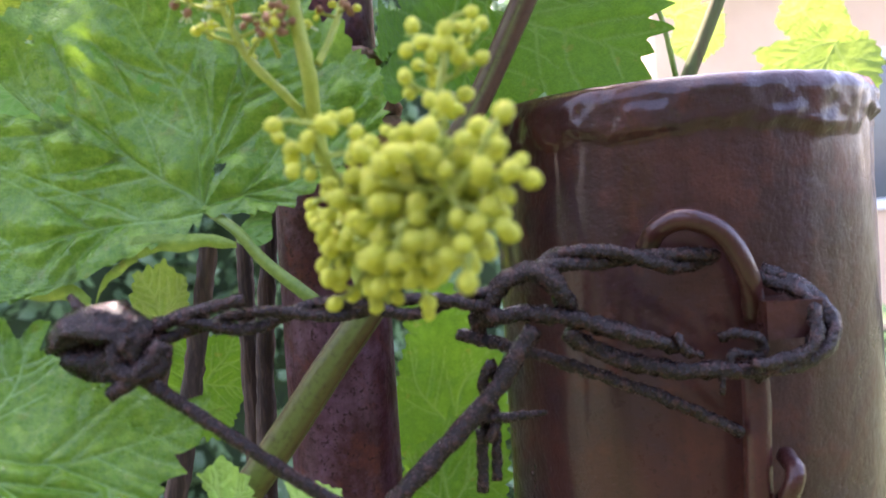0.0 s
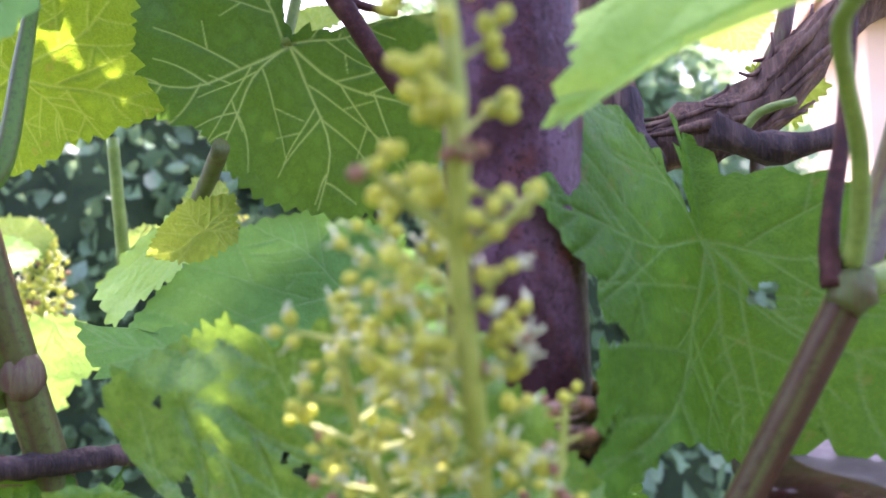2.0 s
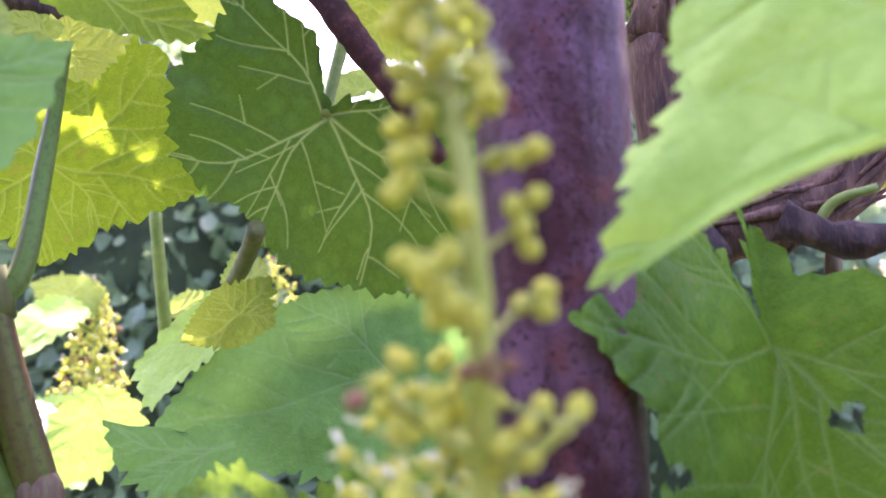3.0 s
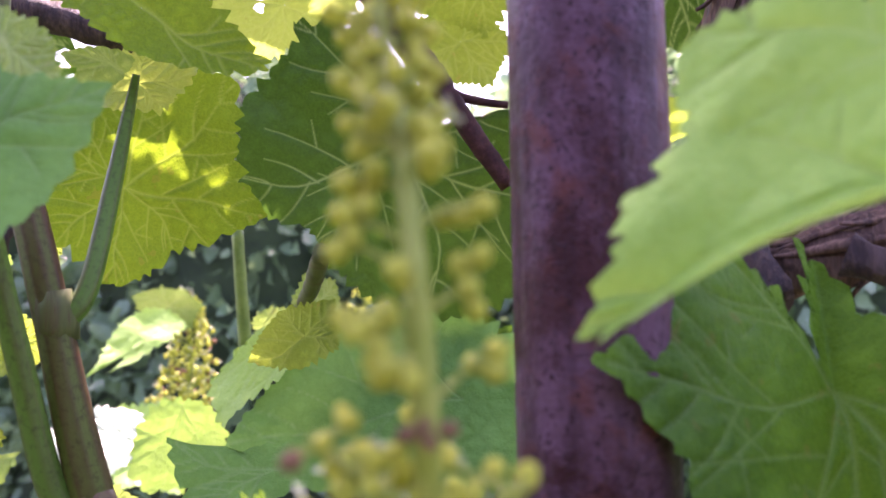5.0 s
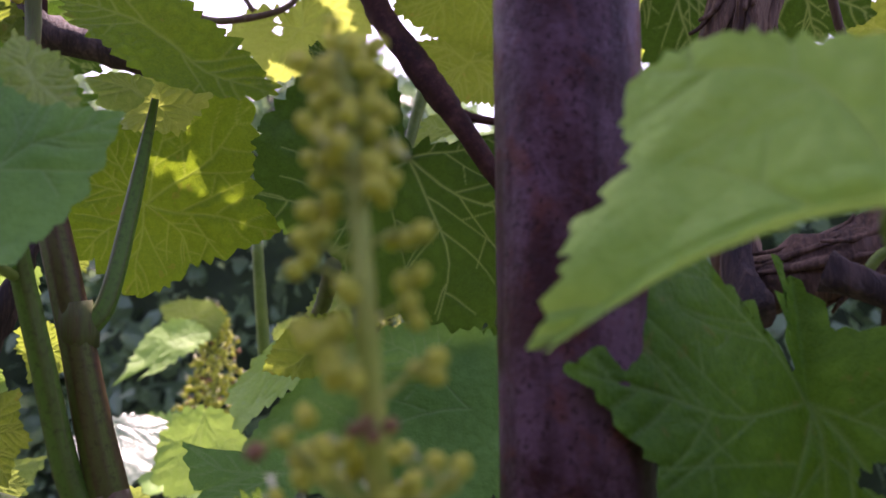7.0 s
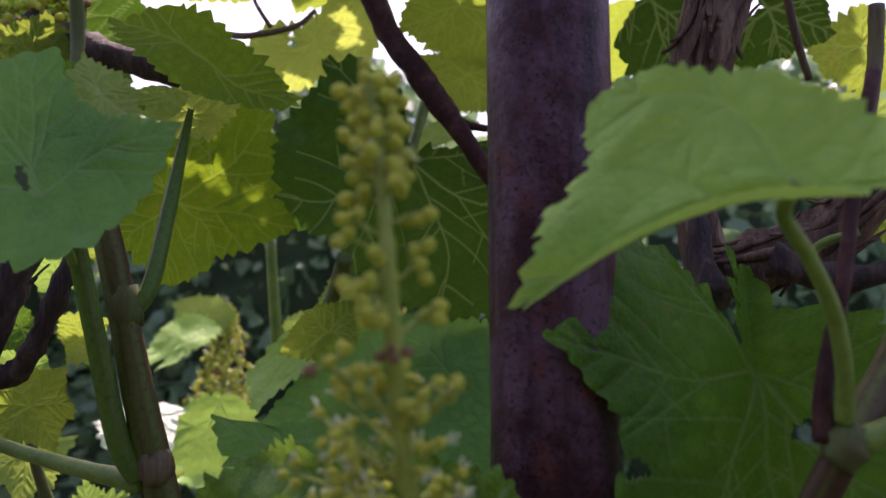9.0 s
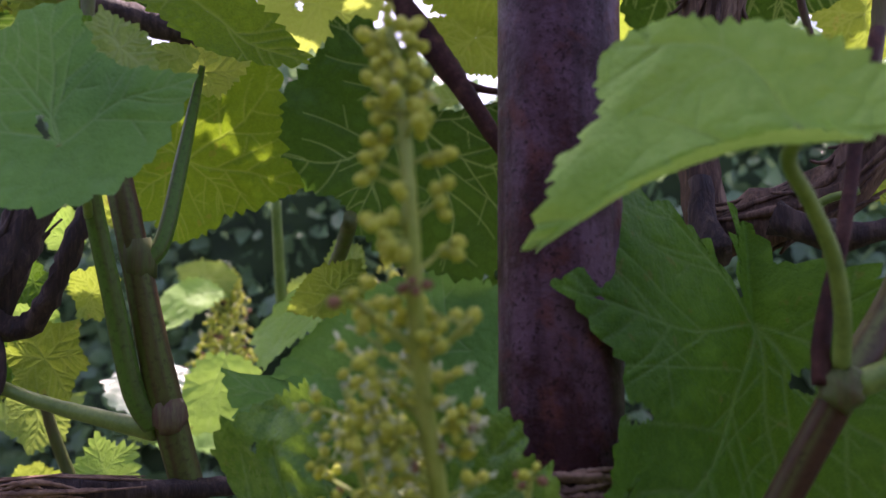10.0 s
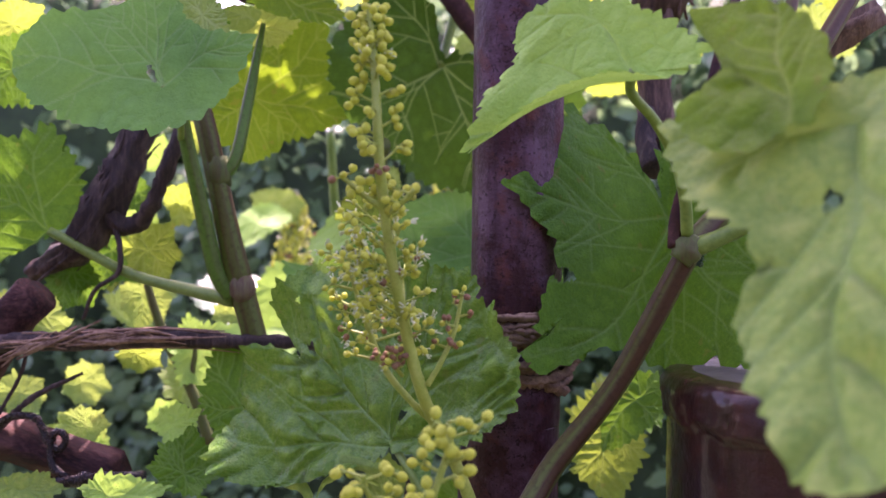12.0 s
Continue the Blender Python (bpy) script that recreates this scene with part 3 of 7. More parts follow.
# ---------------------------------------------------------------- ground, hedge, house
def ground_sheet():
    verts, faces, n = [], [], 40
    side = [math.copysign(abs(k) ** 3, k) * 300 for k in np.linspace(-1, 1, n)]
    for y in side:
        for x in side:
            verts.append((x, y + 1, 0.03 * math.sin(x * 2.1) * math.cos(y * 1.7)))
    for j in range(n - 1):
        for i in range(n - 1):
            faces.append((j * n + i, j * n + i + 1, (j + 1) * n + i + 1, (j + 1) * n + i))
    return verts, faces


tagged(part("ground", ground_sheet(), GRASS), "grassy garden ground under the vines", "ground", kind="structure")


def hedge_blob(cx, cy, rx, ry, h, seed):
    """A lumpy body inside a bush, standing on the ground; its dark colour is painted shade."""
    verts, faces, a, b = [], [], 28, 14
    for j in range(b + 1):
        z = h * j / b
        k = math.sqrt(max(0.0, 1 - (j / b) ** 3)) + 0.02
        for i in range(a):
            t = 2 * math.pi * i / a
            w = 1 + 0.18 * noise.noise((math.cos(t) * 2 + seed, math.sin(t) * 2, z * 2.2))
            verts.append((cx + rx * k * w * math.cos(t), cy + ry * k * w * math.sin(t), z))
    for j in range(b):
        for i in range(a):
            k = (i + 1) % a
            faces.append((j * a + i, j * a + k, (j + 1) * a + k, (j + 1) * a + i))
    faces.append(tuple(b * a + i for i in range(a)))
    return verts, faces


def hedge_leaves(cx, cy, rx, ry, h, count, size, seed):
    """Many small pointed leaves in tufts over a bush."""
    rng = np.random.RandomState(seed)
    verts, faces = [], []
    for _ in range(count):
        t, j = rng.uniform(0, 2 * math.pi), rng.uniform(0.02, 1.02)
        k = math.sqrt(max(0.0, 1 - min(j, 1) ** 3)) + 0.02
        out = rng.uniform(0.98, 1.22) + 0.18 * noise.noise((math.cos(t) * 2 + seed, math.sin(t) * 2, j * h * 2.2))
        c = np.array((cx + rx * k * out * math.cos(t), cy + ry * k * out * math.sin(t), max(0.03, j * h * rng.uniform(0.98, 1.06))))
        d = np.array((math.cos(t), math.sin(t), -0.5)) + rng.normal(size=3) * 0.6
        d /= np.linalg.norm(d)
        s = np.cross(d, rng.normal(size=3))
        s /= np.linalg.norm(s)
        n = np.cross(s, d)
        L = size * rng.uniform(0.6, 1.3)
        W = L * rng.uniform(0.24, 0.34)
        o = len(verts)
        verts += [c, c + d * L * 0.3 + s * W + n * W * 0.3, c + d * L * 0.3 - s * W + n * W * 0.3, c + d * L * 0.36, c + d * L * 0.72 + s * W * 0.7 + n * W * 0.15, c + d * L * 0.72 - s * W * 0.7 + n * W * 0.15, c + d * L * 0.74, c + d * L - n * W * 0.3]
        faces += [(o, o + 3, o + 1), (o, o + 2, o + 3), (o + 3, o + 6, o + 4, o + 1), (o + 3, o + 2, o + 5, o + 6), (o + 6, o + 7, o + 4), (o + 6, o + 5, o + 7)]
    return verts, faces


for cx, cy, rx, ry, h, count, size, seed in ((-1.75, 2.6, 0.9, 0.7, 2.25, 11000, 0.07, 3), (-0.45, 3.0, 1.0, 0.7, 2.2, 11000, 0.07, 5), (-3.3, 2.4, 1.0, 0.9, 2.6, 4500, 0.085, 7), (0.75, 3.4, 0.8, 0.7, 1.25, 2600, 0.07, 9)):
    hedge = thing("hedge_bush", "dense dark green garden bush with glossy pointed leaves", "bush", group="hedge behind the vines")
    part("bush_shade_core", hedge_blob(cx, cy, rx, ry, h, seed), HEDGE_CORE, hedge)
    crown = part("bush_leaves", hedge_leaves(cx, cy, rx, ry, h, count, size, seed), HEDGE_LEAF, hedge)
    crown["kind"] = "stuff"

# unseen wall added behind the camera to hold down the front light
tagged(part("blocker_wall_back", box((-5.0, -2.3, 0), (5.0, -2.05, 2.3)), BLOCKER_DARK, smooth=False), "unseen dark wall added behind the camera to cut front light", "wall", kind="structure")

house = thing("house", "peach plastered house with timber eaves behind the vines", "house")
part("house_wall", box((1.75, 7.0, 0), (7.5, 11.0, 3.1)), PLASTER, house, smooth=False)
part("eave", box((1.45, 6.6, 3.1), (7.8, 11.2, 3.28)), EAVE, house, "orange-brown timber eave", smooth=False)
part("house_roof", ([(1.4, 6.55, 3.28), (7.9, 6.55, 3.28), (7.9, 11.3, 3.28), (1.4, 11.3, 3.28), (1.4, 8.9, 4.9), (7.9, 8.9, 4.9)], [(0, 1, 5, 4), (2, 3, 4, 5), (0, 4, 3), (1, 2, 5), (0, 3, 2, 1)]), EAVE, house, smooth=False)
for wx in (3.35, 5.4):
    win = part("window_frame", joined(box((wx, 6.96, 1.0), (wx + 0.08, 7.04, 2.3)), box((wx + 0.92, 6.96, 1.0), (wx + 1.0, 7.04, 2.3)), box((wx + 0.08, 6.96, 1.0), (wx + 0.92, 7.04, 1.08)), box((wx + 0.08, 6.96, 2.22), (wx + 0.92, 7.04, 2.3)), box((wx + 0.47, 6.965, 1.08), (wx + 0.53, 7.035, 2.22))), WHITE_FRAME, house, "white window frame", smooth=False)
    part("pane", box((wx + 0.08, 6.985, 1.08), (wx + 0.47, 6.997, 2.22)), PANE, win, smooth=False)
    part("pane", box((wx + 0.53, 6.985, 1.08), (wx + 0.92, 6.997, 2.22)), PANE, win, smooth=False)


# ---------------------------------------------------------------- steel posts
def wide_post(cx, cy, r, top):
    """Capped round post: a wall with dents, a run of weld round the rim, a plate that closes it."""
    verts, faces, n = [], [], 200
    rows = [(0.0, 1.0), (0.4, 1.0), (0.8, 1.0)] + [(top - 0.3 + 0.012 * i, 1.0) for i in range(22)] + [(top - 0.034 + 0.0013 * i, 1.0) for i in range(26)] + [(top, 0.975), (top + 0.0008, 0.93), (top + 0.0012, 0.80), (top + 0.0012, 0.4), (top + 0.0012, 0.02)]
    for j, (z, k) in enumerate(rows):
        for i in range(n):
            t = 2 * math.pi * i / n
            c, s = math.cos(t), math.sin(t)
            w = noise.noise((c * 9, s * 9, z * 60)) * 0.005 + noise.noise((c * 3, s * 3, z * 14)) * 0.008
            low = top - 0.017 + 0.009 * noise.noise((c * 4.2 + 3, s * 4.2, 1.0)) + 0.003 * noise.noise((c * 15, s * 15, 4.0))
            bead = min(1.0, max(0.0, (z - low) / 0.0026)) if k > 0.99 else 0.6 * (k > 0.92)
            bead *= 0.030 + 0.020 * noise.noise((c * 11, s * 11, z * 90)) + 0.012 * noise.noise((c * 30, s * 30, z * 260))
            if k > 0.99 and z > top - 0.004:
                bead *= max(0.3, (top - z) / 0.004)
            verts.append((cx + r * (k + w + bead) * c, cy + r * (k + w + bead) * s, z))
    for j in range(len(rows) - 1):
        for i in range(n):
            m = (i + 1) % n
            faces.append((j * n + i, j * n + m, (j + 1) * n + m, (j + 1) * n + i))
    faces.append(tuple((len(rows) - 1) * n + i for i in range(n)))
    return verts, faces


CX, CY, CR, CTOP = 0.1060, 0.3360, 0.0700, 1.243
gate_post = tagged(part("steel_post", wide_post(CX, CY, CR, CTOP), STEEL_BROWN), "thick round brown-painted steel post with welded cap", "post")
disc = [(CX + 0.88 * CR * k * math.cos(q), CY + 0.88 * CR * k * math.sin(q), CTOP + 0.0022 - 0.0014 * (k > 0.9) + 0.0003 * noise.noise((6 * k * math.cos(q), 6 * k * math.sin(q), 0))) for k in (0.001, 0.3, 0.6, 0.85, 1.0) for q in np.linspace(0, 2 * math.pi, 48, endpoint=False)]
part("cap_plate", (disc, [(r * 48 + c, r * 48 + (c + 1) % 48, (r + 1) * 48 + (c + 1) % 48, (r + 1) * 48 + c) for r in range(4) for c in range(48)]), STEEL_RAW, gate_post, "dusty grey flat cap plate")
part("welded_eye", tube([(0.0771, 0.2635, 1.1912), (0.08, 0.2578, 1.1972), (0.0878, 0.255, 1.1996), (0.0983, 0.2549, 1.1943), (0.1056, 0.2565, 1.1811), (0.1089, 0.263, 1.1682)], 0.0034, 14, 8, 0.02), STEEL_BROWN, gate_post, "brown painted steel eye welded to the post")
part("eye_lug", box((0.1082, 0.2501, 1.1629), (0.1242, 0.2661, 1.1739)), STEEL_BROWN, gate_post, "short flat rusty lug", smooth=False)
part("hinge_rod", tube([(0.1059, 0.2564, 1.1556), (0.1054, 0.2556, 1.1353), (0.1041, 0.2559, 1.0939)], 0.0042, 12, 4, 0.03), STEEL_BROWN, gate_post, "upright brown steel rod")
part("rod_hook", tube([(0.1096, 0.2547, 1.1113), (0.1119, 0.249, 1.1182), (0.1137, 0.2492, 1.1239), (0.114, 0.2574, 1.1265)], 0.0028, 10, 6, 0.03), STEEL_BROWN, gate_post)

vine_post = tagged(part("steel_pipe", tube([(-0.0285, 0.3060, 0.0), (-0.0255, 0.3080, 1.1), (-0.0236, 0.3085, 1.3), (-0.0195, 0.3100, 2.1)], [0.0195, 0.0195, 0.0193, 0.0191], 64, 24, 0.004, 3), STEEL_PLUM), "slim round plum-brown rusted steel pipe holding the vine", "post")
ties = random.Random(5)
for z, spread, loose in ((1.2590, 0.0042, 0.0012), (1.2405, 0.0062, 0.0040)):
    tie = thing("bark_tie", "frayed red-brown bark strips tied round the slim steel pipe", "tie", group="bark ties")
    for k in range(12):
        ph, dz, rr = ties.uniform(0, 6.3), ties.uniform(-spread, spread), ties.uniform(0.0206, 0.0214 + loose)
        end, thick = ties.uniform(0.7, 1.0), ties.uniform(0.0009, 0.0020)
        ring = [(-0.0239 + rr * math.cos(q), 0.3083 + rr * math.sin(q), z + dz + 0.0034 * math.sin(q + ph) + 0.0011 * math.sin(q * 3 + ph)) for q in np.linspace(3.6, 3.6 + 2 * math.pi * end, 26)]
        part("bark_strip", tube(ring, [thick * 0.6, thick, thick * 0.5], 8, 3, 0.3, k, 0.3), FIBRE, tie)



# ---------------------------------------------------------------- rusty tie wires
def wire(label, *strands):
    w = thing("rusty_wire", label, "wire", group="tie wires")
    for data in strands:
        part("wire_strand", data, RUST_WIRE, w)
    return w


wire("two-strand twisted rusty wire running between the posts",
     twist([(-0.0703, 0.2237, 1.1756), (-0.0573, 0.2241, 1.1811), (-0.039, 0.2283, 1.181), (-0.0202, 0.2347, 1.1824), (0.0012, 0.2389, 1.1809), (0.017, 0.2432, 1.181), (0.0284, 0.2473, 1.1806)], 0.0017, 0.0021, 0.045, 10, 2, 1),
     tube([(-0.0677, 0.2238, 1.1773), (-0.0538, 0.2233, 1.1842), (-0.0377, 0.2266, 1.1872)], 0.0018, 10, 8, 0.1, 4))
wire("rusty wire knot wound in a thick lump",
     tube([(-0.088, 0.2235, 1.1778), (-0.0812, 0.2208, 1.182), (-0.0714, 0.219, 1.1837), (-0.0654, 0.22, 1.181), (-0.0678, 0.2206, 1.1737), (-0.0777, 0.2215, 1.1742), (-0.0843, 0.2235, 1.1773)], [0.0030, 0.0048, 0.0052, 0.0042, 0.0034], 14, 8, 0.22, 5),
     tube([(-0.0643, 0.219, 1.1818), (-0.0687, 0.2168, 1.1795), (-0.0688, 0.2156, 1.1732), (-0.0639, 0.2156, 1.1714), (-0.0569, 0.2179, 1.1778)], 0.0024, 10, 8, 0.12, 6),
     tube([(-0.0707, 0.2153, 1.1662), (-0.0639, 0.2155, 1.1703), (-0.0581, 0.2177, 1.1721), (-0.0576, 0.2199, 1.1775)], 0.0022, 10, 8, 0.1, 7),
     tube([(-0.078, 0.2259, 1.1837), (-0.0858, 0.2301, 1.1909)], [0.0018, 0.0010], 8, 4, 0.2, 8),
     tube([(-0.0832, 0.2217, 1.1805), (-0.0843, 0.2219, 1.1857)], [0.0014, 0.0007], 8, 4, 0.2, 9))
wire("single straight rusty wire slanting down from the knot",
     tube([(-0.0654, 0.2176, 1.1712), (-0.046, 0.2192, 1.1556), (-0.0253, 0.2228, 1.1383), (-0.0109, 0.2265, 1.1269)], 0.0019, 10, 6, 0.06, 10))
wire("rusty wire loops twisted round the welded eye of the thick post",
     tube([(0.0264, 0.249, 1.1731), (0.0303, 0.2465, 1.1838), (0.0401, 0.2448, 1.1881), (0.0468, 0.2427, 1.1838), (0.0501, 0.2465, 1.1767)], 0.0030, 10, 8, 0.12, 11),
     tube([(0.0397, 0.2431, 1.1721), (0.0263, 0.2402, 1.1542), (0.0127, 0.2375, 1.1414), (-0.0038, 0.2327, 1.1273)], 0.0028, 10, 8, 0.08, 12),
     tube([(0.0245, 0.2508, 1.1688), (0.0242, 0.2491, 1.1774), (0.0296, 0.2451, 1.1758), (0.0393, 0.2443, 1.1761), (0.0552, 0.2444, 1.1725), (0.0691, 0.2434, 1.1672), (0.0809, 0.2464, 1.1632)], [0.0022, 0.0026, 0.0024], 10, 8, 0.16, 13),
     tube([(0.049, 0.2452, 1.1696), (0.0616, 0.248, 1.1617), (0.0772, 0.2461, 1.1572), (0.095, 0.2463, 1.1557), (0.1129, 0.2465, 1.1556), (0.1247, 0.2489, 1.1606), (0.1279, 0.2533, 1.1681), (0.1218, 0.2575, 1.1765), (0.1109, 0.2616, 1.1824)], 0.0026, 10, 8, 0.14, 14),
     twist([(0.0389, 0.2497, 1.187), (0.0488, 0.248, 1.1906), (0.0667, 0.2483, 1.1901), (0.0825, 0.2534, 1.1876), (0.096, 0.2596, 1.1875)], 0.0021, 0.0019, 0.06, 10, 2, 15),
     tube([(0.1092, 0.2595, 1.1806), (0.1204, 0.2544, 1.1752), (0.1219, 0.2491, 1.1674), (0.1168, 0.2457, 1.1592), (0.1005, 0.2434, 1.1566)], 0.0022, 10, 8, 0.14, 16),
     tube([(0.0177, 0.2478, 1.171), (0.0358, 0.2498, 1.1649), (0.0569, 0.2508, 1.1566), (0.0808, 0.2497, 1.146), (0.0999, 0.2535, 1.1354)], 0.0019, 8, 6, 0.14, 17))
wire("short rusty wire ends twisted and hanging under the loop",
     twist([(0.0269, 0.2466, 1.1627), (0.0255, 0.245, 1.15), (0.0256, 0.2436, 1.1405)], 0.0017, 0.0019, 0.02, 8, 2, 18),
     tube([(0.0229, 0.2437, 1.1439), (0.0223, 0.243, 1.1261)], 0.0018, 8, 4, 0.12, 19),
     tube([(0.0273, 0.2458, 1.1447), (0.0265, 0.2452, 1.1284)], 0.0016, 8, 4, 0.12, 20),
     tube([(0.0211, 0.2428, 1.1472), (0.0308, 0.243, 1.1471), (0.0422, 0.2471, 1.1467)], [0.0017, 0.0015, 0.0008], 8, 6, 0.12, 21))
wire("thin rusty wire wound tightly round the hinge rod",
     tube([(0.0941, 0.2496, 1.1642), (0.0977, 0.2477, 1.1659), (0.1053, 0.2487, 1.1636), (0.1053, 0.2495, 1.1585), (0.097, 0.2465, 1.1604), (0.0959, 0.2463, 1.1564), (0.1046, 0.2484, 1.1546), (0.1047, 0.2512, 1.1513)], 0.0015, 8, 8, 0.14, 22),
     tube([(0.0798, 0.2445, 1.1673), (0.0827, 0.2444, 1.1625), (0.088, 0.2464, 1.1602)], [0.0014, 0.0016, 0.0010], 8, 5, 0.2, 23),
     tube([(0.0933, 0.2454, 1.1584), (0.0923, 0.2449, 1.1488)], [0.0011, 0.0007], 8, 4, 0.15, 24))

# ---------------------------------------------------------------- fruiting shoot with the flower cluster
shoot = thing("grapevine_shoot", "fruiting grapevine shoot with flower cluster and broad leaves", "grapevine", group="vine shoots")
NODE = (0.0557, 0.2850, 1.2909)
cane("cane", [(-0.0709, 0.2607, 1.1032), (-0.0461, 0.2582, 1.13), (-0.02, 0.257, 1.164), (-0.0015, 0.2612, 1.1881), (0.0089, 0.2738, 1.2109), (0.0296, 0.2841, 1.2417), NODE], [0.0052, 0.0052, 0.0050, 0.0046, 0.0044, 0.0042, 0.0044], SHOOT_BARK, shoot, 2, ends=(0.2, 0.75))
cane("cane_tip", [NODE, (0.0681, 0.3038, 1.3127), (0.0846, 0.3271, 1.3518), (0.1085, 0.37, 1.4106)], [0.0046, 0.0040, 0.0038, 0.0036], SHOOT_BARK, shoot, 3, ends=(0.5, 0.85))
part("cane_node", tube([(0.0526, 0.2816, 1.2864), (0.0551, 0.2827, 1.29), (0.058, 0.285, 1.294)], [0.0040, 0.0056, 0.0040], 14, 5, 0.05, 4), CANE_GREEN, shoot)
part("side_stalk", tube([(0.0577, 0.2828, 1.2909), (0.0717, 0.2872, 1.2976), (0.0848, 0.2866, 1.305), (0.1002, 0.2805, 1.3136)], [0.0034, 0.0026, 0.0024], 12, 6, 0.02, 5), PETIOLE, shoot)
part("side_stem", tube([(0.0509, 0.2817, 1.2909), (0.0513, 0.2836, 1.3046), (0.0568, 0.2898, 1.3289), (0.0621, 0.2989, 1.3622), (0.0671, 0.3061, 1.3847)], [0.0026, 0.0018, 0.0018], 10, 6, 0.03, 6), STEM_PURPLE, shoot)

RACHIS = [(-0.0073, 0.2528, 1.1799), (-0.0140, 0.2396, 1.2147), (-0.0156, 0.2279, 1.2308), (-0.0147, 0.2173, 1.2438), (-0.0165, 0.2118, 1.2609), (-0.0160, 0.2040, 1.2795), (-0.0164, 0.1991, 1.2972), (-0.0148, 0.1932, 1.3142), (-0.0146, 0.1913, 1.3277), (-0.0160, 0.1921, 1.3399), (-0.0180, 0.1935, 1.3508), (-0.0209, 0.1951, 1.3658)]


def up_at(z):
    """How far along the flower stem a height lies, 0 to 1."""
    return float(np.interp(z, [p[2] for p in RACHIS], np.linspace(0, 1, len(RACHIS))))


# the spike: tight whorls at its top, then threes of buds on short arms, set apart on the stem
HEAD = []
spike = random.Random(4)
turn = 0.6
for k in range(21):
    z = 1.3405 + 0.0247 * k / 20
    turn += 2.4
    HEAD.append((up_at(z), (math.cos(turn), math.sin(turn), 0.55), (0.0058 - 0.0032 * k / 20) * spike.uniform(0.85, 1.15), 4 if k < 15 else 3))
for z, way, reach, buds in ((1.3345, (-0.92, -0.38, 0.55), 0.0082, 4), (1.3358, (0.90, 0.35, 0.6), 0.0052, 3), (1.3310, (-0.95, -0.30, 0.5), 0.0086, 4), (1.3318, (0.30, -0.95, 0.3), 0.0050, 4),
                            (1.3262, (0.92, 0.40, 0.62), 0.0072, 5), (1.3248, (-0.85, -0.50, 0.35), 0.0062, 5), (1.3228, (-0.60, -0.80, 0.30), 0.0050, 4), (1.3215, (0.10, -1.0, 0.15), 0.0042, 3),
                            (1.3205, (-0.85, 0.50, 0.40), 0.0055, 4), (1.3175, (0.85, 0.45, 0.85), 0.0085, 3), (1.3182, (-0.95, -0.30, 0.2), 0.0056, 3), (1.3010, (0.80, -0.5, 0.3), 0.0040, 2)):
    HEAD.append((up_at(z), way, reach, buds))
STEM = [0.0024, 0.0022, 0.0021, 0.0020, 0.0019, 0.0018, 0.0017, 0.0017, 0.0015, 0.0013, 0.0011, 0.0008]
cluster(shoot, RACHIS, STEM, HEAD, 0.00140, 21, label="long yellow-green flower spike in bud", dry=0.02, rays=0.04, arm=0.0005)
# the shoulder lower on the same stem: finer, half open, mostly to one side
SHOULDER = []
shoulder = random.Random(9)
for k in range(30):
    ang = shoulder.uniform(1.9, 4.5) if k % 5 else shoulder.uniform(-0.9, 0.7)
    SHOULDER.append((k / 29, (math.cos(ang), 0.8 * math.sin(ang), shoulder.uniform(0.35, 0.95)), shoulder.uniform(0.012, 0.022) if k % 5 else 0.009, shoulder.choice((5, 6, 7))))
cluster(shoot, RACHIS[4:7], [0.0017, 0.0016, 0.0015], SHOULDER, 0.00122, 22, name="shoulder", label="loose shoulder of half-open yellow-green flowers", dry=0.025, rays=0.65, arm=0.00045)
cluster(shoot, [(-0.0148, 0.1930, 1.3135), (-0.0135, 0.1912, 1.3140), (-0.0126, 0.1902, 1.3140)], [0.0008, 0.0008, 0.0006], [(0.5, (0.5, -0.6, 0.3), 0.0014, 3), (0.9, (0.6, -0.5, -0.2), 0.0014, 3), (0.2, (-0.2, -0.7, 0.2), 0.0012, 3)], 0.0010, 51, label="small withered brown flower tuft", dry=1.0)
cluster(shoot, [(-0.0215, 0.2165, 1.2480), (-0.0225, 0.2110, 1.2530), (-0.0217, 0.2079, 1.2562)], [0.0007, 0.0006, 0.0005], whorl(1, 0.3, 1.0, 0.09, lambda k: 0.0036, lambda k: 4, 29, 0.2), 0.0010, 53, label="withered brown flower tuft on a short branch", dry=1.0)
WING = [(-0.0063, 0.238, 1.1855), (0.0008, 0.2036, 1.1977), (0.0113, 0.176, 1.2058), (0.0204, 0.1524, 1.2107)]
WINGS = [(0.38 + 0.62 * k / 58, (math.cos(2.4 * k) * 0.95, -0.25 - 0.5 * (k % 3) / 3, math.sin(2.4 * k) * 0.8 + 0.15), 0.0158 - 0.004 * (k / 58), 8) for k in range(59)]
cluster(shoot, WING, [0.0018, 0.0016, 0.0014, 0.0010], WINGS, 0.00188, 31, label="round yellow-green wing of the flower cluster", dry=0.0)
cluster(shoot, [(0.0007, 0.1937, 1.202), (-0.0034, 0.1821, 1.2121), (-0.0072, 0.1764, 1.2214), (-0.0071, 0.1746, 1.2264)], [0.0011, 0.0009, 0.0007], whorl(1, 0.25, 1.0, 0.09, lambda k: 0.0075, lambda k: 4, 19, 0.2), 0.00165, 39, label="small side branch of the flower cluster", dry=0.02)
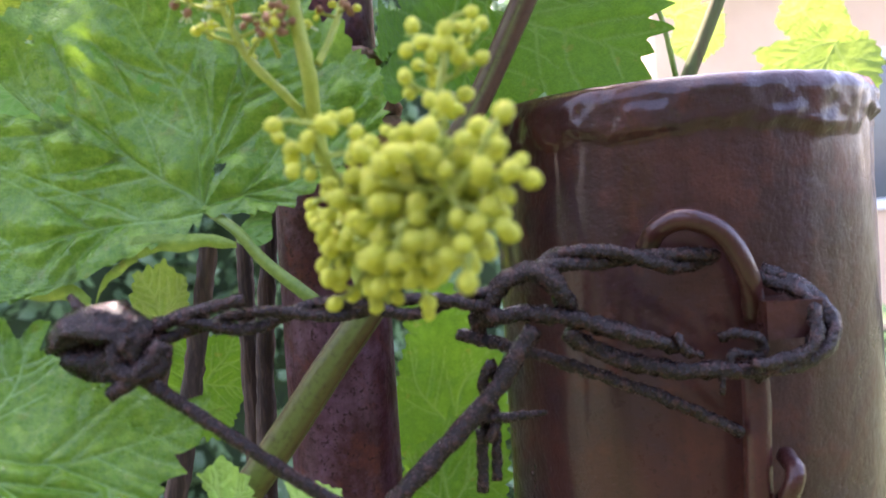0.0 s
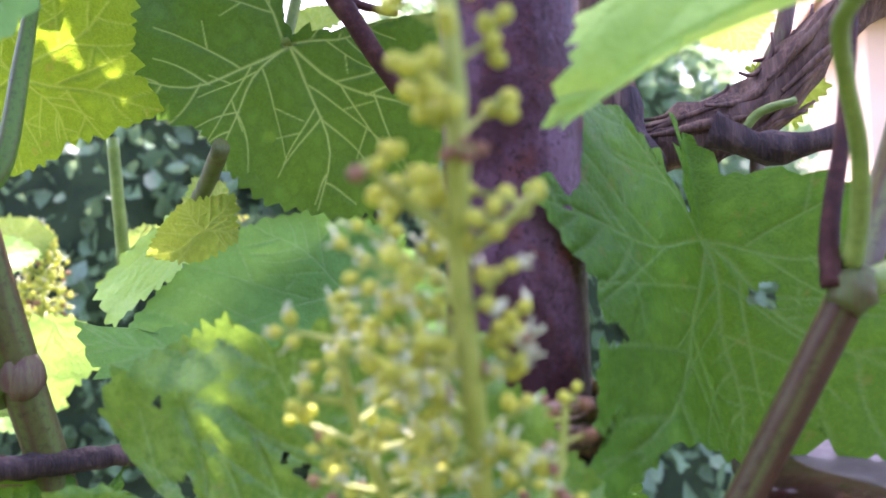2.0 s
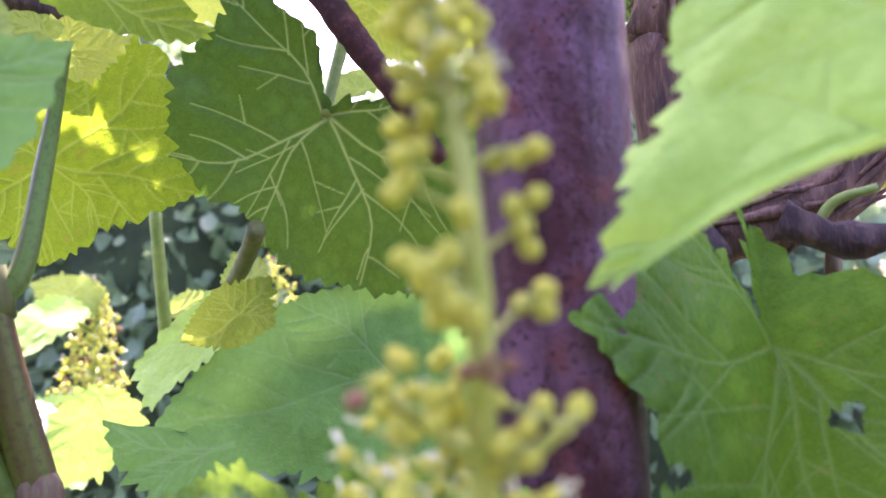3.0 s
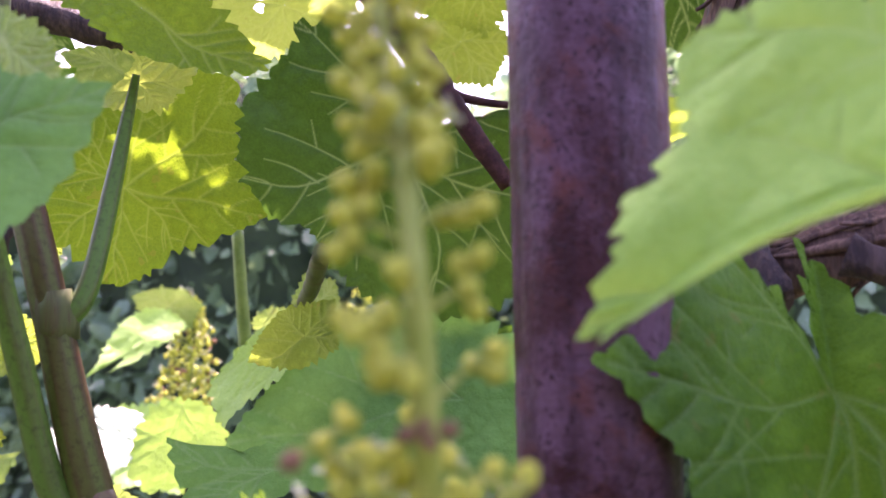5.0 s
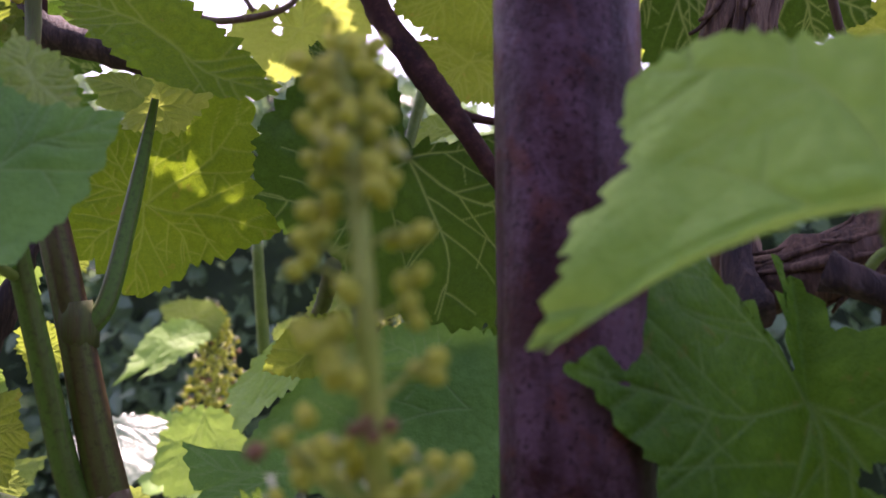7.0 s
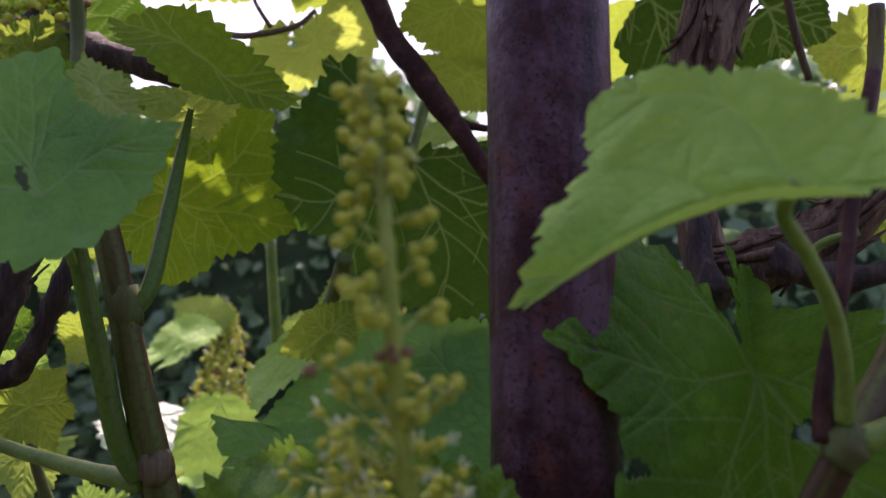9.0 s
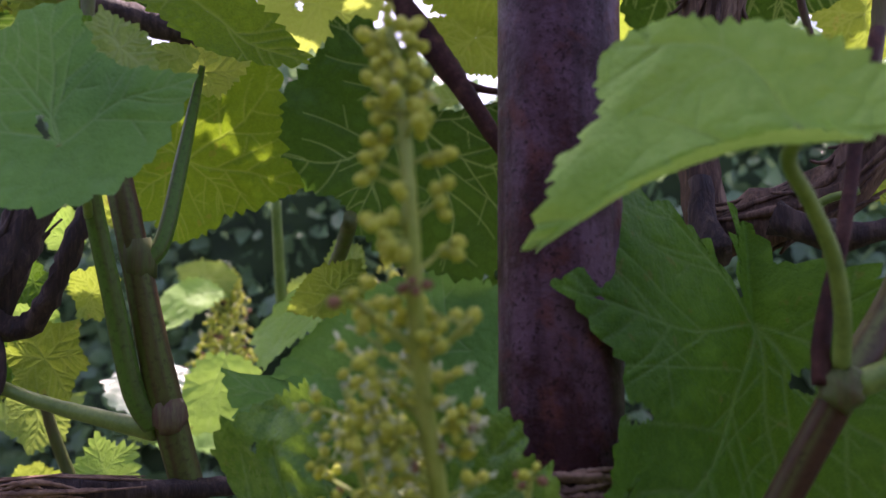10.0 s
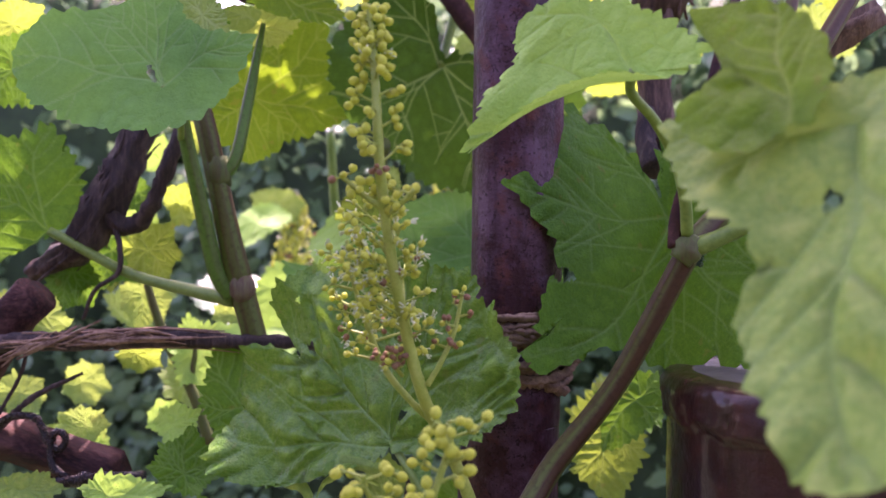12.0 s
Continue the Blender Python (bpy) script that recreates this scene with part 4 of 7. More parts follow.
cluster(shoot, [(0.0126, 0.1703, 1.2118), (0.0169, 0.175, 1.2276), (0.0193, 0.1764, 1.2367), (0.0186, 0.1777, 1.2438)], [0.0011, 0.0009, 0.0007], whorl(1, 0.2, 1.0, 0.085, lambda k: 0.007, lambda k: 4, 9, 0.3), 0.00165, 33, label="upright side branch of the flower cluster", dry=0.02)
cluster(shoot, [(-0.0122, 0.2171, 1.2455), (-0.0085, 0.2195, 1.2530), (-0.0055, 0.2230, 1.2630), (-0.0037, 0.2254, 1.2760)], [0.0010, 0.0009, 0.0006], whorl(1, 0.5, 1.0, 0.075, lambda k: 0.0042, lambda k: 4, 12, 0.3), 0.00105, 35, label="thin side branch with withered brown flowers", dry=0.6)
cluster(shoot, [(-0.0157, 0.2270, 1.2312), (-0.0215, 0.2215, 1.2390), (-0.0300, 0.2190, 1.2490), (-0.0350, 0.2165, 1.2620), (-0.0392, 0.2143, 1.2760), (-0.0400, 0.2100, 1.2930)], [0.0012, 0.0012, 0.0010, 0.0007], whorl(1, 0.42, 1.0, 0.026, lambda k: 0.0150 - 0.007 * k, lambda k: 4.6, 14, 0.25), 0.00115, 37, label="side branch of opening yellow-green flowers", dry=0.09, rays=0.6)

cluster(shoot, [(-0.0158, 0.1968, 1.3020), (-0.0205, 0.1938, 1.3060), (-0.0240, 0.1915, 1.3095), (-0.0275, 0.1895, 1.3130)], [0.0010, 0.0009, 0.0008, 0.0006], whorl(1, 0.3, 1.0, 0.13, lambda k: 0.0048 - 0.001 * k, lambda k: 3, 44, 0.3), 0.00135, 57, label="spreading side arm of the flower cluster", dry=0.05, rays=0.3)
cluster(shoot, [(-0.0160, 0.1980, 1.3005), (-0.0105, 0.1968, 1.3030), (-0.0042, 0.1960, 1.3080)], [0.0010, 0.0009, 0.0007], whorl(1, 0.5, 1.0, 0.14, lambda k: 0.0042, lambda k: 3.4, 45, 0.3), 0.0014, 58, label="short side arm of the flower cluster", dry=0.03)
leaf(shoot, LEAF_BLISTER, (-0.0568, 0.2630, 1.2129), (-0.03, -0.985, 0.170), (-0.330, 0.170, 0.928), [(-103.0, 0.0275), (-95.0, 0.061), (-85.5, 0.089), (-76.0, 0.0906), (-68.0, 0.0824), (-56.0, 0.0849), (-47.0, 0.0839), (-43.0, 0.074), (-38.5, 0.055), (-35.5, 0.076), (-32.0, 0.084), (-26.0, 0.0861), (-14.4, 0.0843), (-3.6, 0.0815), (5.0, 0.069), (14.0, 0.073), (26.0, 0.0793), (31.0, 0.072), (46.5, 0.0759), (52.0, 0.068), (59.5, 0.0715), (66.0, 0.0665), (75.0, 0.0685), (90.4, 0.061), (101.5, 0.042), (109.6, 0.0296), (124.0, 0.012)], holes=[(-0.0004, 0.0411, 0.0016), (0.0090, 0.0088, 0.0017), (-0.0290, 0.0468, 0.0020), (-0.0034, 0.0460, 0.0010), (-0.0293, 0.0683, 0.0010)], sinus=False, notch=0.0, teeth=0.0030, pitch=0.0048, blister=0.0075, cell_size=0.0105, wave=0.05, cup=0.10, roll=0.35, side_veins=4, stalk=[(-0.0462, 0.2583, 1.2051), (-0.0386, 0.259, 1.1952), (-0.0244, 0.2606, 1.182)], stalk_r=0.0017, seed=3, vein_r=0.00032, label="broad blistered bright green vine leaf with small holes", res=1.4)


def flap(parent, pts, widths, mat, label, seed):
    """A leaf's rim folded over: a thin strip that bulges forward from the fold and hangs below it."""
    line = curve(pts, 10)
    w = np.interp(np.linspace(0, 1, len(line)), np.linspace(0, 1, len(widths)), widths)
    rng = np.random.RandomState(seed)
    wob = rng.uniform(0, 6.3, 2)
    k = np.linspace(0, 1, 9)
    along = np.linspace(0, 9, len(line))
    w = w * (1 + 0.10 * np.sin(along * 2.3 + wob[0]))
    p = line[:, None, :] + w[:, None, None] * (np.sin(k * math.pi * 0.8) * 0.42 + 0.06 * np.sin(along[:, None] * 1.7 + wob[1]))[:, :, None] * np.array((0.05, -0.98, 0.12)) - (w[:, None] * k[None, :])[:, :, None] * np.array((0.0, -0.25, 0.97))
    a, b = np.meshgrid(np.arange(len(line) - 1), np.arange(8), indexing="ij")
    quads = np.stack([a * 9 + b, a * 9 + b + 1, (a + 1) * 9 + b + 1, (a + 1) * 9 + b], -1).reshape(-1, 4)
    return sheet("leaf_rim", p.reshape(-1, 3), quads, mat, parent, label, np.zeros(len(line) * 9))


flap(shoot, [(-0.0800, 0.2590, 1.2045), (-0.0784, 0.2590, 1.2059), (-0.0706, 0.2588, 1.2061), (-0.0612, 0.2585, 1.2055), (-0.0528, 0.2580, 1.2046), (-0.0465, 0.2575, 1.2019)], [0.0060, 0.0072, 0.0064, 0.0052, 0.0042, 0.0020], LEAF_YOUNG, "bright green rim of a leaf folded over", 1)
flap(shoot, [(-0.0770, 0.2585, 1.2020), (-0.0847, 0.2580, 1.1968), (-0.0884, 0.2574, 1.1925), (-0.0903, 0.2567, 1.1865)], [0.0040, 0.0036, 0.0028, 0.0008], LEAF_YOUNG, "bright green rim of a leaf folded over", 2)
flap(shoot, [(-0.1340, 0.2585, 1.1895), (-0.1237, 0.2590, 1.1946), (-0.1131, 0.2590, 1.1963), (-0.1024, 0.2584, 1.1951), (-0.0960, 0.2578, 1.1920), (-0.0915, 0.2570, 1.1880)], [0.0030, 0.0066, 0.0082, 0.0074, 0.0080, 0.0040], LEAF_YOUNG, "bright green rim of a leaf folded over", 3)
leaf(shoot, LEAF_BLUE, (-0.0463, 0.2588, 1.2030), (0.05, -0.98, 0.17), (0.75, 0.10, 0.65), [(-30.0, 0.004), (0.0, 0.0135), (20.0, 0.011), (45.0, 0.0105), (75.0, 0.005)], sinus=False, notch=0.0, teeth=0.0008, wave=0.05, seed=31, res=0.5, label="small plain green flap beside the leaf stalk")
leaf(shoot, LEAF_MID, (0.0286, 0.3532, 1.3040), (0.297, -0.891, 0.343), (0.083, -0.334, -0.939), [(-166.0, 0.028), (-158.0, 0.0213), (-125.5, 0.0261), (-96.0, 0.0374), (-71.6, 0.0529), (-55.0, 0.0666), (-45.7, 0.0763), (-38.0, 0.0788), (-31.4, 0.0905), (-27.0, 0.080), (-23.4, 0.0805), (-15.7, 0.0674), (-6.0, 0.0683), (14.0, 0.066), (22.5, 0.070), (30.9, 0.0935), (34.5, 0.0957), (36.5, 0.083), (45.0, 0.068), (50.0, 0.0575), (61.2, 0.0516), (69.5, 0.0551), (76.6, 0.0587), (84.6, 0.066), (91.0, 0.0548), (99.4, 0.0565), (111.5, 0.0515), (129.0, 0.0575), (143.0, 0.0345), (160.0, 0.006), (171.0, 0.026), (176.0, 0.0433)], holes=[(-0.0118, 0.0210, 0.0032), (0.0400, 0.0385, 0.0024), (0.0440, 0.0390, 0.0020)], fold=0.836, crease=0.008, notch=0.0, wave=0.025, teeth=0.0050, pitch=0.0095, sinus=False, stalk=[(0.0225, 0.3720, 1.2975), (0.0120, 0.4000, 1.3100)], seed=5, label="large smooth mid-green vine leaf with a hole", res=1.4)
leaf(shoot, LEAF_PALE, (0.0505, 0.2360, 1.3456), (0.005, -0.976, 0.216), (-0.998, 0.009, 0.063), [(-165.0, 0.0125), (-120.0, 0.014), (-90.0, 0.018), (-60.0, 0.020), (-35.0, 0.024), (-18.0, 0.034), (-8.0, 0.046), (0.0, 0.0552), (6.0, 0.0522), (12.0, 0.051), (17.0, 0.0535), (20.0, 0.0485), (28.4, 0.0476), (34.0, 0.0535), (41.0, 0.0580), (46.0, 0.0515), (52.6, 0.0390), (59.0, 0.031), (74.0, 0.0248), (90.0, 0.0197), (115.0, 0.0187), (142.0, 0.0186), (168.0, 0.0228)], curl=(-90, 0.0008, 0.0045, 78), bow=-9.03, wave=0.03, blister=0.0046, side_veins=2, notch=0.0, sinus=False, vein_r=0.0004, teeth=0.0030, pitch=0.0048, stalk=[(0.0470, 0.2440, 1.3405), (0.0505, 0.2585, 1.3330), (0.0545, 0.2680, 1.3215), (0.0560, 0.2760, 1.3080), (0.0552, 0.2825, 1.2954)], stalk_r=0.0018, seed=6, label="pale green vine leaf with drooping pointed tip", res=1.9)
leaf(shoot, LEAF_MOTTLED, (0.1190, 0.1677, 1.3151), (-0.351, -0.803, 0.482), (0.017, -0.520, -0.854), [(-150.0, 0.012), (-130.0, 0.020), (-105.0, 0.045), (-80.0, 0.040), (-50.0, 0.033), (-32.0, 0.046), (-20.0, 0.060), (-6.0, 0.0755), (0.5, 0.0775), (5.9, 0.0748), (10.8, 0.0657), (17.7, 0.0584), (24.5, 0.0506), (29.3, 0.0483), (31.0, 0.041), (34.2, 0.0345), (44.7, 0.0304), (62.6, 0.0343), (79.7, 0.0385), (97.2, 0.0446), (109.9, 0.0478), (112.5, 0.038), (116.0, 0.025), (135.0, 0.012)], holes=[(0.0060, 0.0168, 0.0018)], fold=0.06, wave=0.05, notch=0.0, sinus=False, blister=0.0070, vein_r=0.0011, cell_size=0.012, teeth=0.0020, pitch=0.0060, seed=8, label="curled yellow-green vine leaf with wavy rim", res=1.3)
leaf(shoot, LEAF_THIN, (0.1055, 0.1660, 1.3163), (-0.308, -0.711, 0.632), (-0.157, 0.693, 0.704), [(-120.0, 0.010), (-75.0, 0.022), (-56.4, 0.0292), (-42.8, 0.0265), (-28.0, 0.030), (-23.9, 0.0345), (-20.5, 0.060), (-13.1, 0.0534), (-4.1, 0.048), (14.4, 0.0298), (31.4, 0.0195), (44.7, 0.0140), (83.5, 0.006), (130.0, 0.006)], wave=0.05, cup=0.12, notch=0.0, blister=0.004, cell_size=0.012, teeth=0.0012, sinus=False, seed=9, label="folded upper part of a young yellow-green leaf")

# ---------------------------------------------------------------- second shoot with blue-green leaf
shoot2 = thing("grapevine_shoot", "ribbed green and brown grapevine shoot with several leaves", "grapevine", group="vine shoots")
N2 = (-0.182, 0.309, 1.269)
cane("cane", [(-0.1729, 0.317, 1.2218), (-0.1773, 0.314, 1.2432), N2, (-0.1866, 0.304, 1.297), (-0.1923, 0.3001, 1.3294), (-0.199, 0.297, 1.3602), (-0.2157, 0.2982, 1.4005)], [0.0062, 0.0062, 0.0064, 0.0056, 0.0054, 0.0050], SHOOT_BROWN, shoot2, 7, ends=(0.35, 0.6))
part("cane_node", tube([(-0.1806, 0.3091, 1.2648), (-0.1806, 0.3075, 1.2697), (-0.1821, 0.3074, 1.2745)], [0.0056, 0.0073, 0.0056], 14, 5, 0.10, 8), CANE_RED, shoot2)
part("cane_node", tube([(-0.1902, 0.3019, 1.3218), (-0.1913, 0.3004, 1.3315), (-0.1917, 0.2995, 1.338)], [0.0050, 0.0068, 0.0050], 14, 5, 0.10, 9), CANE_GREEN, shoot2)
cane("side_stem", [(-0.1868, 0.3061, 1.266), (-0.1904, 0.2984, 1.2804), (-0.193, 0.2887, 1.3185), (-0.194, 0.2808, 1.3473), (-0.1884, 0.2699, 1.3702)], [0.0048, 0.0038, 0.0034], SHOOT_GREEN, shoot2, 10, ends=0.3)
cane("side_stem", [(-0.1905, 0.3012, 1.3272), (-0.1858, 0.3078, 1.3383), (-0.1882, 0.3198, 1.3716), (-0.186, 0.3238, 1.3957), (-0.182, 0.324, 1.4119)], [0.0040, 0.0034, 0.0030, 0.0022, 0.0013], SHOOT_GREEN, shoot2, 11, ends=0.3)
part("side_stalk", tube([(-0.1861, 0.3066, 1.2638), (-0.2142, 0.3018, 1.2684), (-0.2572, 0.2973, 1.2771), (-0.2919, 0.2738, 1.2998)], [0.0042, 0.0030, 0.0026], 12, 7, 0.02, 12), PETIOLE, shoot2)
leaf(shoot2, LEAF_BLUE, (-0.1475, 0.2253, 1.3581), (0.359, -0.872, 0.333), (0.763, 0.48, 0.433), [(-168.0, 0.0464), (-159.0, 0.058), (-148.6, 0.067), (-140.6, 0.0702), (-132.7, 0.0672), (-122.3, 0.0649), (-107.0, 0.0486), (-91.0, 0.044), (-85.7, 0.0485), (-72.0, 0.049), (-64.2, 0.0480), (-59.7, 0.0390), (-52.5, 0.0325), (-31.5, 0.0295), (-16.8, 0.0335), (-8.0, 0.0385), (-1.1, 0.0445), (8.0, 0.039), (18.0, 0.0345), (43.0, 0.028), (61.0, 0.0255), (99.5, 0.0225), (128.0, 0.0225), (140.0, 0.0236), (170.7, 0.032)], holes=[(-0.0110, -0.0023, 0.0010), (-0.0085, -0.0024, 0.0014), (-0.0060, -0.0023, 0.0013), (-0.0040, -0.0022, 0.0009)], fold=0.04, cup=0.05, wave=0.04, notch=0.0, blister=0.0018, sinus=False, teeth=0.0020, pitch=0.0070, vein_r=0.0004, seed=12, stalk=[(-0.1519, 0.2389, 1.3458), (-0.1976, 0.2815, 1.3455)], label="smooth blue-green vine leaf with a pointed tip", res=1.2)
leaf(shoot2, LEAF_YOUNG, (-0.1441, 0.2435, 1.3912), (0.359, -0.872, 0.333), (0.763, 0.48, 0.433), [(-166.7, 0.0156), (-107.2, 0.0155), (-91.0, 0.018), (-79.9, 0.0136), (-62.3, 0.0103), (-30.8, 0.0093), (10.3, 0.0098), (47.6, 0.0133), (66.3, 0.0188), (102.5, 0.0213), (139.6, 0.0219)], notch=0.0, sinus=False, teeth=0.003, wave=0.04, seed=184, res=0.6, label="yellow-green vine leaf behind the blue-green one")
leaf(shoot2, LEAF_SUN_TINT, (-0.1960, 0.3400, 1.4150), (0.55, -0.80, 0.2), (0.75, 0.45, 0.2), [(-150.0, 0.016), (-60.0, 0.014), (0.0, 0.022), (60.0, 0.015), (150.0, 0.017)], sinus=False, wave=0.12, fold=0.2, seed=185, res=0.6, blister=0.004, label="small crinkled sunlit leaf with dark veins")
leaf(shoot2, LEAF_THIN, (-0.2340, 0.3723, 1.3838), (0.701, -0.693, -0.167), (0.346, 0.536, -0.770), [(-171.0, 0.033), (-133.0, 0.047), (-118.0, 0.0575), (-98.0, 0.0650), (-87.0, 0.0545), (-70.0, 0.0475), (-58.0, 0.0475), (-42.0, 0.0590), (-26.0, 0.0440), (0.0, 0.0325), (10.0, 0.0345), (43.0, 0.0410), (71.0, 0.0325), (88.0, 0.0350), (141.0, 0.0342), (158.0, 0.0336)], fold=0.1, wave=0.03, notch=0.02, sinus=False, seed=13, side_veins=3, label="thin yellow-green vine leaf lit from behind", vein_r=0.0004, blister=0.0030)
leaf(shoot2, LEAF_THIN, (-0.1732, 0.3165, 1.4312), (0.651, -0.681, 0.335), (0.741, 0.477, -0.472), [(-135.3, 0.022), (-55.0, 0.0161), (-18.6, 0.0301), (0.0, 0.0466), (25.6, 0.0288), (80.1, 0.0194), (129.4, 0.0203), (169.7, 0.0356)], fold=0.25, notch=0.06, sinus=False, seed=14, label="folded green vine leaf with a silvery tip")
leaf(shoot2, LEAF_YOUNG, (-0.191, 0.3266, 1.415), (0.878, -0.47, 0.087), (-0.478, -0.871, 0.114), [(-60.6, 0.0094), (-29.1, 0.018), (0.0, 0.0213), (33.7, 0.012), (124.8, 0.0067)], wave=0.08, sinus=False, teeth=0.002, seed=15, label="small pleated young yellow-green leaf", res=0.6)
leaf(shoot2, LEAF_MID, (-0.187, 0.2678, 1.3961), (0.842, -0.534, -0.072), (0.536, 0.816, 0.217), [(-135.2, 0.0239), (-94.2, 0.0221), (-42.9, 0.0222), (0.0, 0.0261), (77.1, 0.0191), (160.9, 0.0146)], wave=0.05, sinus=False, seed=16, label="green vine leaf in shade", res=0.7)
leaf(shoot2, LEAF_MID, (-0.2919, 0.2738, 1.2998), (0.808, -0.569, 0.154), (-0.554, -0.645, 0.527), [(-80.9, 0.0043), (-62.1, 0.0349), (0.0, 0.0428), (31.5, 0.0579), (57.6, 0.064), (82.5, 0.038), (114.0, 0.0209)], wave=0.04, sinus=False, seed=17, label="half-shaded green vine leaf on a long stalk", res=0.8)

# ---------------------------------------------------------------- shoot behind the posts
shoot3 = thing("grapevine_shoot", "grapevine shoot with dark shaded leaves behind the pipe", "grapevine", group="vine shoots")
part("cane", tube([(-0.1686, 0.4421, 1.5097), (-0.1589, 0.4496, 1.482), (-0.1438, 0.4536, 1.4588), (-0.1299, 0.4591, 1.4366), (-0.1178, 0.4647, 1.4165), (-0.1016, 0.4754, 1.3878)], [0.0068, 0.0066, 0.0070, 0.0052, 0.0044], 12, 7, 0.04, 13), STEM_PURPLE, shoot3)
part("side_stem", tube([(-0.13, 0.4593, 1.4342), (-0.1178, 0.4689, 1.4294), (-0.1032, 0.4815, 1.4278)], [0.003, 0.0022, 0.0018], 10, 5, 0.04, 14), STEM_PURPLE, shoot3)
leaf(shoot3, LEAF_SHADED, (-0.1590, 0.4726, 1.4149), (0.376, -0.894, -0.245), (0.061, 0.288, -0.956), [(-175.5, 0.040), (-172.0, 0.012), (-140.0, 0.005), (-113.6, 0.0146), (-97.0, 0.022), (-94.5, 0.055), (-92.0, 0.085), (-80.0, 0.095), (-60.0, 0.100), (-40.0, 0.098), (-20.0, 0.098), (-6.6, 0.0935), (3.5, 0.0857), (19.0, 0.0805), (30.0, 0.073), (39.7, 0.0695), (50.0, 0.0615), (57.5, 0.0602), (71.7, 0.0747), (87.5, 0.0798), (103.0, 0.0765), (115.0, 0.0766), (126.0, 0.0695), (147.0, 0.0655), (151.0, 0.0745), (158.0, 0.066), (165.8, 0.0647), (169.4, 0.0538), (178.0, 0.0455)], fold=0.05, notch=0.0, sinus=False, teeth=0.0034, pitch=0.0080, seed=18, side_veins=3, stalk=[(-0.1560, 0.4790, 1.4376), (-0.1500, 0.4840, 1.4627)], stalk_r=0.0030, label="large dark green vine leaf with pale veins", vein_r=0.00045, res=2.1)
leaf(shoot3, LEAF_BLUE, (-0.1389, 0.5017, 1.2876), (0.319, -0.897, 0.304), (-0.901, -0.387, -0.196), [(-147.4, 0.0571), (-89.6, 0.0467), (-30.1, 0.0682), (0.0, 0.1195), (13.0, 0.101), (31.4, 0.0821), (49.9, 0.0651), (83.1, 0.0498), (155.0, 0.0378)], fold=0.1, notch=0.04, sinus=False, seed=19, label="smooth green vine leaf behind the flower cluster")
leaf(shoot3, LEAF_PALE, (-0.2217, 0.488, 1.333), (-0.023, -0.852, 0.523), (-0.744, -0.335, -0.578), [(-68.1, 0.024), (-37.1, 0.0482), (-26.3, 0.0716), (0.0, 0.0628), (14.5, 0.0233)], fold=0.1, notch=0.05, sinus=False, seed=20, label="light green vine leaf seen nearly edge-on", res=0.8)
leaf(shoot3, LEAF_BLUE, (-0.1581, 0.3794, 1.2733), (0.369, -0.663, 0.651), (-0.925, -0.327, 0.192), [(-67.3, 0.0245), (-47.5, 0.0341), (-21.5, 0.0412), (0.0, 0.0476), (4.3, 0.0226)], wave=0.06, notch=0.05, sinus=False, seed=22, label="curled greyish green leaf underside", res=0.7)

# ---------------------------------------------------------------- old wood, wire and the row behind
old_vine = thing("old_grapevine", "old grapevine wood with dark shredding bark", "grapevine", group="old vine wood")
part("vine_trunk", tube([(-0.2614, 0.3261, 1.3826), (-0.269, 0.3102, 1.3479), (-0.2732, 0.2962, 1.3178), (-0.287, 0.2882, 1.292), (-0.3184, 0.2816, 1.2756)], [0.007, 0.0085, 0.0105, 0.0085, 0.005], 18, 10, 0.18, 31, 0.10), BARK_DARK, old_vine)
part("vine_arm", tube([(-0.2746, 0.2954, 1.3065), (-0.2552, 0.3008, 1.3032), (-0.2417, 0.3029, 1.3173), (-0.2336, 0.3075, 1.3424), (-0.2345, 0.3185, 1.366)], [0.0065, 0.0045, 0.0042, 0.0040, 0.003], 12, 8, 0.16, 32), BARK_DARK, old_vine)
part("vine_arm", tube([(-0.3226, 0.2446, 1.2118), (-0.2972, 0.2477, 1.2436), (-0.2744, 0.2551, 1.2665)], [0.013, 0.012, 0.011], 14, 6, 0.06, 33), RED_WOOD, old_vine, "cut red-brown stub of old wood")
part("tendril", tube([(-0.2648, 0.2953, 1.3032), (-0.2579, 0.2935, 1.2889), (-0.2592, 0.2927, 1.2764), (-0.2701, 0.2865, 1.2669), (-0.2841, 0.2899, 1.2504)], [0.0018, 0.0014, 0.0010], 8, 8, 0.05, 34), BARK_DARK, old_vine)
training = tagged(part("training_cane", tube([(-0.3181, 0.2241, 1.2298), (-0.2828, 0.2387, 1.2408), (-0.2408, 0.2572, 1.2435), (-0.2035, 0.2788, 1.2453), (-0.1782, 0.305, 1.2421), (-0.1618, 0.326, 1.2411), (-0.1364, 0.3522, 1.2371)], [0.0052, 0.0046, 0.0050, 0.0046, 0.0036, 0.003], 12, 10, 0.10, 35, 0.1), BARK_DARK), "thin dark horizontal cane the vine is trained along", "cane")
part("bark_strip", tube([(-0.2699, 0.2346, 1.2402), (-0.2513, 0.2436, 1.2421), (-0.2356, 0.255, 1.2428)], [0.0004, 0.0006, 0.0003], 5, 7, 0.2, 40), FIBRE, training)
part("bark_strip", tube([(-0.2871, 0.2247, 1.239), (-0.2636, 0.2366, 1.2429), (-0.2435, 0.2505, 1.2397)], [0.0004, 0.0009, 0.0003], 5, 7, 0.2, 41), FIBRE, training)
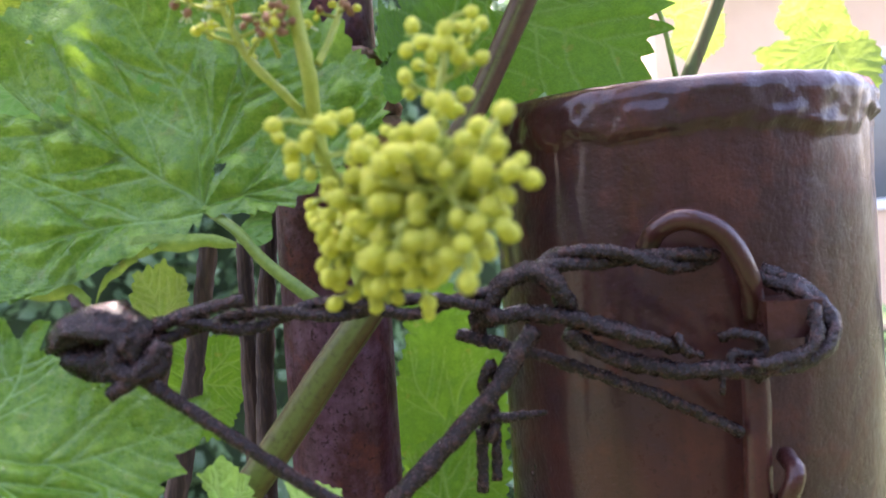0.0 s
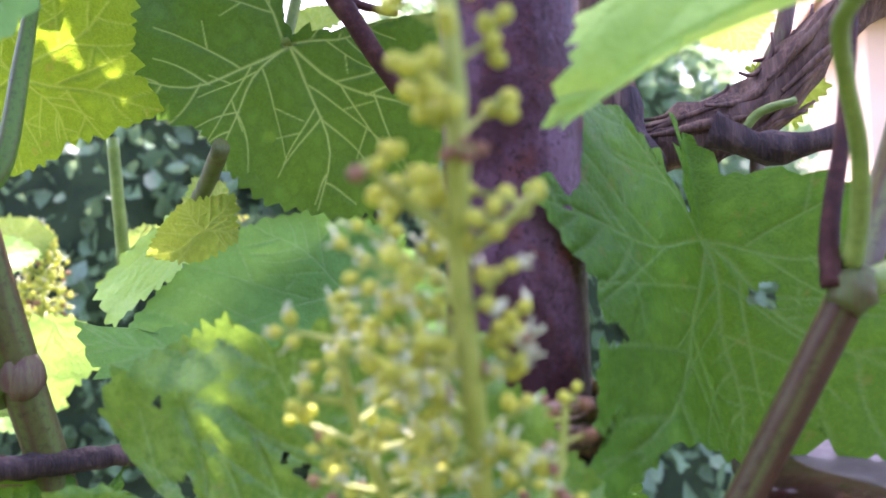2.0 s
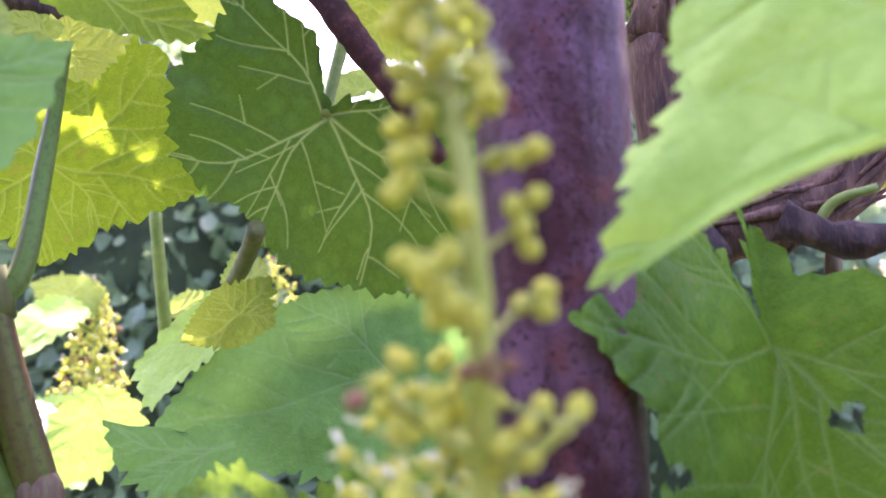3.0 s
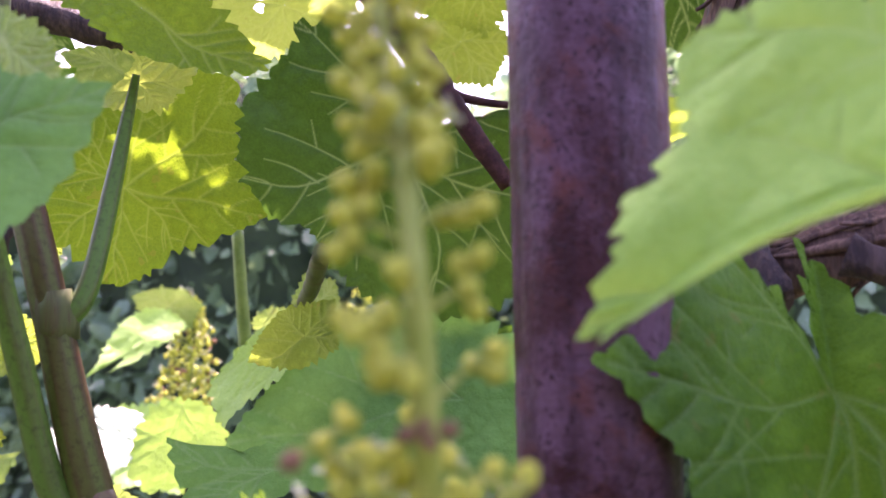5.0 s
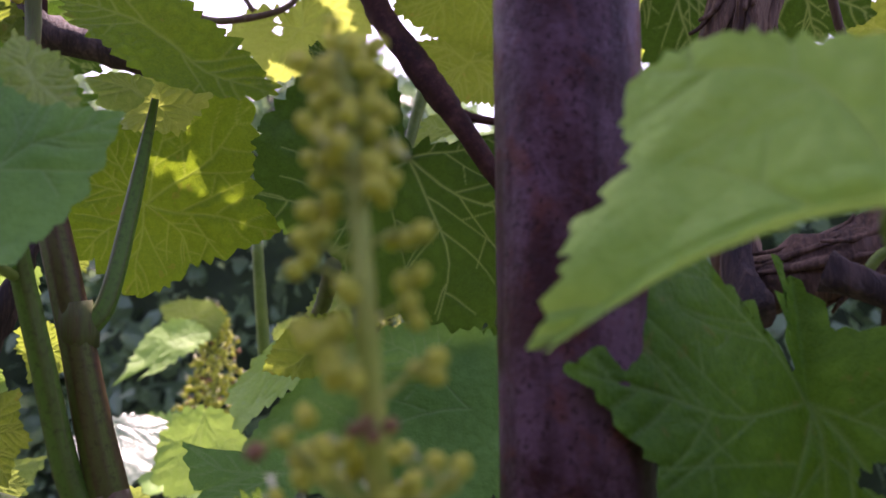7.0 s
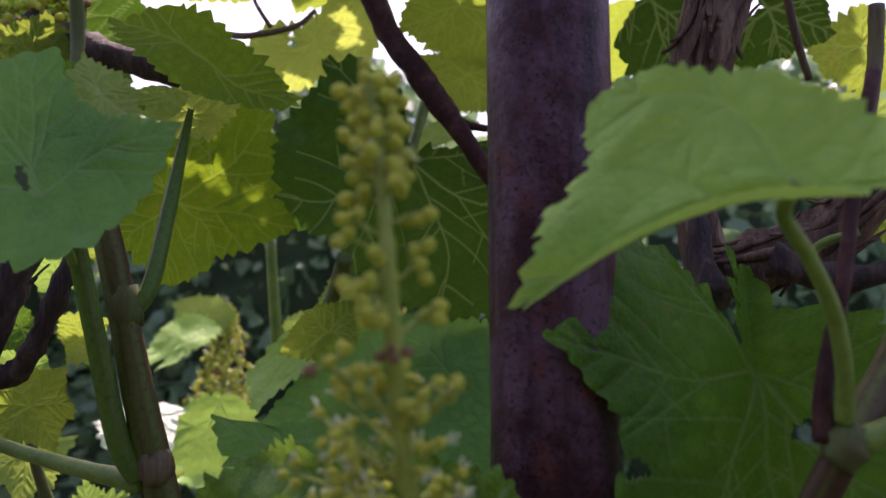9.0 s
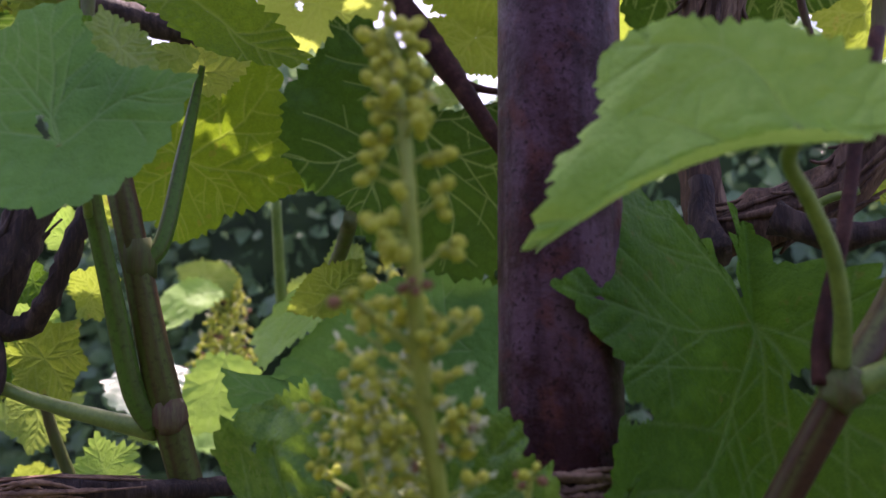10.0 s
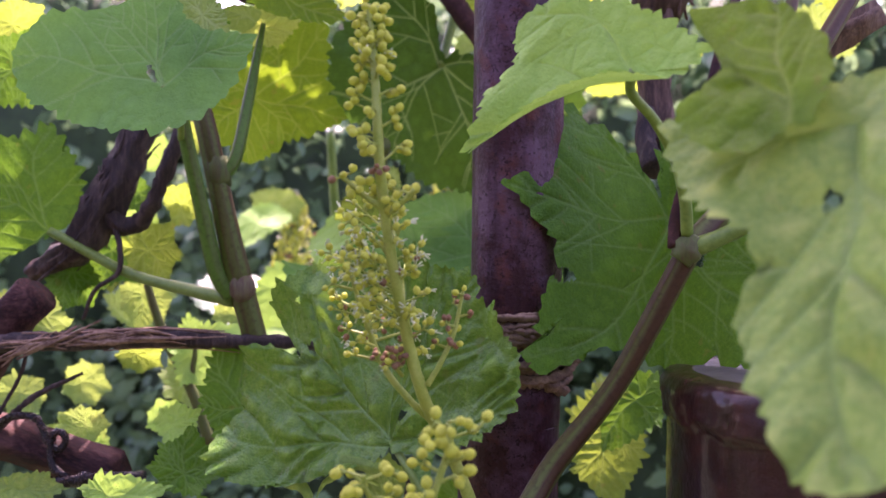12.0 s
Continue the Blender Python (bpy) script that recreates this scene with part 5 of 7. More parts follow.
part("bark_strip", tube([(-0.2244, 0.2609, 1.2438), (-0.207, 0.2693, 1.2491), (-0.1923, 0.28, 1.245)], [0.0004, 0.0012, 0.0003], 5, 7, 0.2, 42), FIBRE, training)
part("bark_strip", tube([(-0.2482, 0.2472, 1.2411), (-0.2266, 0.2579, 1.2482), (-0.2076, 0.2712, 1.2443)], [0.0004, 0.0010, 0.0003], 5, 7, 0.2, 43), FIBRE, training)
part("bark_strip", tube([(-0.2652, 0.2374, 1.2379), (-0.2547, 0.2417, 1.2427), (-0.2474, 0.2482, 1.2408)], [0.0004, 0.0012, 0.0003], 5, 7, 0.2, 44), FIBRE, training)
part("bark_strip", tube([(-0.2337, 0.2555, 1.2443), (-0.2092, 0.268, 1.2454), (-0.1874, 0.2829, 1.2461)], [0.0004, 0.0013, 0.0003], 5, 7, 0.2, 45), FIBRE, training)
part("bark_strip", tube([(-0.2212, 0.2628, 1.2472), (-0.2097, 0.2677, 1.2488), (-0.2012, 0.2749, 1.2432)], [0.0004, 0.0009, 0.0003], 5, 7, 0.2, 46), FIBRE, training)
part("bark_strip", tube([(-0.2404, 0.2517, 1.2428), (-0.2256, 0.2585, 1.2465), (-0.214, 0.2675, 1.2466)], [0.0004, 0.0010, 0.0003], 5, 7, 0.2, 47), FIBRE, training)
part("bark_strip", tube([(-0.2436, 0.2499, 1.2414), (-0.2192, 0.2622, 1.2439), (-0.1977, 0.2769, 1.2438)], [0.0004, 0.0013, 0.0003], 5, 7, 0.2, 48), FIBRE, training)
part("bark_strip", tube([(-0.2369, 0.2537, 1.2412), (-0.2243, 0.2592, 1.2431), (-0.215, 0.267, 1.2435)], [0.0004, 0.0010, 0.0003], 5, 7, 0.2, 49), FIBRE, training)
part("bark_strip", tube([(-0.2337, 0.2555, 1.2417), (-0.2204, 0.2615, 1.2459), (-0.21, 0.2698, 1.2469)], [0.0004, 0.0006, 0.0003], 5, 7, 0.2, 50), FIBRE, training)
part("bark_strip", tube([(-0.2229, 0.2618, 1.2472), (-0.1974, 0.2748, 1.2454), (-0.1746, 0.2903, 1.2465)], [0.0004, 0.0007, 0.0003], 5, 7, 0.2, 51), FIBRE, training)
part("bark_strip", tube([(-0.2657, 0.2371, 1.2379), (-0.2435, 0.2482, 1.2464), (-0.2243, 0.2615, 1.244)], [0.0004, 0.0006, 0.0003], 5, 7, 0.2, 52), FIBRE, training)
part("bark_strip", tube([(-0.2332, 0.2558, 1.2415), (-0.2182, 0.2628, 1.2437), (-0.2059, 0.2722, 1.2458)], [0.0004, 0.0013, 0.0003], 5, 7, 0.2, 53), FIBRE, training)
part("bark_strip", tube([(-0.2645, 0.2378, 1.2396), (-0.2533, 0.2425, 1.2452), (-0.2452, 0.2495, 1.2439)], [0.0004, 0.0009, 0.0003], 5, 7, 0.2, 54), FIBRE, training)
part("bark_strip", tube([(-0.2416, 0.251, 1.2454), (-0.2293, 0.2564, 1.2433), (-0.2196, 0.2642, 1.2463)], [0.0004, 0.0013, 0.0003], 5, 7, 0.2, 55), FIBRE, training)
part("bark_strip", tube([(-0.2767, 0.2307, 1.2316), (-0.2606, 0.2383, 1.2392), (-0.248, 0.2479, 1.2487)], [0.0004, 0.0010, 0.0003], 5, 7, 0.2, 56), FIBRE, training)
part("bark_strip", tube([(-0.2649, 0.2375, 1.2345), (-0.2452, 0.2472, 1.2444), (-0.2283, 0.2592, 1.2545)], [0.0004, 0.0011, 0.0003], 5, 7, 0.2, 57), FIBRE, training)
part("bark_strip", tube([(-0.2639, 0.2381, 1.2345), (-0.2493, 0.2448, 1.243), (-0.2376, 0.2538, 1.2519)], [0.0004, 0.0006, 0.0003], 5, 7, 0.2, 58), FIBRE, training)
part("bark_strip", tube([(-0.2875, 0.2244, 1.2287), (-0.2682, 0.2339, 1.2369), (-0.2524, 0.2453, 1.2476)], [0.0004, 0.0006, 0.0003], 5, 7, 0.2, 59), FIBRE, training)
part("bark_strip", tube([(-0.2713, 0.2338, 1.2336), (-0.254, 0.2421, 1.241), (-0.2396, 0.2527, 1.2513)], [0.0004, 0.0011, 0.0003], 5, 7, 0.2, 60), FIBRE, training)
part("bark_strip", tube([(-0.2713, 0.2338, 1.2308), (-0.2604, 0.2384, 1.2404), (-0.2529, 0.245, 1.2473)], [0.0004, 0.0009, 0.0003], 5, 7, 0.2, 61), FIBRE, training)
loose_bark(training, [(-0.2828, 0.2387, 1.2408), (-0.2408, 0.2572, 1.2435), (-0.2035, 0.2788, 1.2453), (-0.1782, 0.305, 1.2421)], 0.0048, 8, FIBRE, 5)
loose_bark(old_vine, [(-0.2614, 0.3261, 1.3826), (-0.269, 0.3102, 1.3479), (-0.2732, 0.2962, 1.3178), (-0.287, 0.2882, 1.292), (-0.3184, 0.2816, 1.2756)], 0.0085, 22, BARK_DARK, 6)

board = tagged(part("wooden_rail", tube([(-0.3569, 0.2363, 1.1943), (-0.3018, 0.2509, 1.1899), (-0.2665, 0.2597, 1.1832), (-0.2286, 0.2701, 1.1756)], [0.0125, 0.0125, 0.0120, 0.0115], 4, 6, 0.02, 50), RED_WOOD), "weathered red-brown wooden rail under the vine", "rail")
old_wire = thing("wire_tangle", "dark curled wire and dry tendrils on the rail", "wire", group="tie wires")
part("wire_strand", tube([(-0.2853, 0.2315, 1.168), (-0.2537, 0.2475, 1.1715), (-0.2338, 0.2555, 1.1753), (-0.2092, 0.2697, 1.1759)], 0.0032, 9, 8, 0.15, 51), RUST_WIRE, old_wire)
part("wire_strand", tube([(-0.2875, 0.2418, 1.199), (-0.2752, 0.2431, 1.2044), (-0.2624, 0.2471, 1.2036), (-0.2556, 0.2487, 1.1925), (-0.2506, 0.2516, 1.1883), (-0.2476, 0.2533, 1.194), (-0.2511, 0.2513, 1.1977), (-0.2543, 0.2494, 1.1926), (-0.2512, 0.2489, 1.1801), (-0.2429, 0.2526, 1.1747)], 0.0019, 8, 8, 0.1, 52), RUST_WIRE, old_wire)
part("wire_strand", tube([(-0.2875, 0.2418, 1.1961), (-0.2723, 0.2506, 1.2123), (-0.2537, 0.2671, 1.2249)], [0.0020, 0.0016, 0.0008], 8, 6, 0.15, 53), BARK_DARK, old_wire)
part("wire_strand", tube([(-0.2888, 0.2411, 1.2005), (-0.2774, 0.2476, 1.2241), (-0.269, 0.2467, 1.2423)], 0.0010, 6, 6, 0.1, 54), BARK_DARK, old_wire)

trunk = thing("old_grapevine", "weathered grey-brown vine trunk and rough arm behind the pipe", "grapevine", group="old vine wood")
part("vine_trunk", tube([(-0.0009, 0.4308, 1.4178), (0.0069, 0.4322, 1.4399), (0.014, 0.443, 1.4736), (0.0197, 0.4631, 1.5193)], [0.0125, 0.0130, 0.0120, 0.0110], 20, 12, 0.08, 55, 0.10), BARK, trunk)
part("vine_trunk_lower", tube([(-0.0009, 0.4308, 1.4178), (0.0002, 0.4298, 1.38), (0.0054, 0.4249, 1.345)], [0.0125, 0.009, 0.0085], 16, 10, 0.10, 56, 0.1), BARK, trunk)
loose_bark(trunk, [(-0.0009, 0.4308, 1.4178), (0.0069, 0.4322, 1.4399), (0.014, 0.443, 1.4736)], 0.0125, 24, BARK, 7)
loose_bark(trunk, [(0.0052, 0.4001, 1.3367), (0.027, 0.3939, 1.3427), (0.0507, 0.3997, 1.351), (0.0696, 0.4027, 1.369), (0.0834, 0.4033, 1.3828)], 0.0098, 24, BARK, 8)
part("vine_arm", tube([(0.0052, 0.4001, 1.3367), (0.027, 0.3939, 1.3427), (0.0507, 0.3997, 1.351), (0.0696, 0.4027, 1.369), (0.0834, 0.4033, 1.3828), (0.1098, 0.4046, 1.3972)], [0.0095, 0.0105, 0.0100, 0.0085, 0.007, 0.006], 18, 12, 0.12, 57, 0.08), BARK, trunk)
part("vine_spur", tube([(0.0345, 0.3768, 1.3426), (0.0524, 0.3759, 1.3354), (0.0681, 0.3742, 1.3357), (0.0811, 0.3768, 1.3403)], [0.006, 0.0055, 0.004, 0.003], 12, 8, 0.15, 58), BARK_DARK, trunk)
part("dry_stub", tube([(0.0077, 0.3893, 1.3603), (0.0097, 0.3854, 1.3427), (0.015, 0.3774, 1.3289)], [0.004, 0.005, 0.006], 10, 6, 0.15, 59), BARK_DARK, trunk)
part("side_stem", tube([(0.0418, 0.3788, 1.3346), (0.0496, 0.3778, 1.3466), (0.0623, 0.3774, 1.3504)], [0.0018, 0.0017, 0.0014], 8, 6, 0.03, 60), PETIOLE, trunk)
for stake_pts in ([(-0.0678, 0.3029, 1.2037), (-0.0728, 0.3017, 1.1759), (-0.0806, 0.3, 1.1363), (-0.0892, 0.2983, 1.0988)], [(-0.097, 0.3309, 1.1629), (-0.1039, 0.3293, 1.1281), (-0.108, 0.3281, 1.0996)], [(-0.0655, 0.3431, 1.2069), (-0.0664, 0.3413, 1.1615), (-0.0666, 0.3385, 1.0932)], [(-0.0514, 0.3337, 1.2149), (-0.0576, 0.3312, 1.158), (-0.0615, 0.3282, 1.0853)]):
    tagged(part("old_cane", tube(stake_pts, [0.0032, 0.0036, 0.0040], 12, 8, 0.08, 61, 0.05), BARK_DARK), "dark upright old cane beside the slim pipe", "cane", "old canes")

shoot5 = thing("grapevine_shoot", "overhead grapevine canopy leaves with the sky behind", "grapevine", group="vine shoots")
part("cane", tube([(-0.2799, 0.4346, 1.5046), (-0.2592, 0.4453, 1.496), (-0.2287, 0.4591, 1.5007), (-0.2161, 0.464, 1.5105)], [0.0022, 0.0020, 0.0014], 8, 8, 0.03, 70), CANE_RED, shoot5)
part("tendril", tube([(-0.2408, 0.4534, 1.5008), (-0.2477, 0.4487, 1.5142), (-0.2516, 0.4455, 1.5276)], [0.0014, 0.0012, 0.0008], 8, 6, 0.03, 71), CANE_RED, shoot5)
part("hanging_stem", tube([(0.0393, 0.4768, 1.4765), (0.0429, 0.4811, 1.4525), (0.0469, 0.4848, 1.4351)], [0.0022, 0.0020, 0.0018], 8, 6, 0.03, 72), CANE_RED, shoot5)
part("hanging_stem", tube([(0.0739, 0.419, 1.4429), (0.0717, 0.4205, 1.4188), (0.0648, 0.4098, 1.3837), (0.056, 0.408, 1.3625), (0.0513, 0.3987, 1.3238)], [0.0030, 0.0030, 0.0026], 10, 8, 0.03, 73), CANE_RED, shoot5)

shoot6 = thing("grapevine_shoot", "low grapevine shoot with light green leaves round the posts", "grapevine", group="vine shoots")

part("cane", tube([(-0.3167, 0.353, 1.4824), (-0.2778, 0.3622, 1.4638), (-0.2497, 0.3765, 1.4535), (-0.2282, 0.3987, 1.4448)], [0.0085, 0.0080, 0.0065, 0.004], 12, 8, 0.1, 74), BARK_DARK, shoot5, "dark old branch in the canopy")
part("cane", tube([(-0.2628, 0.3342, 1.48), (-0.2634, 0.3362, 1.4587), (-0.2574, 0.3305, 1.4343)], [0.0034, 0.0034, 0.003], 10, 6, 0.03, 75), CANE_GREEN, shoot5)
cluster(shoot5, [(-0.3262, 0.3614, 1.4653), (-0.3226, 0.3612, 1.4832), (-0.3163, 0.3623, 1.5011)], [0.0014, 0.0012, 0.001], whorl(1, 0.0, 0.99, 0.05, lambda k: 0.018, lambda k: 6, 26, 0.2), 0.0017, 45, label="shaded flower cluster up in the canopy", dry=0.1)

# the row behind: stalks, leaves and a far flower cluster
shoot4 = thing("grapevine_shoot", "sunlit yellow-green grapevine shoot in the row behind", "grapevine", group="vine shoots")
part("cane", tube([(-0.2769, 0.3796, 1.1639), (-0.2869, 0.3734, 1.1973), (-0.3014, 0.365, 1.2307), (-0.3114, 0.3588, 1.2641), (-0.3235, 0.3626, 1.2976), (-0.3357, 0.3664, 1.3324)], [0.0036, 0.0034, 0.0030, 0.0026, 0.002], 10, 7, 0.03, 62), CANE_GREEN, shoot4)
part("side_stem", tube([(-0.2877, 0.3727, 1.204), (-0.2851, 0.3735, 1.219), (-0.2844, 0.3735, 1.2274)], [0.0022, 0.0018, 0.0014], 8, 5, 0.03, 63), CANE_GREEN, shoot4)
part("flower_stalk", tube([(-0.2991, 0.5409, 1.3072), (-0.2987, 0.5359, 1.3461), (-0.2987, 0.5315, 1.3869)], [0.0040, 0.0038, 0.0036], 10, 6, 0.02, 64), PETIOLE, shoot4)
FAR = [(-0.581, 0.8151, 1.2182), (-0.5757, 0.8127, 1.2652), (-0.5711, 0.8094, 1.3182), (-0.5677, 0.8067, 1.3593)]
cluster(shoot4, FAR, [0.0024, 0.0020, 0.0015, 0.0010], whorl(1, 0.06, 0.99, 0.0125, lambda k: 0.034 * (1 - k) + 0.006, lambda k: 7 - 3 * k, 24, 0.6), 0.0024, 41, label="far sunlit yellow flower cluster", dry=0.08, rays=0.3)
FAR2 = [(-0.4245, 0.9151, 1.3071), (-0.4211, 0.9129, 1.343), (-0.4167, 0.9104, 1.3848)]
cluster(shoot4, FAR2, [0.002, 0.0016, 0.001], whorl(1, 0.2, 0.99, 0.05, lambda k: 0.022 * (1 - k) + 0.006, lambda k: 6 - 2 * k, 25, 0.5), 0.0020, 43, label="second far yellow flower cluster", dry=0.08)
leaf(shoot4, LEAF_PALE, (-0.3152, 0.3552, 1.3058), (0.459, -0.888, -0.026), (-0.305, -0.13, -0.944), [(-139.1, 0.0141), (-94.1, 0.0179), (-47.1, 0.02), (0.0, 0.0198), (48.5, 0.0186), (96.3, 0.0155), (139.9, 0.0132)], sinus=False, seed=100, res=0.5, label="sunlit yellow-green vine leaf", wave=0.13, cup=0.25, fold=0.2, blister=0.003, notch=0.22, vein_r=0.0004)
leaf(shoot4, LEAF_LIT, (-0.3063, 0.3814, 1.3202), (0.404, -0.881, -0.246), (0.844, 0.256, 0.471), [(-141.1, 0.0126), (-91.9, 0.0161), (-44.0, 0.0165), (0.0, 0.021), (47.5, 0.0169), (97.9, 0.0161), (142.8, 0.0152)], sinus=False, seed=101, res=0.5, label="sunlit yellow-green vine leaf", wave=0.13, cup=0.25, fold=0.2, blister=0.003, notch=0.22, vein_r=0.0004)
leaf(shoot4, LEAF_MOTTLED, (-0.3322, 0.371, 1.2595), (0.876, -0.48, 0.053), (-0.035, -0.173, -0.984), [(-139.9, 0.0162), (-92.2, 0.019), (-45.7, 0.0227), (0.0, 0.0249), (48.5, 0.0182), (97.8, 0.0166), (141.6, 0.0164)], sinus=False, seed=102, res=0.5, label="sunlit yellow-green vine leaf", wave=0.13, cup=0.25, fold=0.2, blister=0.003, notch=0.22, vein_r=0.0004)
leaf(shoot4, LEAF_YOUNG, (-0.3202, 0.4014, 1.2023), (0.368, -0.828, 0.423), (0.471, -0.226, -0.852), [(-138.9, 0.0168), (-86.0, 0.0222), (-41.4, 0.0275), (0.0, 0.0274), (50.7, 0.0216), (104.0, 0.0195), (145.7, 0.0194)], sinus=False, seed=103, res=0.5, label="sunlit yellow-green vine leaf", wave=0.13, cup=0.25, fold=0.2, blister=0.003, notch=0.22, vein_r=0.0004)
leaf(shoot4, LEAF_PALE, (-0.28, 0.3438, 1.1842), (0.852, -0.489, 0.187), (0.135, 0.55, 0.824), [(-136.4, 0.0111), (-90.8, 0.0121), (-48.9, 0.0149), (0.0, 0.0147), (51.3, 0.0139), (98.1, 0.0137), (139.0, 0.0107)], sinus=False, seed=104, res=0.5, label="sunlit yellow-green vine leaf", wave=0.13, cup=0.25, fold=0.2, blister=0.003, notch=0.22, vein_r=0.0004)
leaf(shoot4, LEAF_LIT, (-0.3457, 0.3771, 1.2181), (0.749, -0.65, 0.128), (0.622, 0.623, -0.474), [(-142.2, 0.0109), (-90.2, 0.0128), (-41.7, 0.019), (0.0, 0.0197), (46.5, 0.0147), (101.0, 0.0125), (145.8, 0.0136)], sinus=False, seed=105, res=0.5, label="sunlit yellow-green vine leaf", wave=0.13, cup=0.25, fold=0.2, blister=0.003, notch=0.22, vein_r=0.0004)
leaf(shoot4, LEAF_MOTTLED, (-0.2794, 0.3975, 1.2473), (0.789, -0.531, 0.309), (0.57, 0.821, -0.042), [(-156.6, 0.0106), (-99.5, 0.0094), (-29.6, 0.0153), (0.0, 0.0226), (30.1, 0.015), (100.9, 0.0079), (156.4, 0.0122)], sinus=False, seed=106, res=0.5, label="sunlit yellow-green vine leaf", wave=0.13, cup=0.25, fold=0.2, blister=0.003, notch=0.22, vein_r=0.0004)
leaf(shoot4, LEAF_YOUNG, (-0.315, 0.3156, 1.1819), (0.77, -0.602, 0.211), (-0.622, -0.635, 0.457), [(-143.8, 0.0104), (-84.7, 0.0112), (-36.3, 0.0178), (0.0, 0.0187), (46.4, 0.0141), (107.3, 0.0128), (150.5, 0.014)], sinus=False, seed=107, res=0.5, label="sunlit yellow-green vine leaf", wave=0.13, cup=0.25, fold=0.2, blister=0.003, notch=0.22, vein_r=0.0004)
leaf(shoot4, LEAF_MID, (-0.3025, 0.2957, 1.2764), (0.9, -0.417, -0.129), (0.101, 0.487, -0.867), [(-144.0, 0.0179), (-98.8, 0.0167), (-46.5, 0.0187), (0.0, 0.0246), (43.1, 0.0215), (92.2, 0.0179), (141.9, 0.0143)], sinus=False, seed=108, res=0.5, label="green vine leaf in half shade", wave=0.13, cup=0.25, fold=0.2, blister=0.003, notch=0.22, vein_r=0.0004)
leaf(shoot4, LEAF_MID, (-0.2906, 0.3332, 1.3239), (0.734, -0.649, 0.201), (-0.272, -0.552, -0.789), [(-139.7, 0.0096), (-89.5, 0.011), (-44.4, 0.0137), (0.0, 0.0142), (49.5, 0.0138), (100.8, 0.0112), (142.8, 0.0114)], sinus=False, seed=109, res=0.5, label="green vine leaf in half shade", wave=0.13, cup=0.25, fold=0.2, blister=0.003, notch=0.22, vein_r=0.0004)
leaf(shoot4, LEAF_LIT, (-0.3351, 0.3465, 1.2774), (0.464, -0.825, 0.322), (0.406, -0.125, -0.905), [(-140.8, 0.011), (-90.1, 0.0118), (-41.9, 0.0162), (0.0, 0.0184), (48.1, 0.0157), (101.1, 0.0132), (145.2, 0.0136)], sinus=False, seed=110, res=0.5, label="sunlit yellow-green vine leaf", wave=0.13, cup=0.25, fold=0.2, blister=0.003, notch=0.22, vein_r=0.0004)
leaf(shoot4, LEAF_PALE, (-0.3436, 0.3952, 1.353), (0.438, -0.893, -0.109), (0.231, -0.005, 0.973), [(-140.9, 0.0116), (-97.2, 0.0136), (-49.2, 0.0175), (0.0, 0.0187), (46.6, 0.0189), (93.4, 0.014), (138.7, 0.0114)], sinus=False, seed=111, res=0.5, label="sunlit yellow-green vine leaf", wave=0.13, cup=0.25, fold=0.2, blister=0.003, notch=0.22, vein_r=0.0004)
leaf(shoot4, LEAF_MOTTLED, (-0.4451, 0.4075, 1.1862), (0.785, -0.6, 0.156), (0.618, 0.743, -0.256), [(-141.2, 0.0155), (-101.2, 0.0174), (-53.4, 0.0211), (0.0, 0.0238), (45.5, 0.0218), (88.3, 0.0173), (135.1, 0.0158)], sinus=False, seed=112, res=0.5, label="sunlit yellow-green vine leaf", wave=0.13, cup=0.25, fold=0.2, blister=0.003, notch=0.22, vein_r=0.0004)
leaf(shoot4, LEAF_YOUNG, (-0.3836, 0.324, 1.2441), (0.878, -0.374, 0.298), (0.45, 0.857, -0.25), [(-138.3, 0.0152), (-98.8, 0.0176), (-53.7, 0.0218), (0.0, 0.0247), (49.0, 0.0219), (90.7, 0.0188), (134.5, 0.0149)], sinus=False, seed=113, res=0.5, label="sunlit yellow-green vine leaf", wave=0.13, cup=0.25, fold=0.2, blister=0.003, notch=0.22, vein_r=0.0004)
leaf(shoot4, LEAF_LIT, (-0.3278, 0.4135, 1.3691), (0.704, -0.699, -0.128), (0.501, 0.361, 0.787), [(-140.6, 0.0101), (-93.8, 0.0107), (-45.7, 0.0134), (0.0, 0.0161), (48.3, 0.0125), (97.4, 0.0107), (141.9, 0.0104)], sinus=False, seed=114, res=0.5, label="sunlit yellow-green vine leaf", wave=0.13, cup=0.25, fold=0.2, blister=0.003, notch=0.22, vein_r=0.0004)
leaf(shoot4, LEAF_PALE, (-0.3246, 0.3128, 1.1637), (0.721, -0.533, 0.444), (0.682, 0.66, -0.315), [(-145.8, 0.0156), (-90.4, 0.0157), (-38.0, 0.0221), (0.0, 0.0307), (42.9, 0.0207), (102.0, 0.015), (148.2, 0.0169)], sinus=False, seed=130, res=0.5, label="sunlit yellow-green vine leaf", wave=0.13, cup=0.25, fold=0.2, blister=0.003, notch=0.22, vein_r=0.0004)
leaf(shoot4, LEAF_MOTTLED, (-0.3797, 0.3156, 1.1968), (0.767, -0.51, 0.388), (0.114, -0.487, -0.866), [(-137.8, 0.0151), (-90.7, 0.0158), (-46.9, 0.0204), (0.0, 0.0187), (51.2, 0.0161), (99.1, 0.0176), (140.2, 0.0148)], sinus=False, seed=131, res=0.5, label="sunlit yellow-green vine leaf", wave=0.13, cup=0.25, fold=0.2, blister=0.003, notch=0.22, vein_r=0.0004)
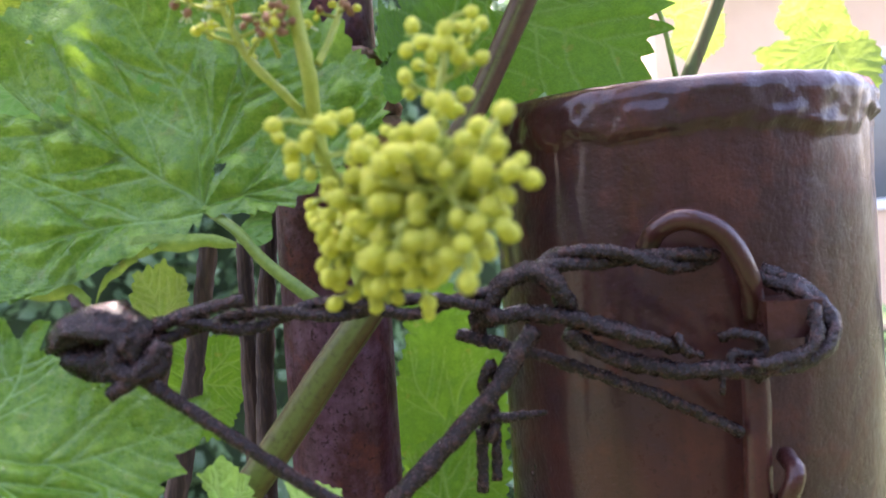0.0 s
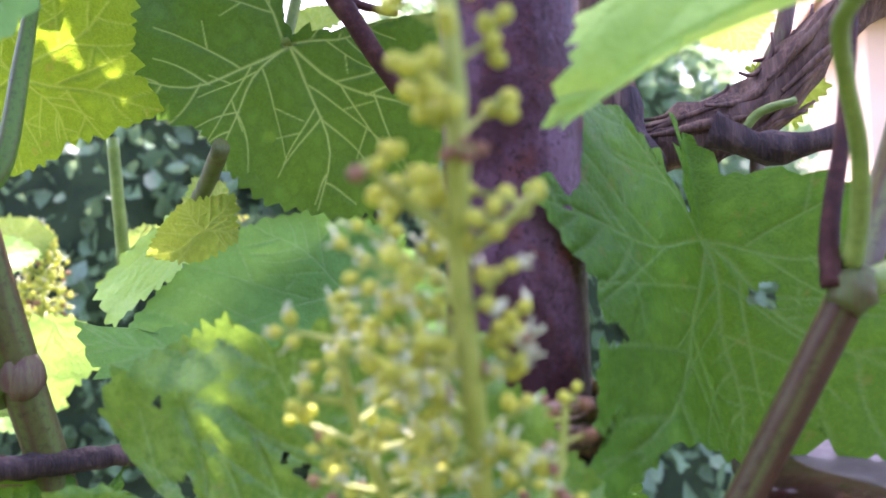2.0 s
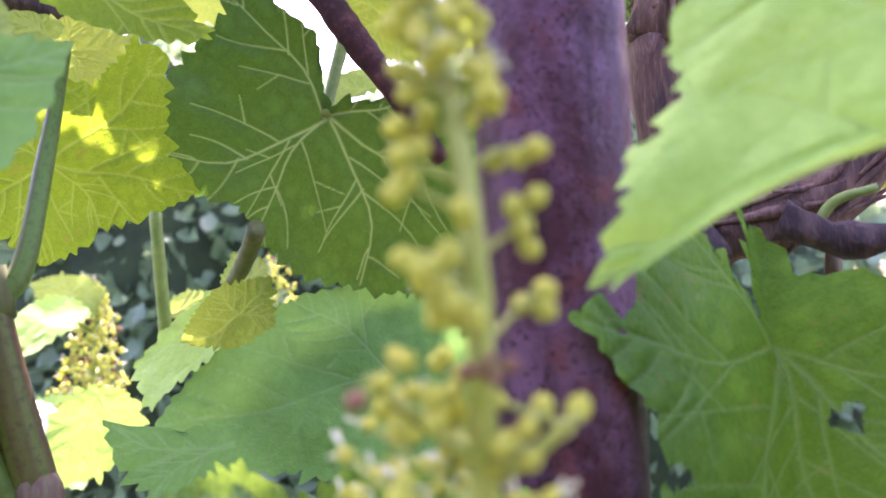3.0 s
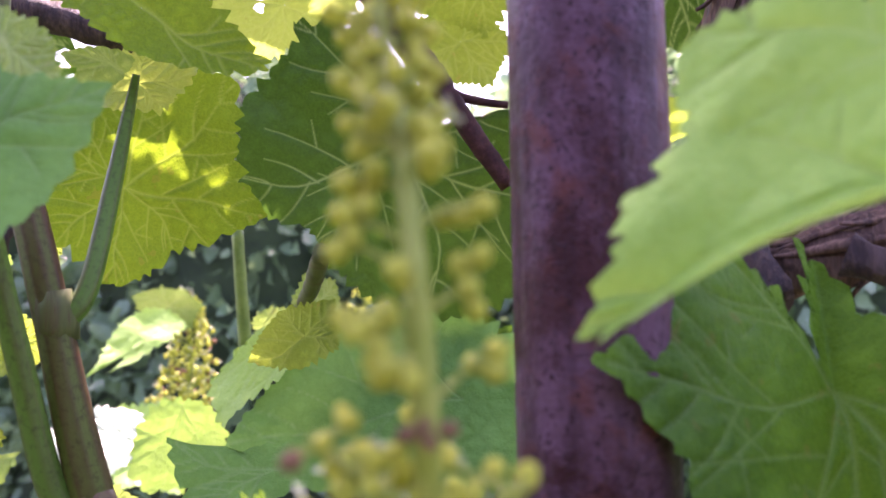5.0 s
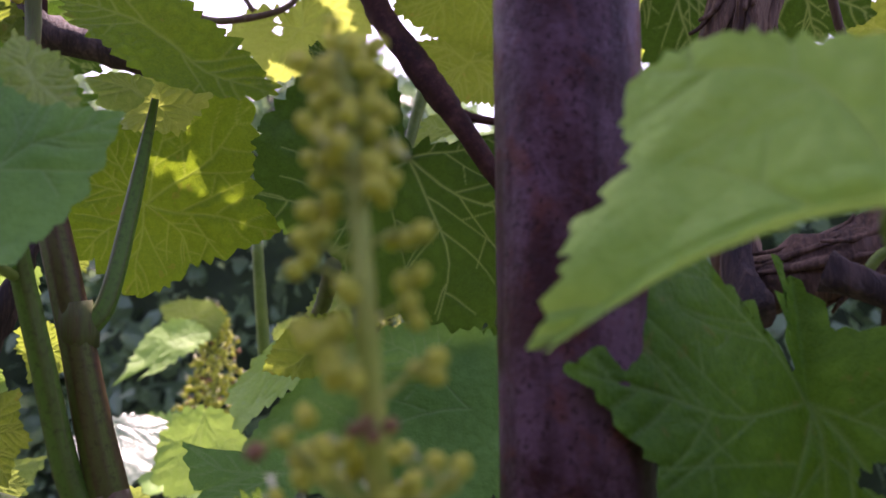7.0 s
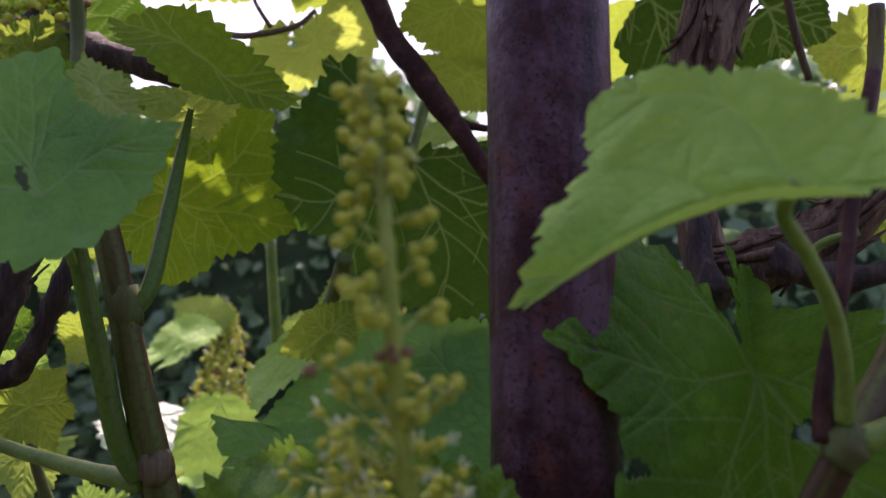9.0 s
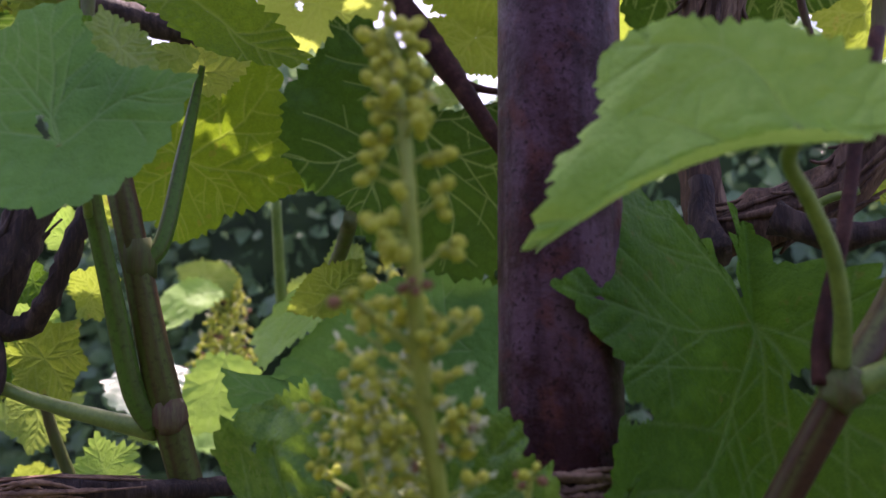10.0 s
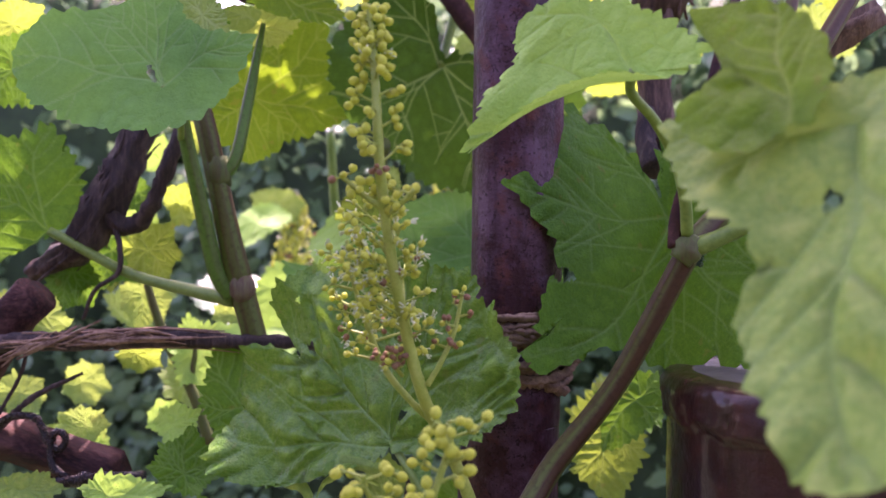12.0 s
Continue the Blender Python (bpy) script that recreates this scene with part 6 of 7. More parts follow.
leaf(shoot4, LEAF_LIT, (-0.3867, 0.3114, 1.4357), (0.817, -0.528, -0.231), (0.162, 0.594, -0.788), [(-132.7, 0.0179), (-90.5, 0.0234), (-50.3, 0.0234), (0.0, 0.024), (55.6, 0.0203), (98.5, 0.02), (136.4, 0.0187)], sinus=False, seed=132, res=0.5, label="sunlit yellow-green vine leaf", wave=0.13, cup=0.25, fold=0.2, blister=0.003, notch=0.22, vein_r=0.0004)
leaf(shoot4, LEAF_LIT, (-0.3373, 0.3053, 1.4139), (0.817, -0.574, 0.056), (-0.127, -0.275, -0.953), [(-145.0, 0.0149), (-96.2, 0.0156), (-44.6, 0.0174), (0.0, 0.0239), (43.8, 0.0188), (95.8, 0.0156), (144.5, 0.0143)], sinus=False, seed=133, res=0.5, label="sunlit yellow-green vine leaf", wave=0.13, cup=0.25, fold=0.2, blister=0.003, notch=0.22, vein_r=0.0004)
leaf(shoot4, LEAF_YOUNG, (-0.3924, 0.3197, 1.255), (0.795, -0.522, 0.307), (0.596, 0.583, -0.552), [(-125.6, 0.0097), (-64.5, 0.0139), (-33.1, 0.0235), (0.0, 0.0216), (67.9, 0.0114), (123.1, 0.0176), (152.1, 0.0176)], sinus=False, seed=134, res=0.5, label="sunlit yellow-green vine leaf", wave=0.13, cup=0.25, fold=0.2, blister=0.003, notch=0.22, vein_r=0.0004)
leaf(shoot4, LEAF_PALE, (-0.1931, 0.2733, 1.2034), (0.724, -0.662, 0.191), (0.548, 0.721, 0.425), [(-141.8, 0.0101), (-101.2, 0.0108), (-51.4, 0.0118), (0.0, 0.015), (45.8, 0.0124), (89.0, 0.0114), (136.8, 0.0095)], sinus=False, seed=135, res=0.5, label="sunlit yellow-green vine leaf", wave=0.13, cup=0.25, fold=0.2, blister=0.003, notch=0.22, vein_r=0.0004)
leaf(shoot4, LEAF_PALE, (-0.1779, 0.2243, 1.1826), (0.685, -0.55, 0.479), (0.63, 0.777, -0.009), [(-158.4, 0.0129), (-116.4, 0.0113), (-37.3, 0.0126), (0.0, 0.0252), (26.4, 0.0169), (80.0, 0.0085), (150.6, 0.0119)], sinus=False, seed=136, res=0.5, label="green vine leaf low in the row", wave=0.13, cup=0.25, fold=0.2, blister=0.003, notch=0.22, vein_r=0.0004)
leaf(shoot4, LEAF_MOTTLED, (-0.24, 0.2231, 1.1765), (0.736, -0.49, 0.467), (0.597, 0.796, -0.106), [(-157.2, 0.0115), (-105.7, 0.008), (-33.7, 0.0136), (0.0, 0.0209), (29.5, 0.0141), (92.7, 0.0084), (153.9, 0.0095)], sinus=False, seed=137, res=0.5, label="sunlit yellow-green vine leaf", wave=0.13, cup=0.25, fold=0.2, blister=0.003, notch=0.22, vein_r=0.0004)
leaf(shoot4, LEAF_MID, (-0.1653, 0.2547, 1.1874), (0.645, -0.606, 0.465), (-0.207, 0.448, 0.87), [(-136.1, 0.012), (-92.0, 0.0163), (-48.7, 0.0176), (0.0, 0.0217), (51.9, 0.0177), (97.5, 0.0151), (138.6, 0.0141)], sinus=False, seed=138, res=0.5, label="green vine leaf low in the row", wave=0.13, cup=0.25, fold=0.2, blister=0.003, notch=0.22, vein_r=0.0004)
leaf(shoot4, LEAF_MID, (-0.3045, 0.3013, 1.2788), (0.802, -0.597, 0.019), (0.017, -0.008, -1.0), [(-139.3, 0.0123), (-95.0, 0.0143), (-49.1, 0.0156), (0.0, 0.017), (49.6, 0.0152), (95.3, 0.0155), (139.5, 0.0136)], sinus=False, seed=139, res=0.5, label="green vine leaf low in the row", wave=0.13, cup=0.25, fold=0.2, blister=0.003, notch=0.22, vein_r=0.0004)
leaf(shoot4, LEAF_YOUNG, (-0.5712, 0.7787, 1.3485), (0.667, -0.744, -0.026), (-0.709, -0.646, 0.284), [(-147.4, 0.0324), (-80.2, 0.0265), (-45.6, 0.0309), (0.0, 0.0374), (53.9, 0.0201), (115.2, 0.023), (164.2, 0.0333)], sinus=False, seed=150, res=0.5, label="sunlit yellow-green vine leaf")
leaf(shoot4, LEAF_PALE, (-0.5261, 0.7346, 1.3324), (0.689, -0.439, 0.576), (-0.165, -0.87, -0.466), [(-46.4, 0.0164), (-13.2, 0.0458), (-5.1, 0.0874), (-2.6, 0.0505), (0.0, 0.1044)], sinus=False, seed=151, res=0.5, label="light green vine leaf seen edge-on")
leaf(shoot4, LEAF_SKY_SHEEN, (-0.4609, 0.5727, 1.2639), (0.467, -0.459, 0.755), (-0.397, -0.872, -0.285), [(-170.6, 0.0243), (-142.5, 0.0447), (-101.0, 0.0576), (-72.1, 0.0641), (-29.7, 0.0429), (0.0, 0.0325)], sinus=False, seed=152, res=0.5, label="glossy vine leaf with sky sheen put into its pale colour")
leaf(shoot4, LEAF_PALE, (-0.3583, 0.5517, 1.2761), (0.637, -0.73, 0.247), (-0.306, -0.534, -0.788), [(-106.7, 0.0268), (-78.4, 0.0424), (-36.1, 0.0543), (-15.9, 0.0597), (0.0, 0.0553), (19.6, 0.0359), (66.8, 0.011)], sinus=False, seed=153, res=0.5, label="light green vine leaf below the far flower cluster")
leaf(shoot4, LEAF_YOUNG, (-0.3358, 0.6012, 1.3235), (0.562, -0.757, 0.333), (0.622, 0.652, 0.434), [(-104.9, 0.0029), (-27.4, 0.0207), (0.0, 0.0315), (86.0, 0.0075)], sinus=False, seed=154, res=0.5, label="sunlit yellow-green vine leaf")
leaf(shoot4, LEAF_SHADED, (-0.1325, 0.5202, 1.2894), (0.368, -0.926, 0.08), (-0.748, -0.346, -0.566), [(-175.0, 0.0344), (-93.2, 0.0366), (-32.0, 0.0463), (0.0, 0.079), (19.0, 0.0921), (35.5, 0.101), (67.3, 0.0559), (126.0, 0.0412)], sinus=False, seed=155, res=0.8, label="dark green vine leaf behind the pipe")
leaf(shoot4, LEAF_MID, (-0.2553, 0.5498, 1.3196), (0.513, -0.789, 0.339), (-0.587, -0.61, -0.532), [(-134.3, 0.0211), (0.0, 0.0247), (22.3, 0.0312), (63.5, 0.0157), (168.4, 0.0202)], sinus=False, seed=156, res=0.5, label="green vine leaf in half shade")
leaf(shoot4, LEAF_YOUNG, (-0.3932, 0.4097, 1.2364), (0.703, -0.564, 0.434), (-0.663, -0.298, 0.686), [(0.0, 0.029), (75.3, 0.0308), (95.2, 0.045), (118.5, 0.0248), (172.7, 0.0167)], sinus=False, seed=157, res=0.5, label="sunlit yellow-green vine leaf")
leaf(shoot5, LEAF_SUN_TINT, (-0.2309, 0.4842, 1.4998), (0.393, -0.621, -0.679), (-0.907, -0.138, -0.398), [(-177.3, 0.0524), (-151.2, 0.0403), (-126.8, 0.0346), (-110.8, 0.024), (-64.6, 0.0259), (-43.5, 0.0325), (-27.8, 0.038), (-4.7, 0.0365), (15.8, 0.037), (24.4, 0.0441), (54.0, 0.0298), (70.0, 0.018), (86.5, 0.0115), (134.6, 0.02), (148.1, 0.0422), (160.9, 0.052)], holes=[(0.006, 0.012, 0.002), (0.011, 0.009, 0.0015)], notch=0.05, sinus=False, seed=170, res=0.8, blister=0.004, label="backlit bright yellow-green vine leaf in the canopy", wave=0.05)
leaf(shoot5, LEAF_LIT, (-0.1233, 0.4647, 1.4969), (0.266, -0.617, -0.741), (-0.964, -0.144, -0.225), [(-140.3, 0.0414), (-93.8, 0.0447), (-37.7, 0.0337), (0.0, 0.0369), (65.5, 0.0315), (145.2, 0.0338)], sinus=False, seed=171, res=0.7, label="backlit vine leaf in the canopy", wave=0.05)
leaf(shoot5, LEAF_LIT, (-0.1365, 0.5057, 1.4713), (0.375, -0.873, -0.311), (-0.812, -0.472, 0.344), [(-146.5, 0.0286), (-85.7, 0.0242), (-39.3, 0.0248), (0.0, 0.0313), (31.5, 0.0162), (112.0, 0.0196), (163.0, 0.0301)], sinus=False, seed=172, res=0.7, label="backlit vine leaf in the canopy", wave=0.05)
leaf(shoot5, LEAF_SHADED, (-0.0301, 0.5084, 1.4989), (0.155, -0.841, -0.519), (-0.741, 0.249, -0.624), [(-173.7, 0.0315), (-89.3, 0.0444), (-54.7, 0.052), (-29.4, 0.0471), (0.0, 0.0306), (106.6, 0.0328)], sinus=False, seed=173, res=0.7, label="dark shaded vine leaf in the canopy", wave=0.05)
leaf(shoot5, LEAF_SHADED, (0.0292, 0.5157, 1.4843), (0.189, -0.787, -0.587), (-0.857, 0.161, -0.49), [(-113.9, 0.0363), (-72.8, 0.0297), (-32.4, 0.0361), (0.0, 0.0311), (105.8, 0.0346), (179.1, 0.0327)], sinus=False, seed=174, res=0.7, label="dark shaded vine leaf in the canopy", wave=0.05)
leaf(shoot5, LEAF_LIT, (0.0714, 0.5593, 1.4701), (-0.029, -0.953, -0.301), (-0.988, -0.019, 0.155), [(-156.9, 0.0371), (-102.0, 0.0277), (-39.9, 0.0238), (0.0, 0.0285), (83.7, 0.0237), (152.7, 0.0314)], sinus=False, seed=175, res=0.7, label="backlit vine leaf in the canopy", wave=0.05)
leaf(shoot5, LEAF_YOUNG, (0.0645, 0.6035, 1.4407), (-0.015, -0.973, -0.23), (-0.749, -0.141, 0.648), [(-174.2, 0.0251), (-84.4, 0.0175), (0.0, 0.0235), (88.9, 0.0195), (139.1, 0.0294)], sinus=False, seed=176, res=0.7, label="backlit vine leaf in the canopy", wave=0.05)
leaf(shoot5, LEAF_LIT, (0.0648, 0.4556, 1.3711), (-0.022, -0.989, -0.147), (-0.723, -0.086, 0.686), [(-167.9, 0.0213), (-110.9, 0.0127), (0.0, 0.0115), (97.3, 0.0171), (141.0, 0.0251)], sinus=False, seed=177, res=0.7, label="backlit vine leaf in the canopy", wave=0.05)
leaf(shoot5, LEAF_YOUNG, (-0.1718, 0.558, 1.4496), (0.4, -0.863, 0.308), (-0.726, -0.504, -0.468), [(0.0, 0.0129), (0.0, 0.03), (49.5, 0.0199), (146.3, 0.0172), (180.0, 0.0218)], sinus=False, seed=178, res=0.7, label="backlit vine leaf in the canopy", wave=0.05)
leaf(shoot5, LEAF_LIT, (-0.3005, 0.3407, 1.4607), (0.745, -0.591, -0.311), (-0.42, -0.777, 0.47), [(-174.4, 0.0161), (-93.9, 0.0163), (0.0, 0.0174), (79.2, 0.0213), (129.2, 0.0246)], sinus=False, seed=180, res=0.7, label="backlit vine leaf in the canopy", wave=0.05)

leaf(shoot5, LEAF_SHADED, (-0.3250, 0.3650, 1.4840), (0.748, -0.579, -0.325), (0.257, -0.199, 0.946), [(-171.0, 0.030), (-136.6, 0.038), (-95.0, 0.034), (-51.4, 0.036), (-2.3, 0.032), (40.4, 0.041), (57.1, 0.055), (78.0, 0.060), (95.2, 0.054), (116.1, 0.050), (147.1, 0.034)], notch=0.10, sinus=False, seed=181, res=0.7, wave=0.06, label="dark shaded vine leaf in the canopy")
part("hanging_stem", tube([(-0.2966, 0.3639, 1.5171), (-0.3020, 0.3690, 1.4830), (-0.3079, 0.3758, 1.4507)], [0.0042, 0.0040, 0.0036], 10, 6, 0.04, 91), STEM_PURPLE, shoot5)
cluster(shoot5, [(-0.2985, 0.3480, 1.5050), (-0.3060, 0.3500, 1.4880), (-0.3120, 0.3530, 1.4700)], [0.0014, 0.0012, 0.0008], whorl(1, 0.05, 1.0, 0.075, lambda k: 0.017 - 0.008 * k, lambda k: 6, 71, -0.2), 0.0021, 72, label="shaded olive flower cluster in the canopy", dry=0.25)
part("side_stem", tube([(-0.1697, 0.4219, 1.3573), (-0.1930, 0.4500, 1.3440), (-0.2203, 0.4820, 1.3344)], [0.0042, 0.0040, 0.0036], 10, 6, 0.05, 92), CANE_GREEN, shoot3)
leaf(shoot3, LEAF_YOUNG, (-0.2047, 0.4750, 1.3373), (0.42, -0.86, 0.28), (-0.5, 0.05, 0.86), [(-140.0, 0.012), (-60.0, 0.014), (0.0, 0.018), (60.0, 0.014), (140.0, 0.012)], sinus=False, seed=182, res=0.5, wave=0.10, label="small yellow-green leaf on a brown stem")
part("side_stem", tube([(0.1256, 0.416, 1.2374), (0.1358, 0.4176, 1.2612), (0.1485, 0.4197, 1.2873), (0.1637, 0.4221, 1.3205)], [0.0040, 0.0036, 0.0032], 10, 6, 0.03, 80), CANE_GREEN, shoot4)
part("side_stem", tube([(0.1343, 0.4276, 1.2643), (0.1278, 0.4269, 1.2966), (0.1152, 0.4254, 1.3267), (0.1072, 0.4244, 1.3467)], [0.0014, 0.0012, 0.0010], 8, 6, 0.03, 81), PETIOLE, shoot4)
part("side_stem", tube([(0.1357, 0.4176, 1.2588), (0.1453, 0.419, 1.2597), (0.1597, 0.4211, 1.2629)], [0.0018, 0.0016, 0.0014], 8, 6, 0.03, 82), PETIOLE, shoot4)
# the trellis roof above: broad leaves, added mostly out of view to shade the shoots
rng = random.Random(7)
OPEN = [Vector(p) for p in ((-0.1865, 0.3542, 1.4018), (-0.2143, 0.3423, 1.396), (-0.2151, 0.4872, 1.5062), (-0.1648, 0.3209, 1.4254), (-0.1365, 0.5057, 1.4713), (-0.292, 0.2738, 1.3328))]
for k in range(30):
    if k < 24:
        x, y, z = -0.32 + 0.42 * ((k % 11) + rng.uniform(0.1, 0.9)) / 11, 0.45 + 0.30 * ((k // 11) + rng.uniform(0.1, 0.9)) / 4, rng.uniform(1.68, 1.86)
    else:
        x, y, z = rng.uniform(-0.75, 0.45), rng.uniform(0.55, 1.1), rng.uniform(1.70, 1.95)
    if any((Vector((x, y, z)) - p - sun_dir * (Vector((x, y, z)) - p).dot(sun_dir)).length < 0.095 for p in OPEN):
        continue
    a = rng.uniform(0, 360)
    r = rng.uniform(0.065, 0.095)
    lobe = [(0.0, r), (50.0, 0.9 * r), (100.0, 0.78 * r), (145.0, 0.62 * r), (-145.0, 0.62 * r), (-100.0, 0.78 * r), (-50.0, 0.9 * r)]
    n = Vector((rng.uniform(-0.5, 0.5), rng.uniform(-0.7, 0.3), 1)).normalized()
    leaf(shoot5, LEAF_LIT if k % 3 else LEAF_YOUNG, (x, y, z), tuple(n), (math.cos(a), math.sin(a), 0.1), lobe, wave=0.05, seed=300 + k, res=0.4, label="overhead vine leaf added to shade the shoots below")
leaf(shoot6, LEAF_BLISTER, (-0.1087, 0.2152, 1.1528), (0.468, -0.724, 0.506), (0.849, 0.527, -0.031), [(-157.3, 0.0328), (-103.0, 0.0422), (-60.4, 0.0375), (-20.2, 0.0413), (0.0, 0.0636), (22.3, 0.0498), (52.0, 0.0398), (101.2, 0.0338)], sinus=False, seed=200, res=1.0, label="broad light green vine leaf low at the front", vein_r=0.0003, blister=0.0055, wave=0.07, fold=0.1)
leaf(shoot6, LEAF_MID, (-0.1717, 0.3011, 1.2099), (0.569, -0.747, 0.343), (-0.521, -0.005, 0.854), [(-127.5, 0.0237), (-58.5, 0.0234), (0.0, 0.0381), (33.2, 0.0375), (64.1, 0.0243), (66.0, 0.0416), (85.5, 0.0124), (177.4, 0.0171)], sinus=False, seed=201, res=1.0, label="plain green vine leaf beside the blistered one", wave=0.05, fold=0.1)
leaf(shoot6, LEAF_YOUNG, (-0.0869, 0.3015, 1.1759), (0.334, -0.938, 0.095), (-0.381, -0.042, 0.924), [(-41.4, 0.0112), (0.0, 0.0191), (29.0, 0.0211), (56.5, 0.0173), (89.9, 0.0107), (163.6, 0.0042)], sinus=False, seed=202, res=0.5, label="small pleated yellow-green leaf", wave=0.05, fold=0.1)
leaf(shoot6, LEAF_MID, (-0.1104, 0.4194, 1.1302), (0.293, -0.941, 0.172), (-0.947, -0.31, -0.08), [(-161.0, 0.0222), (-101.7, 0.0301), (-49.8, 0.0309), (0.0, 0.0268), (63.9, 0.028), (133.0, 0.0297)], sinus=False, seed=203, res=0.5, label="green vine leaf behind the old canes", wave=0.05, fold=0.1)
leaf(shoot6, LEAF_PALE, (-0.051, 0.24, 1.1271), (0.256, -0.776, 0.577), (-0.652, 0.302, 0.695), [(-142.9, 0.0095), (0.0, 0.0131), (31.2, 0.0155), (76.4, 0.01), (131.5, 0.0094)], sinus=False, seed=204, res=0.5, label="light green leaf at the foot of the pipe", wave=0.05, fold=0.1)
leaf(shoot6, LEAF_PALE, (-0.0269, 0.2353, 1.1264), (0.164, -0.603, 0.78), (-0.626, 0.548, 0.555), [(-141.1, 0.0095), (0.0, 0.0127), (49.2, 0.0094), (92.7, 0.0112), (148.1, 0.0126)], sinus=False, seed=205, res=0.5, label="light green leaf at the foot of the pipe", wave=0.05, fold=0.1)
leaf(shoot6, LEAF_MID, (0.0101, 0.4793, 1.084), (0.018, -0.968, 0.249), (-0.395, 0.221, 0.892), [(-138.6, 0.0507), (-74.1, 0.0326), (0.0, 0.0576), (24.4, 0.0712), (54.2, 0.0576), (117.0, 0.0321), (176.8, 0.0498)], sinus=False, seed=206, res=0.5, label="sunlit vine leaf between the posts", wave=0.05, fold=0.1)
leaf(shoot6, LEAF_MID, (-0.0023, 0.5506, 1.1185), (0.038, -0.987, 0.158), (-0.548, 0.111, 0.829), [(-131.6, 0.0369), (0.0, 0.0368), (45.2, 0.0522), (93.6, 0.0399), (157.9, 0.0427)], sinus=False, seed=207, res=0.5, label="sunlit vine leaf between the posts", wave=0.05, fold=0.1)
leaf(shoot6, LEAF_MID, (0.0085, 0.4183, 1.0601), (0.034, -0.878, 0.477), (-0.59, 0.368, 0.719), [(-94.5, 0.0231), (0.0, 0.0362), (39.6, 0.0486), (85.5, 0.0403), (155.3, 0.0307)], sinus=False, seed=208, res=0.5, label="green vine leaf between the posts", wave=0.05, fold=0.1)
leaf(shoot6, LEAF_YOUNG, (0.2615, 0.5316, 1.2946), (-0.41, -0.912, 0.026), (-0.847, 0.37, -0.381), [(-126.1, 0.03), (-100.2, 0.0403), (-39.4, 0.0295), (0.0, 0.045), (22.5, 0.0492), (34.7, 0.0261), (135.8, 0.0088)], sinus=False, seed=209, res=0.5, label="bright yellow-green leaf beyond the thick post", wave=0.05, fold=0.1)
leaf(shoot6, LEAF_YOUNG, (0.2549, 0.5627, 1.3214), (-0.382, -0.905, -0.187), (-0.873, 0.42, -0.248), [(-132.7, 0.0346), (-103.3, 0.0265), (0.0, 0.018), (66.6, 0.0156), (134.0, 0.0223)], sinus=False, seed=210, res=0.5, label="bright yellow-green leaf beyond the thick post", wave=0.05, fold=0.1)
leaf(shoot6, LEAF_YOUNG, (0.2032, 0.612, 1.3209), (-0.285, -0.942, -0.178), (-0.879, 0.331, -0.342), [(-126.3, 0.0177), (-57.0, 0.0237), (0.0, 0.0255), (71.0, 0.0227), (140.6, 0.025)], sinus=False, seed=211, res=0.5, label="bright yellow-green leaf beyond the thick post", wave=0.05, fold=0.1)
leaf(shoot6, LEAF_YOUNG, (0.1733, 0.565, 1.3246), (-0.279, -0.949, -0.143), (-0.888, 0.198, 0.416), [(-130.2, 0.0106), (0.0, 0.0202), (38.5, 0.0195), (111.3, 0.0171), (151.9, 0.021)], sinus=False, seed=212, res=0.5, label="bright yellow-green leaf beyond the thick post", wave=0.05, fold=0.1)
leaf(shoot6, LEAF_YOUNG, (0.1844, 0.5659, 1.2473), (-0.248, -0.829, 0.501), (-0.956, 0.125, -0.266), [(-145.4, 0.0302), (-70.5, 0.0153), (0.0, 0.0226), (60.5, 0.0122), (174.8, 0.0223)], sinus=False, seed=213, res=0.5, label="bright yellow-green leaf beyond the thick post", wave=0.05, fold=0.1)
leaf(shoot6, LEAF_MID, (-0.1305, 0.3018, 1.198), (0.42, -0.747, 0.515), (-0.906, -0.374, 0.196), [(-151.3, 0.0158), (-81.9, 0.0128), (-37.0, 0.0179), (0.0, 0.0178), (82.2, 0.0058), (177.6, 0.0138)], sinus=False, seed=214, res=0.5, label="rolled rim of a green vine leaf", wave=0.05, fold=0.1)
leaf(shoot6, LEAF_LIT, (-0.1816, 0.4262, 1.3207), (0.417, -0.877, -0.238), (-0.867, -0.304, -0.395), [(-137.7, 0.0159), (-61.2, 0.0137), (0.0, 0.0283), (79.6, 0.0157), (154.1, 0.0219)], sinus=False, seed=215, res=0.5, label="vine leaf lit from behind", wave=0.05, fold=0.1)
# four more leaves added overhead to block the sun
for k, (x, y) in enumerate(((-0.27, 0.40), (-0.22, 0.40), (-0.29, 0.46), (-0.24, 0.44))):
    leaf(shoot5, LEAF_LIT, (x, y, 1.74 + 0.02 * k), (0.1, -0.2, 0.97), (math.cos(k), math.sin(k), 0.1), [(0.0, 0.08), (50.0, 0.072), (100.0, 0.062), (145.0, 0.05), (-145.0, 0.05), (-100.0, 0.062), (-50.0, 0.072)], wave=0.05, seed=380 + k, res=0.4, label="overhead vine leaf added to shade the shoots below")
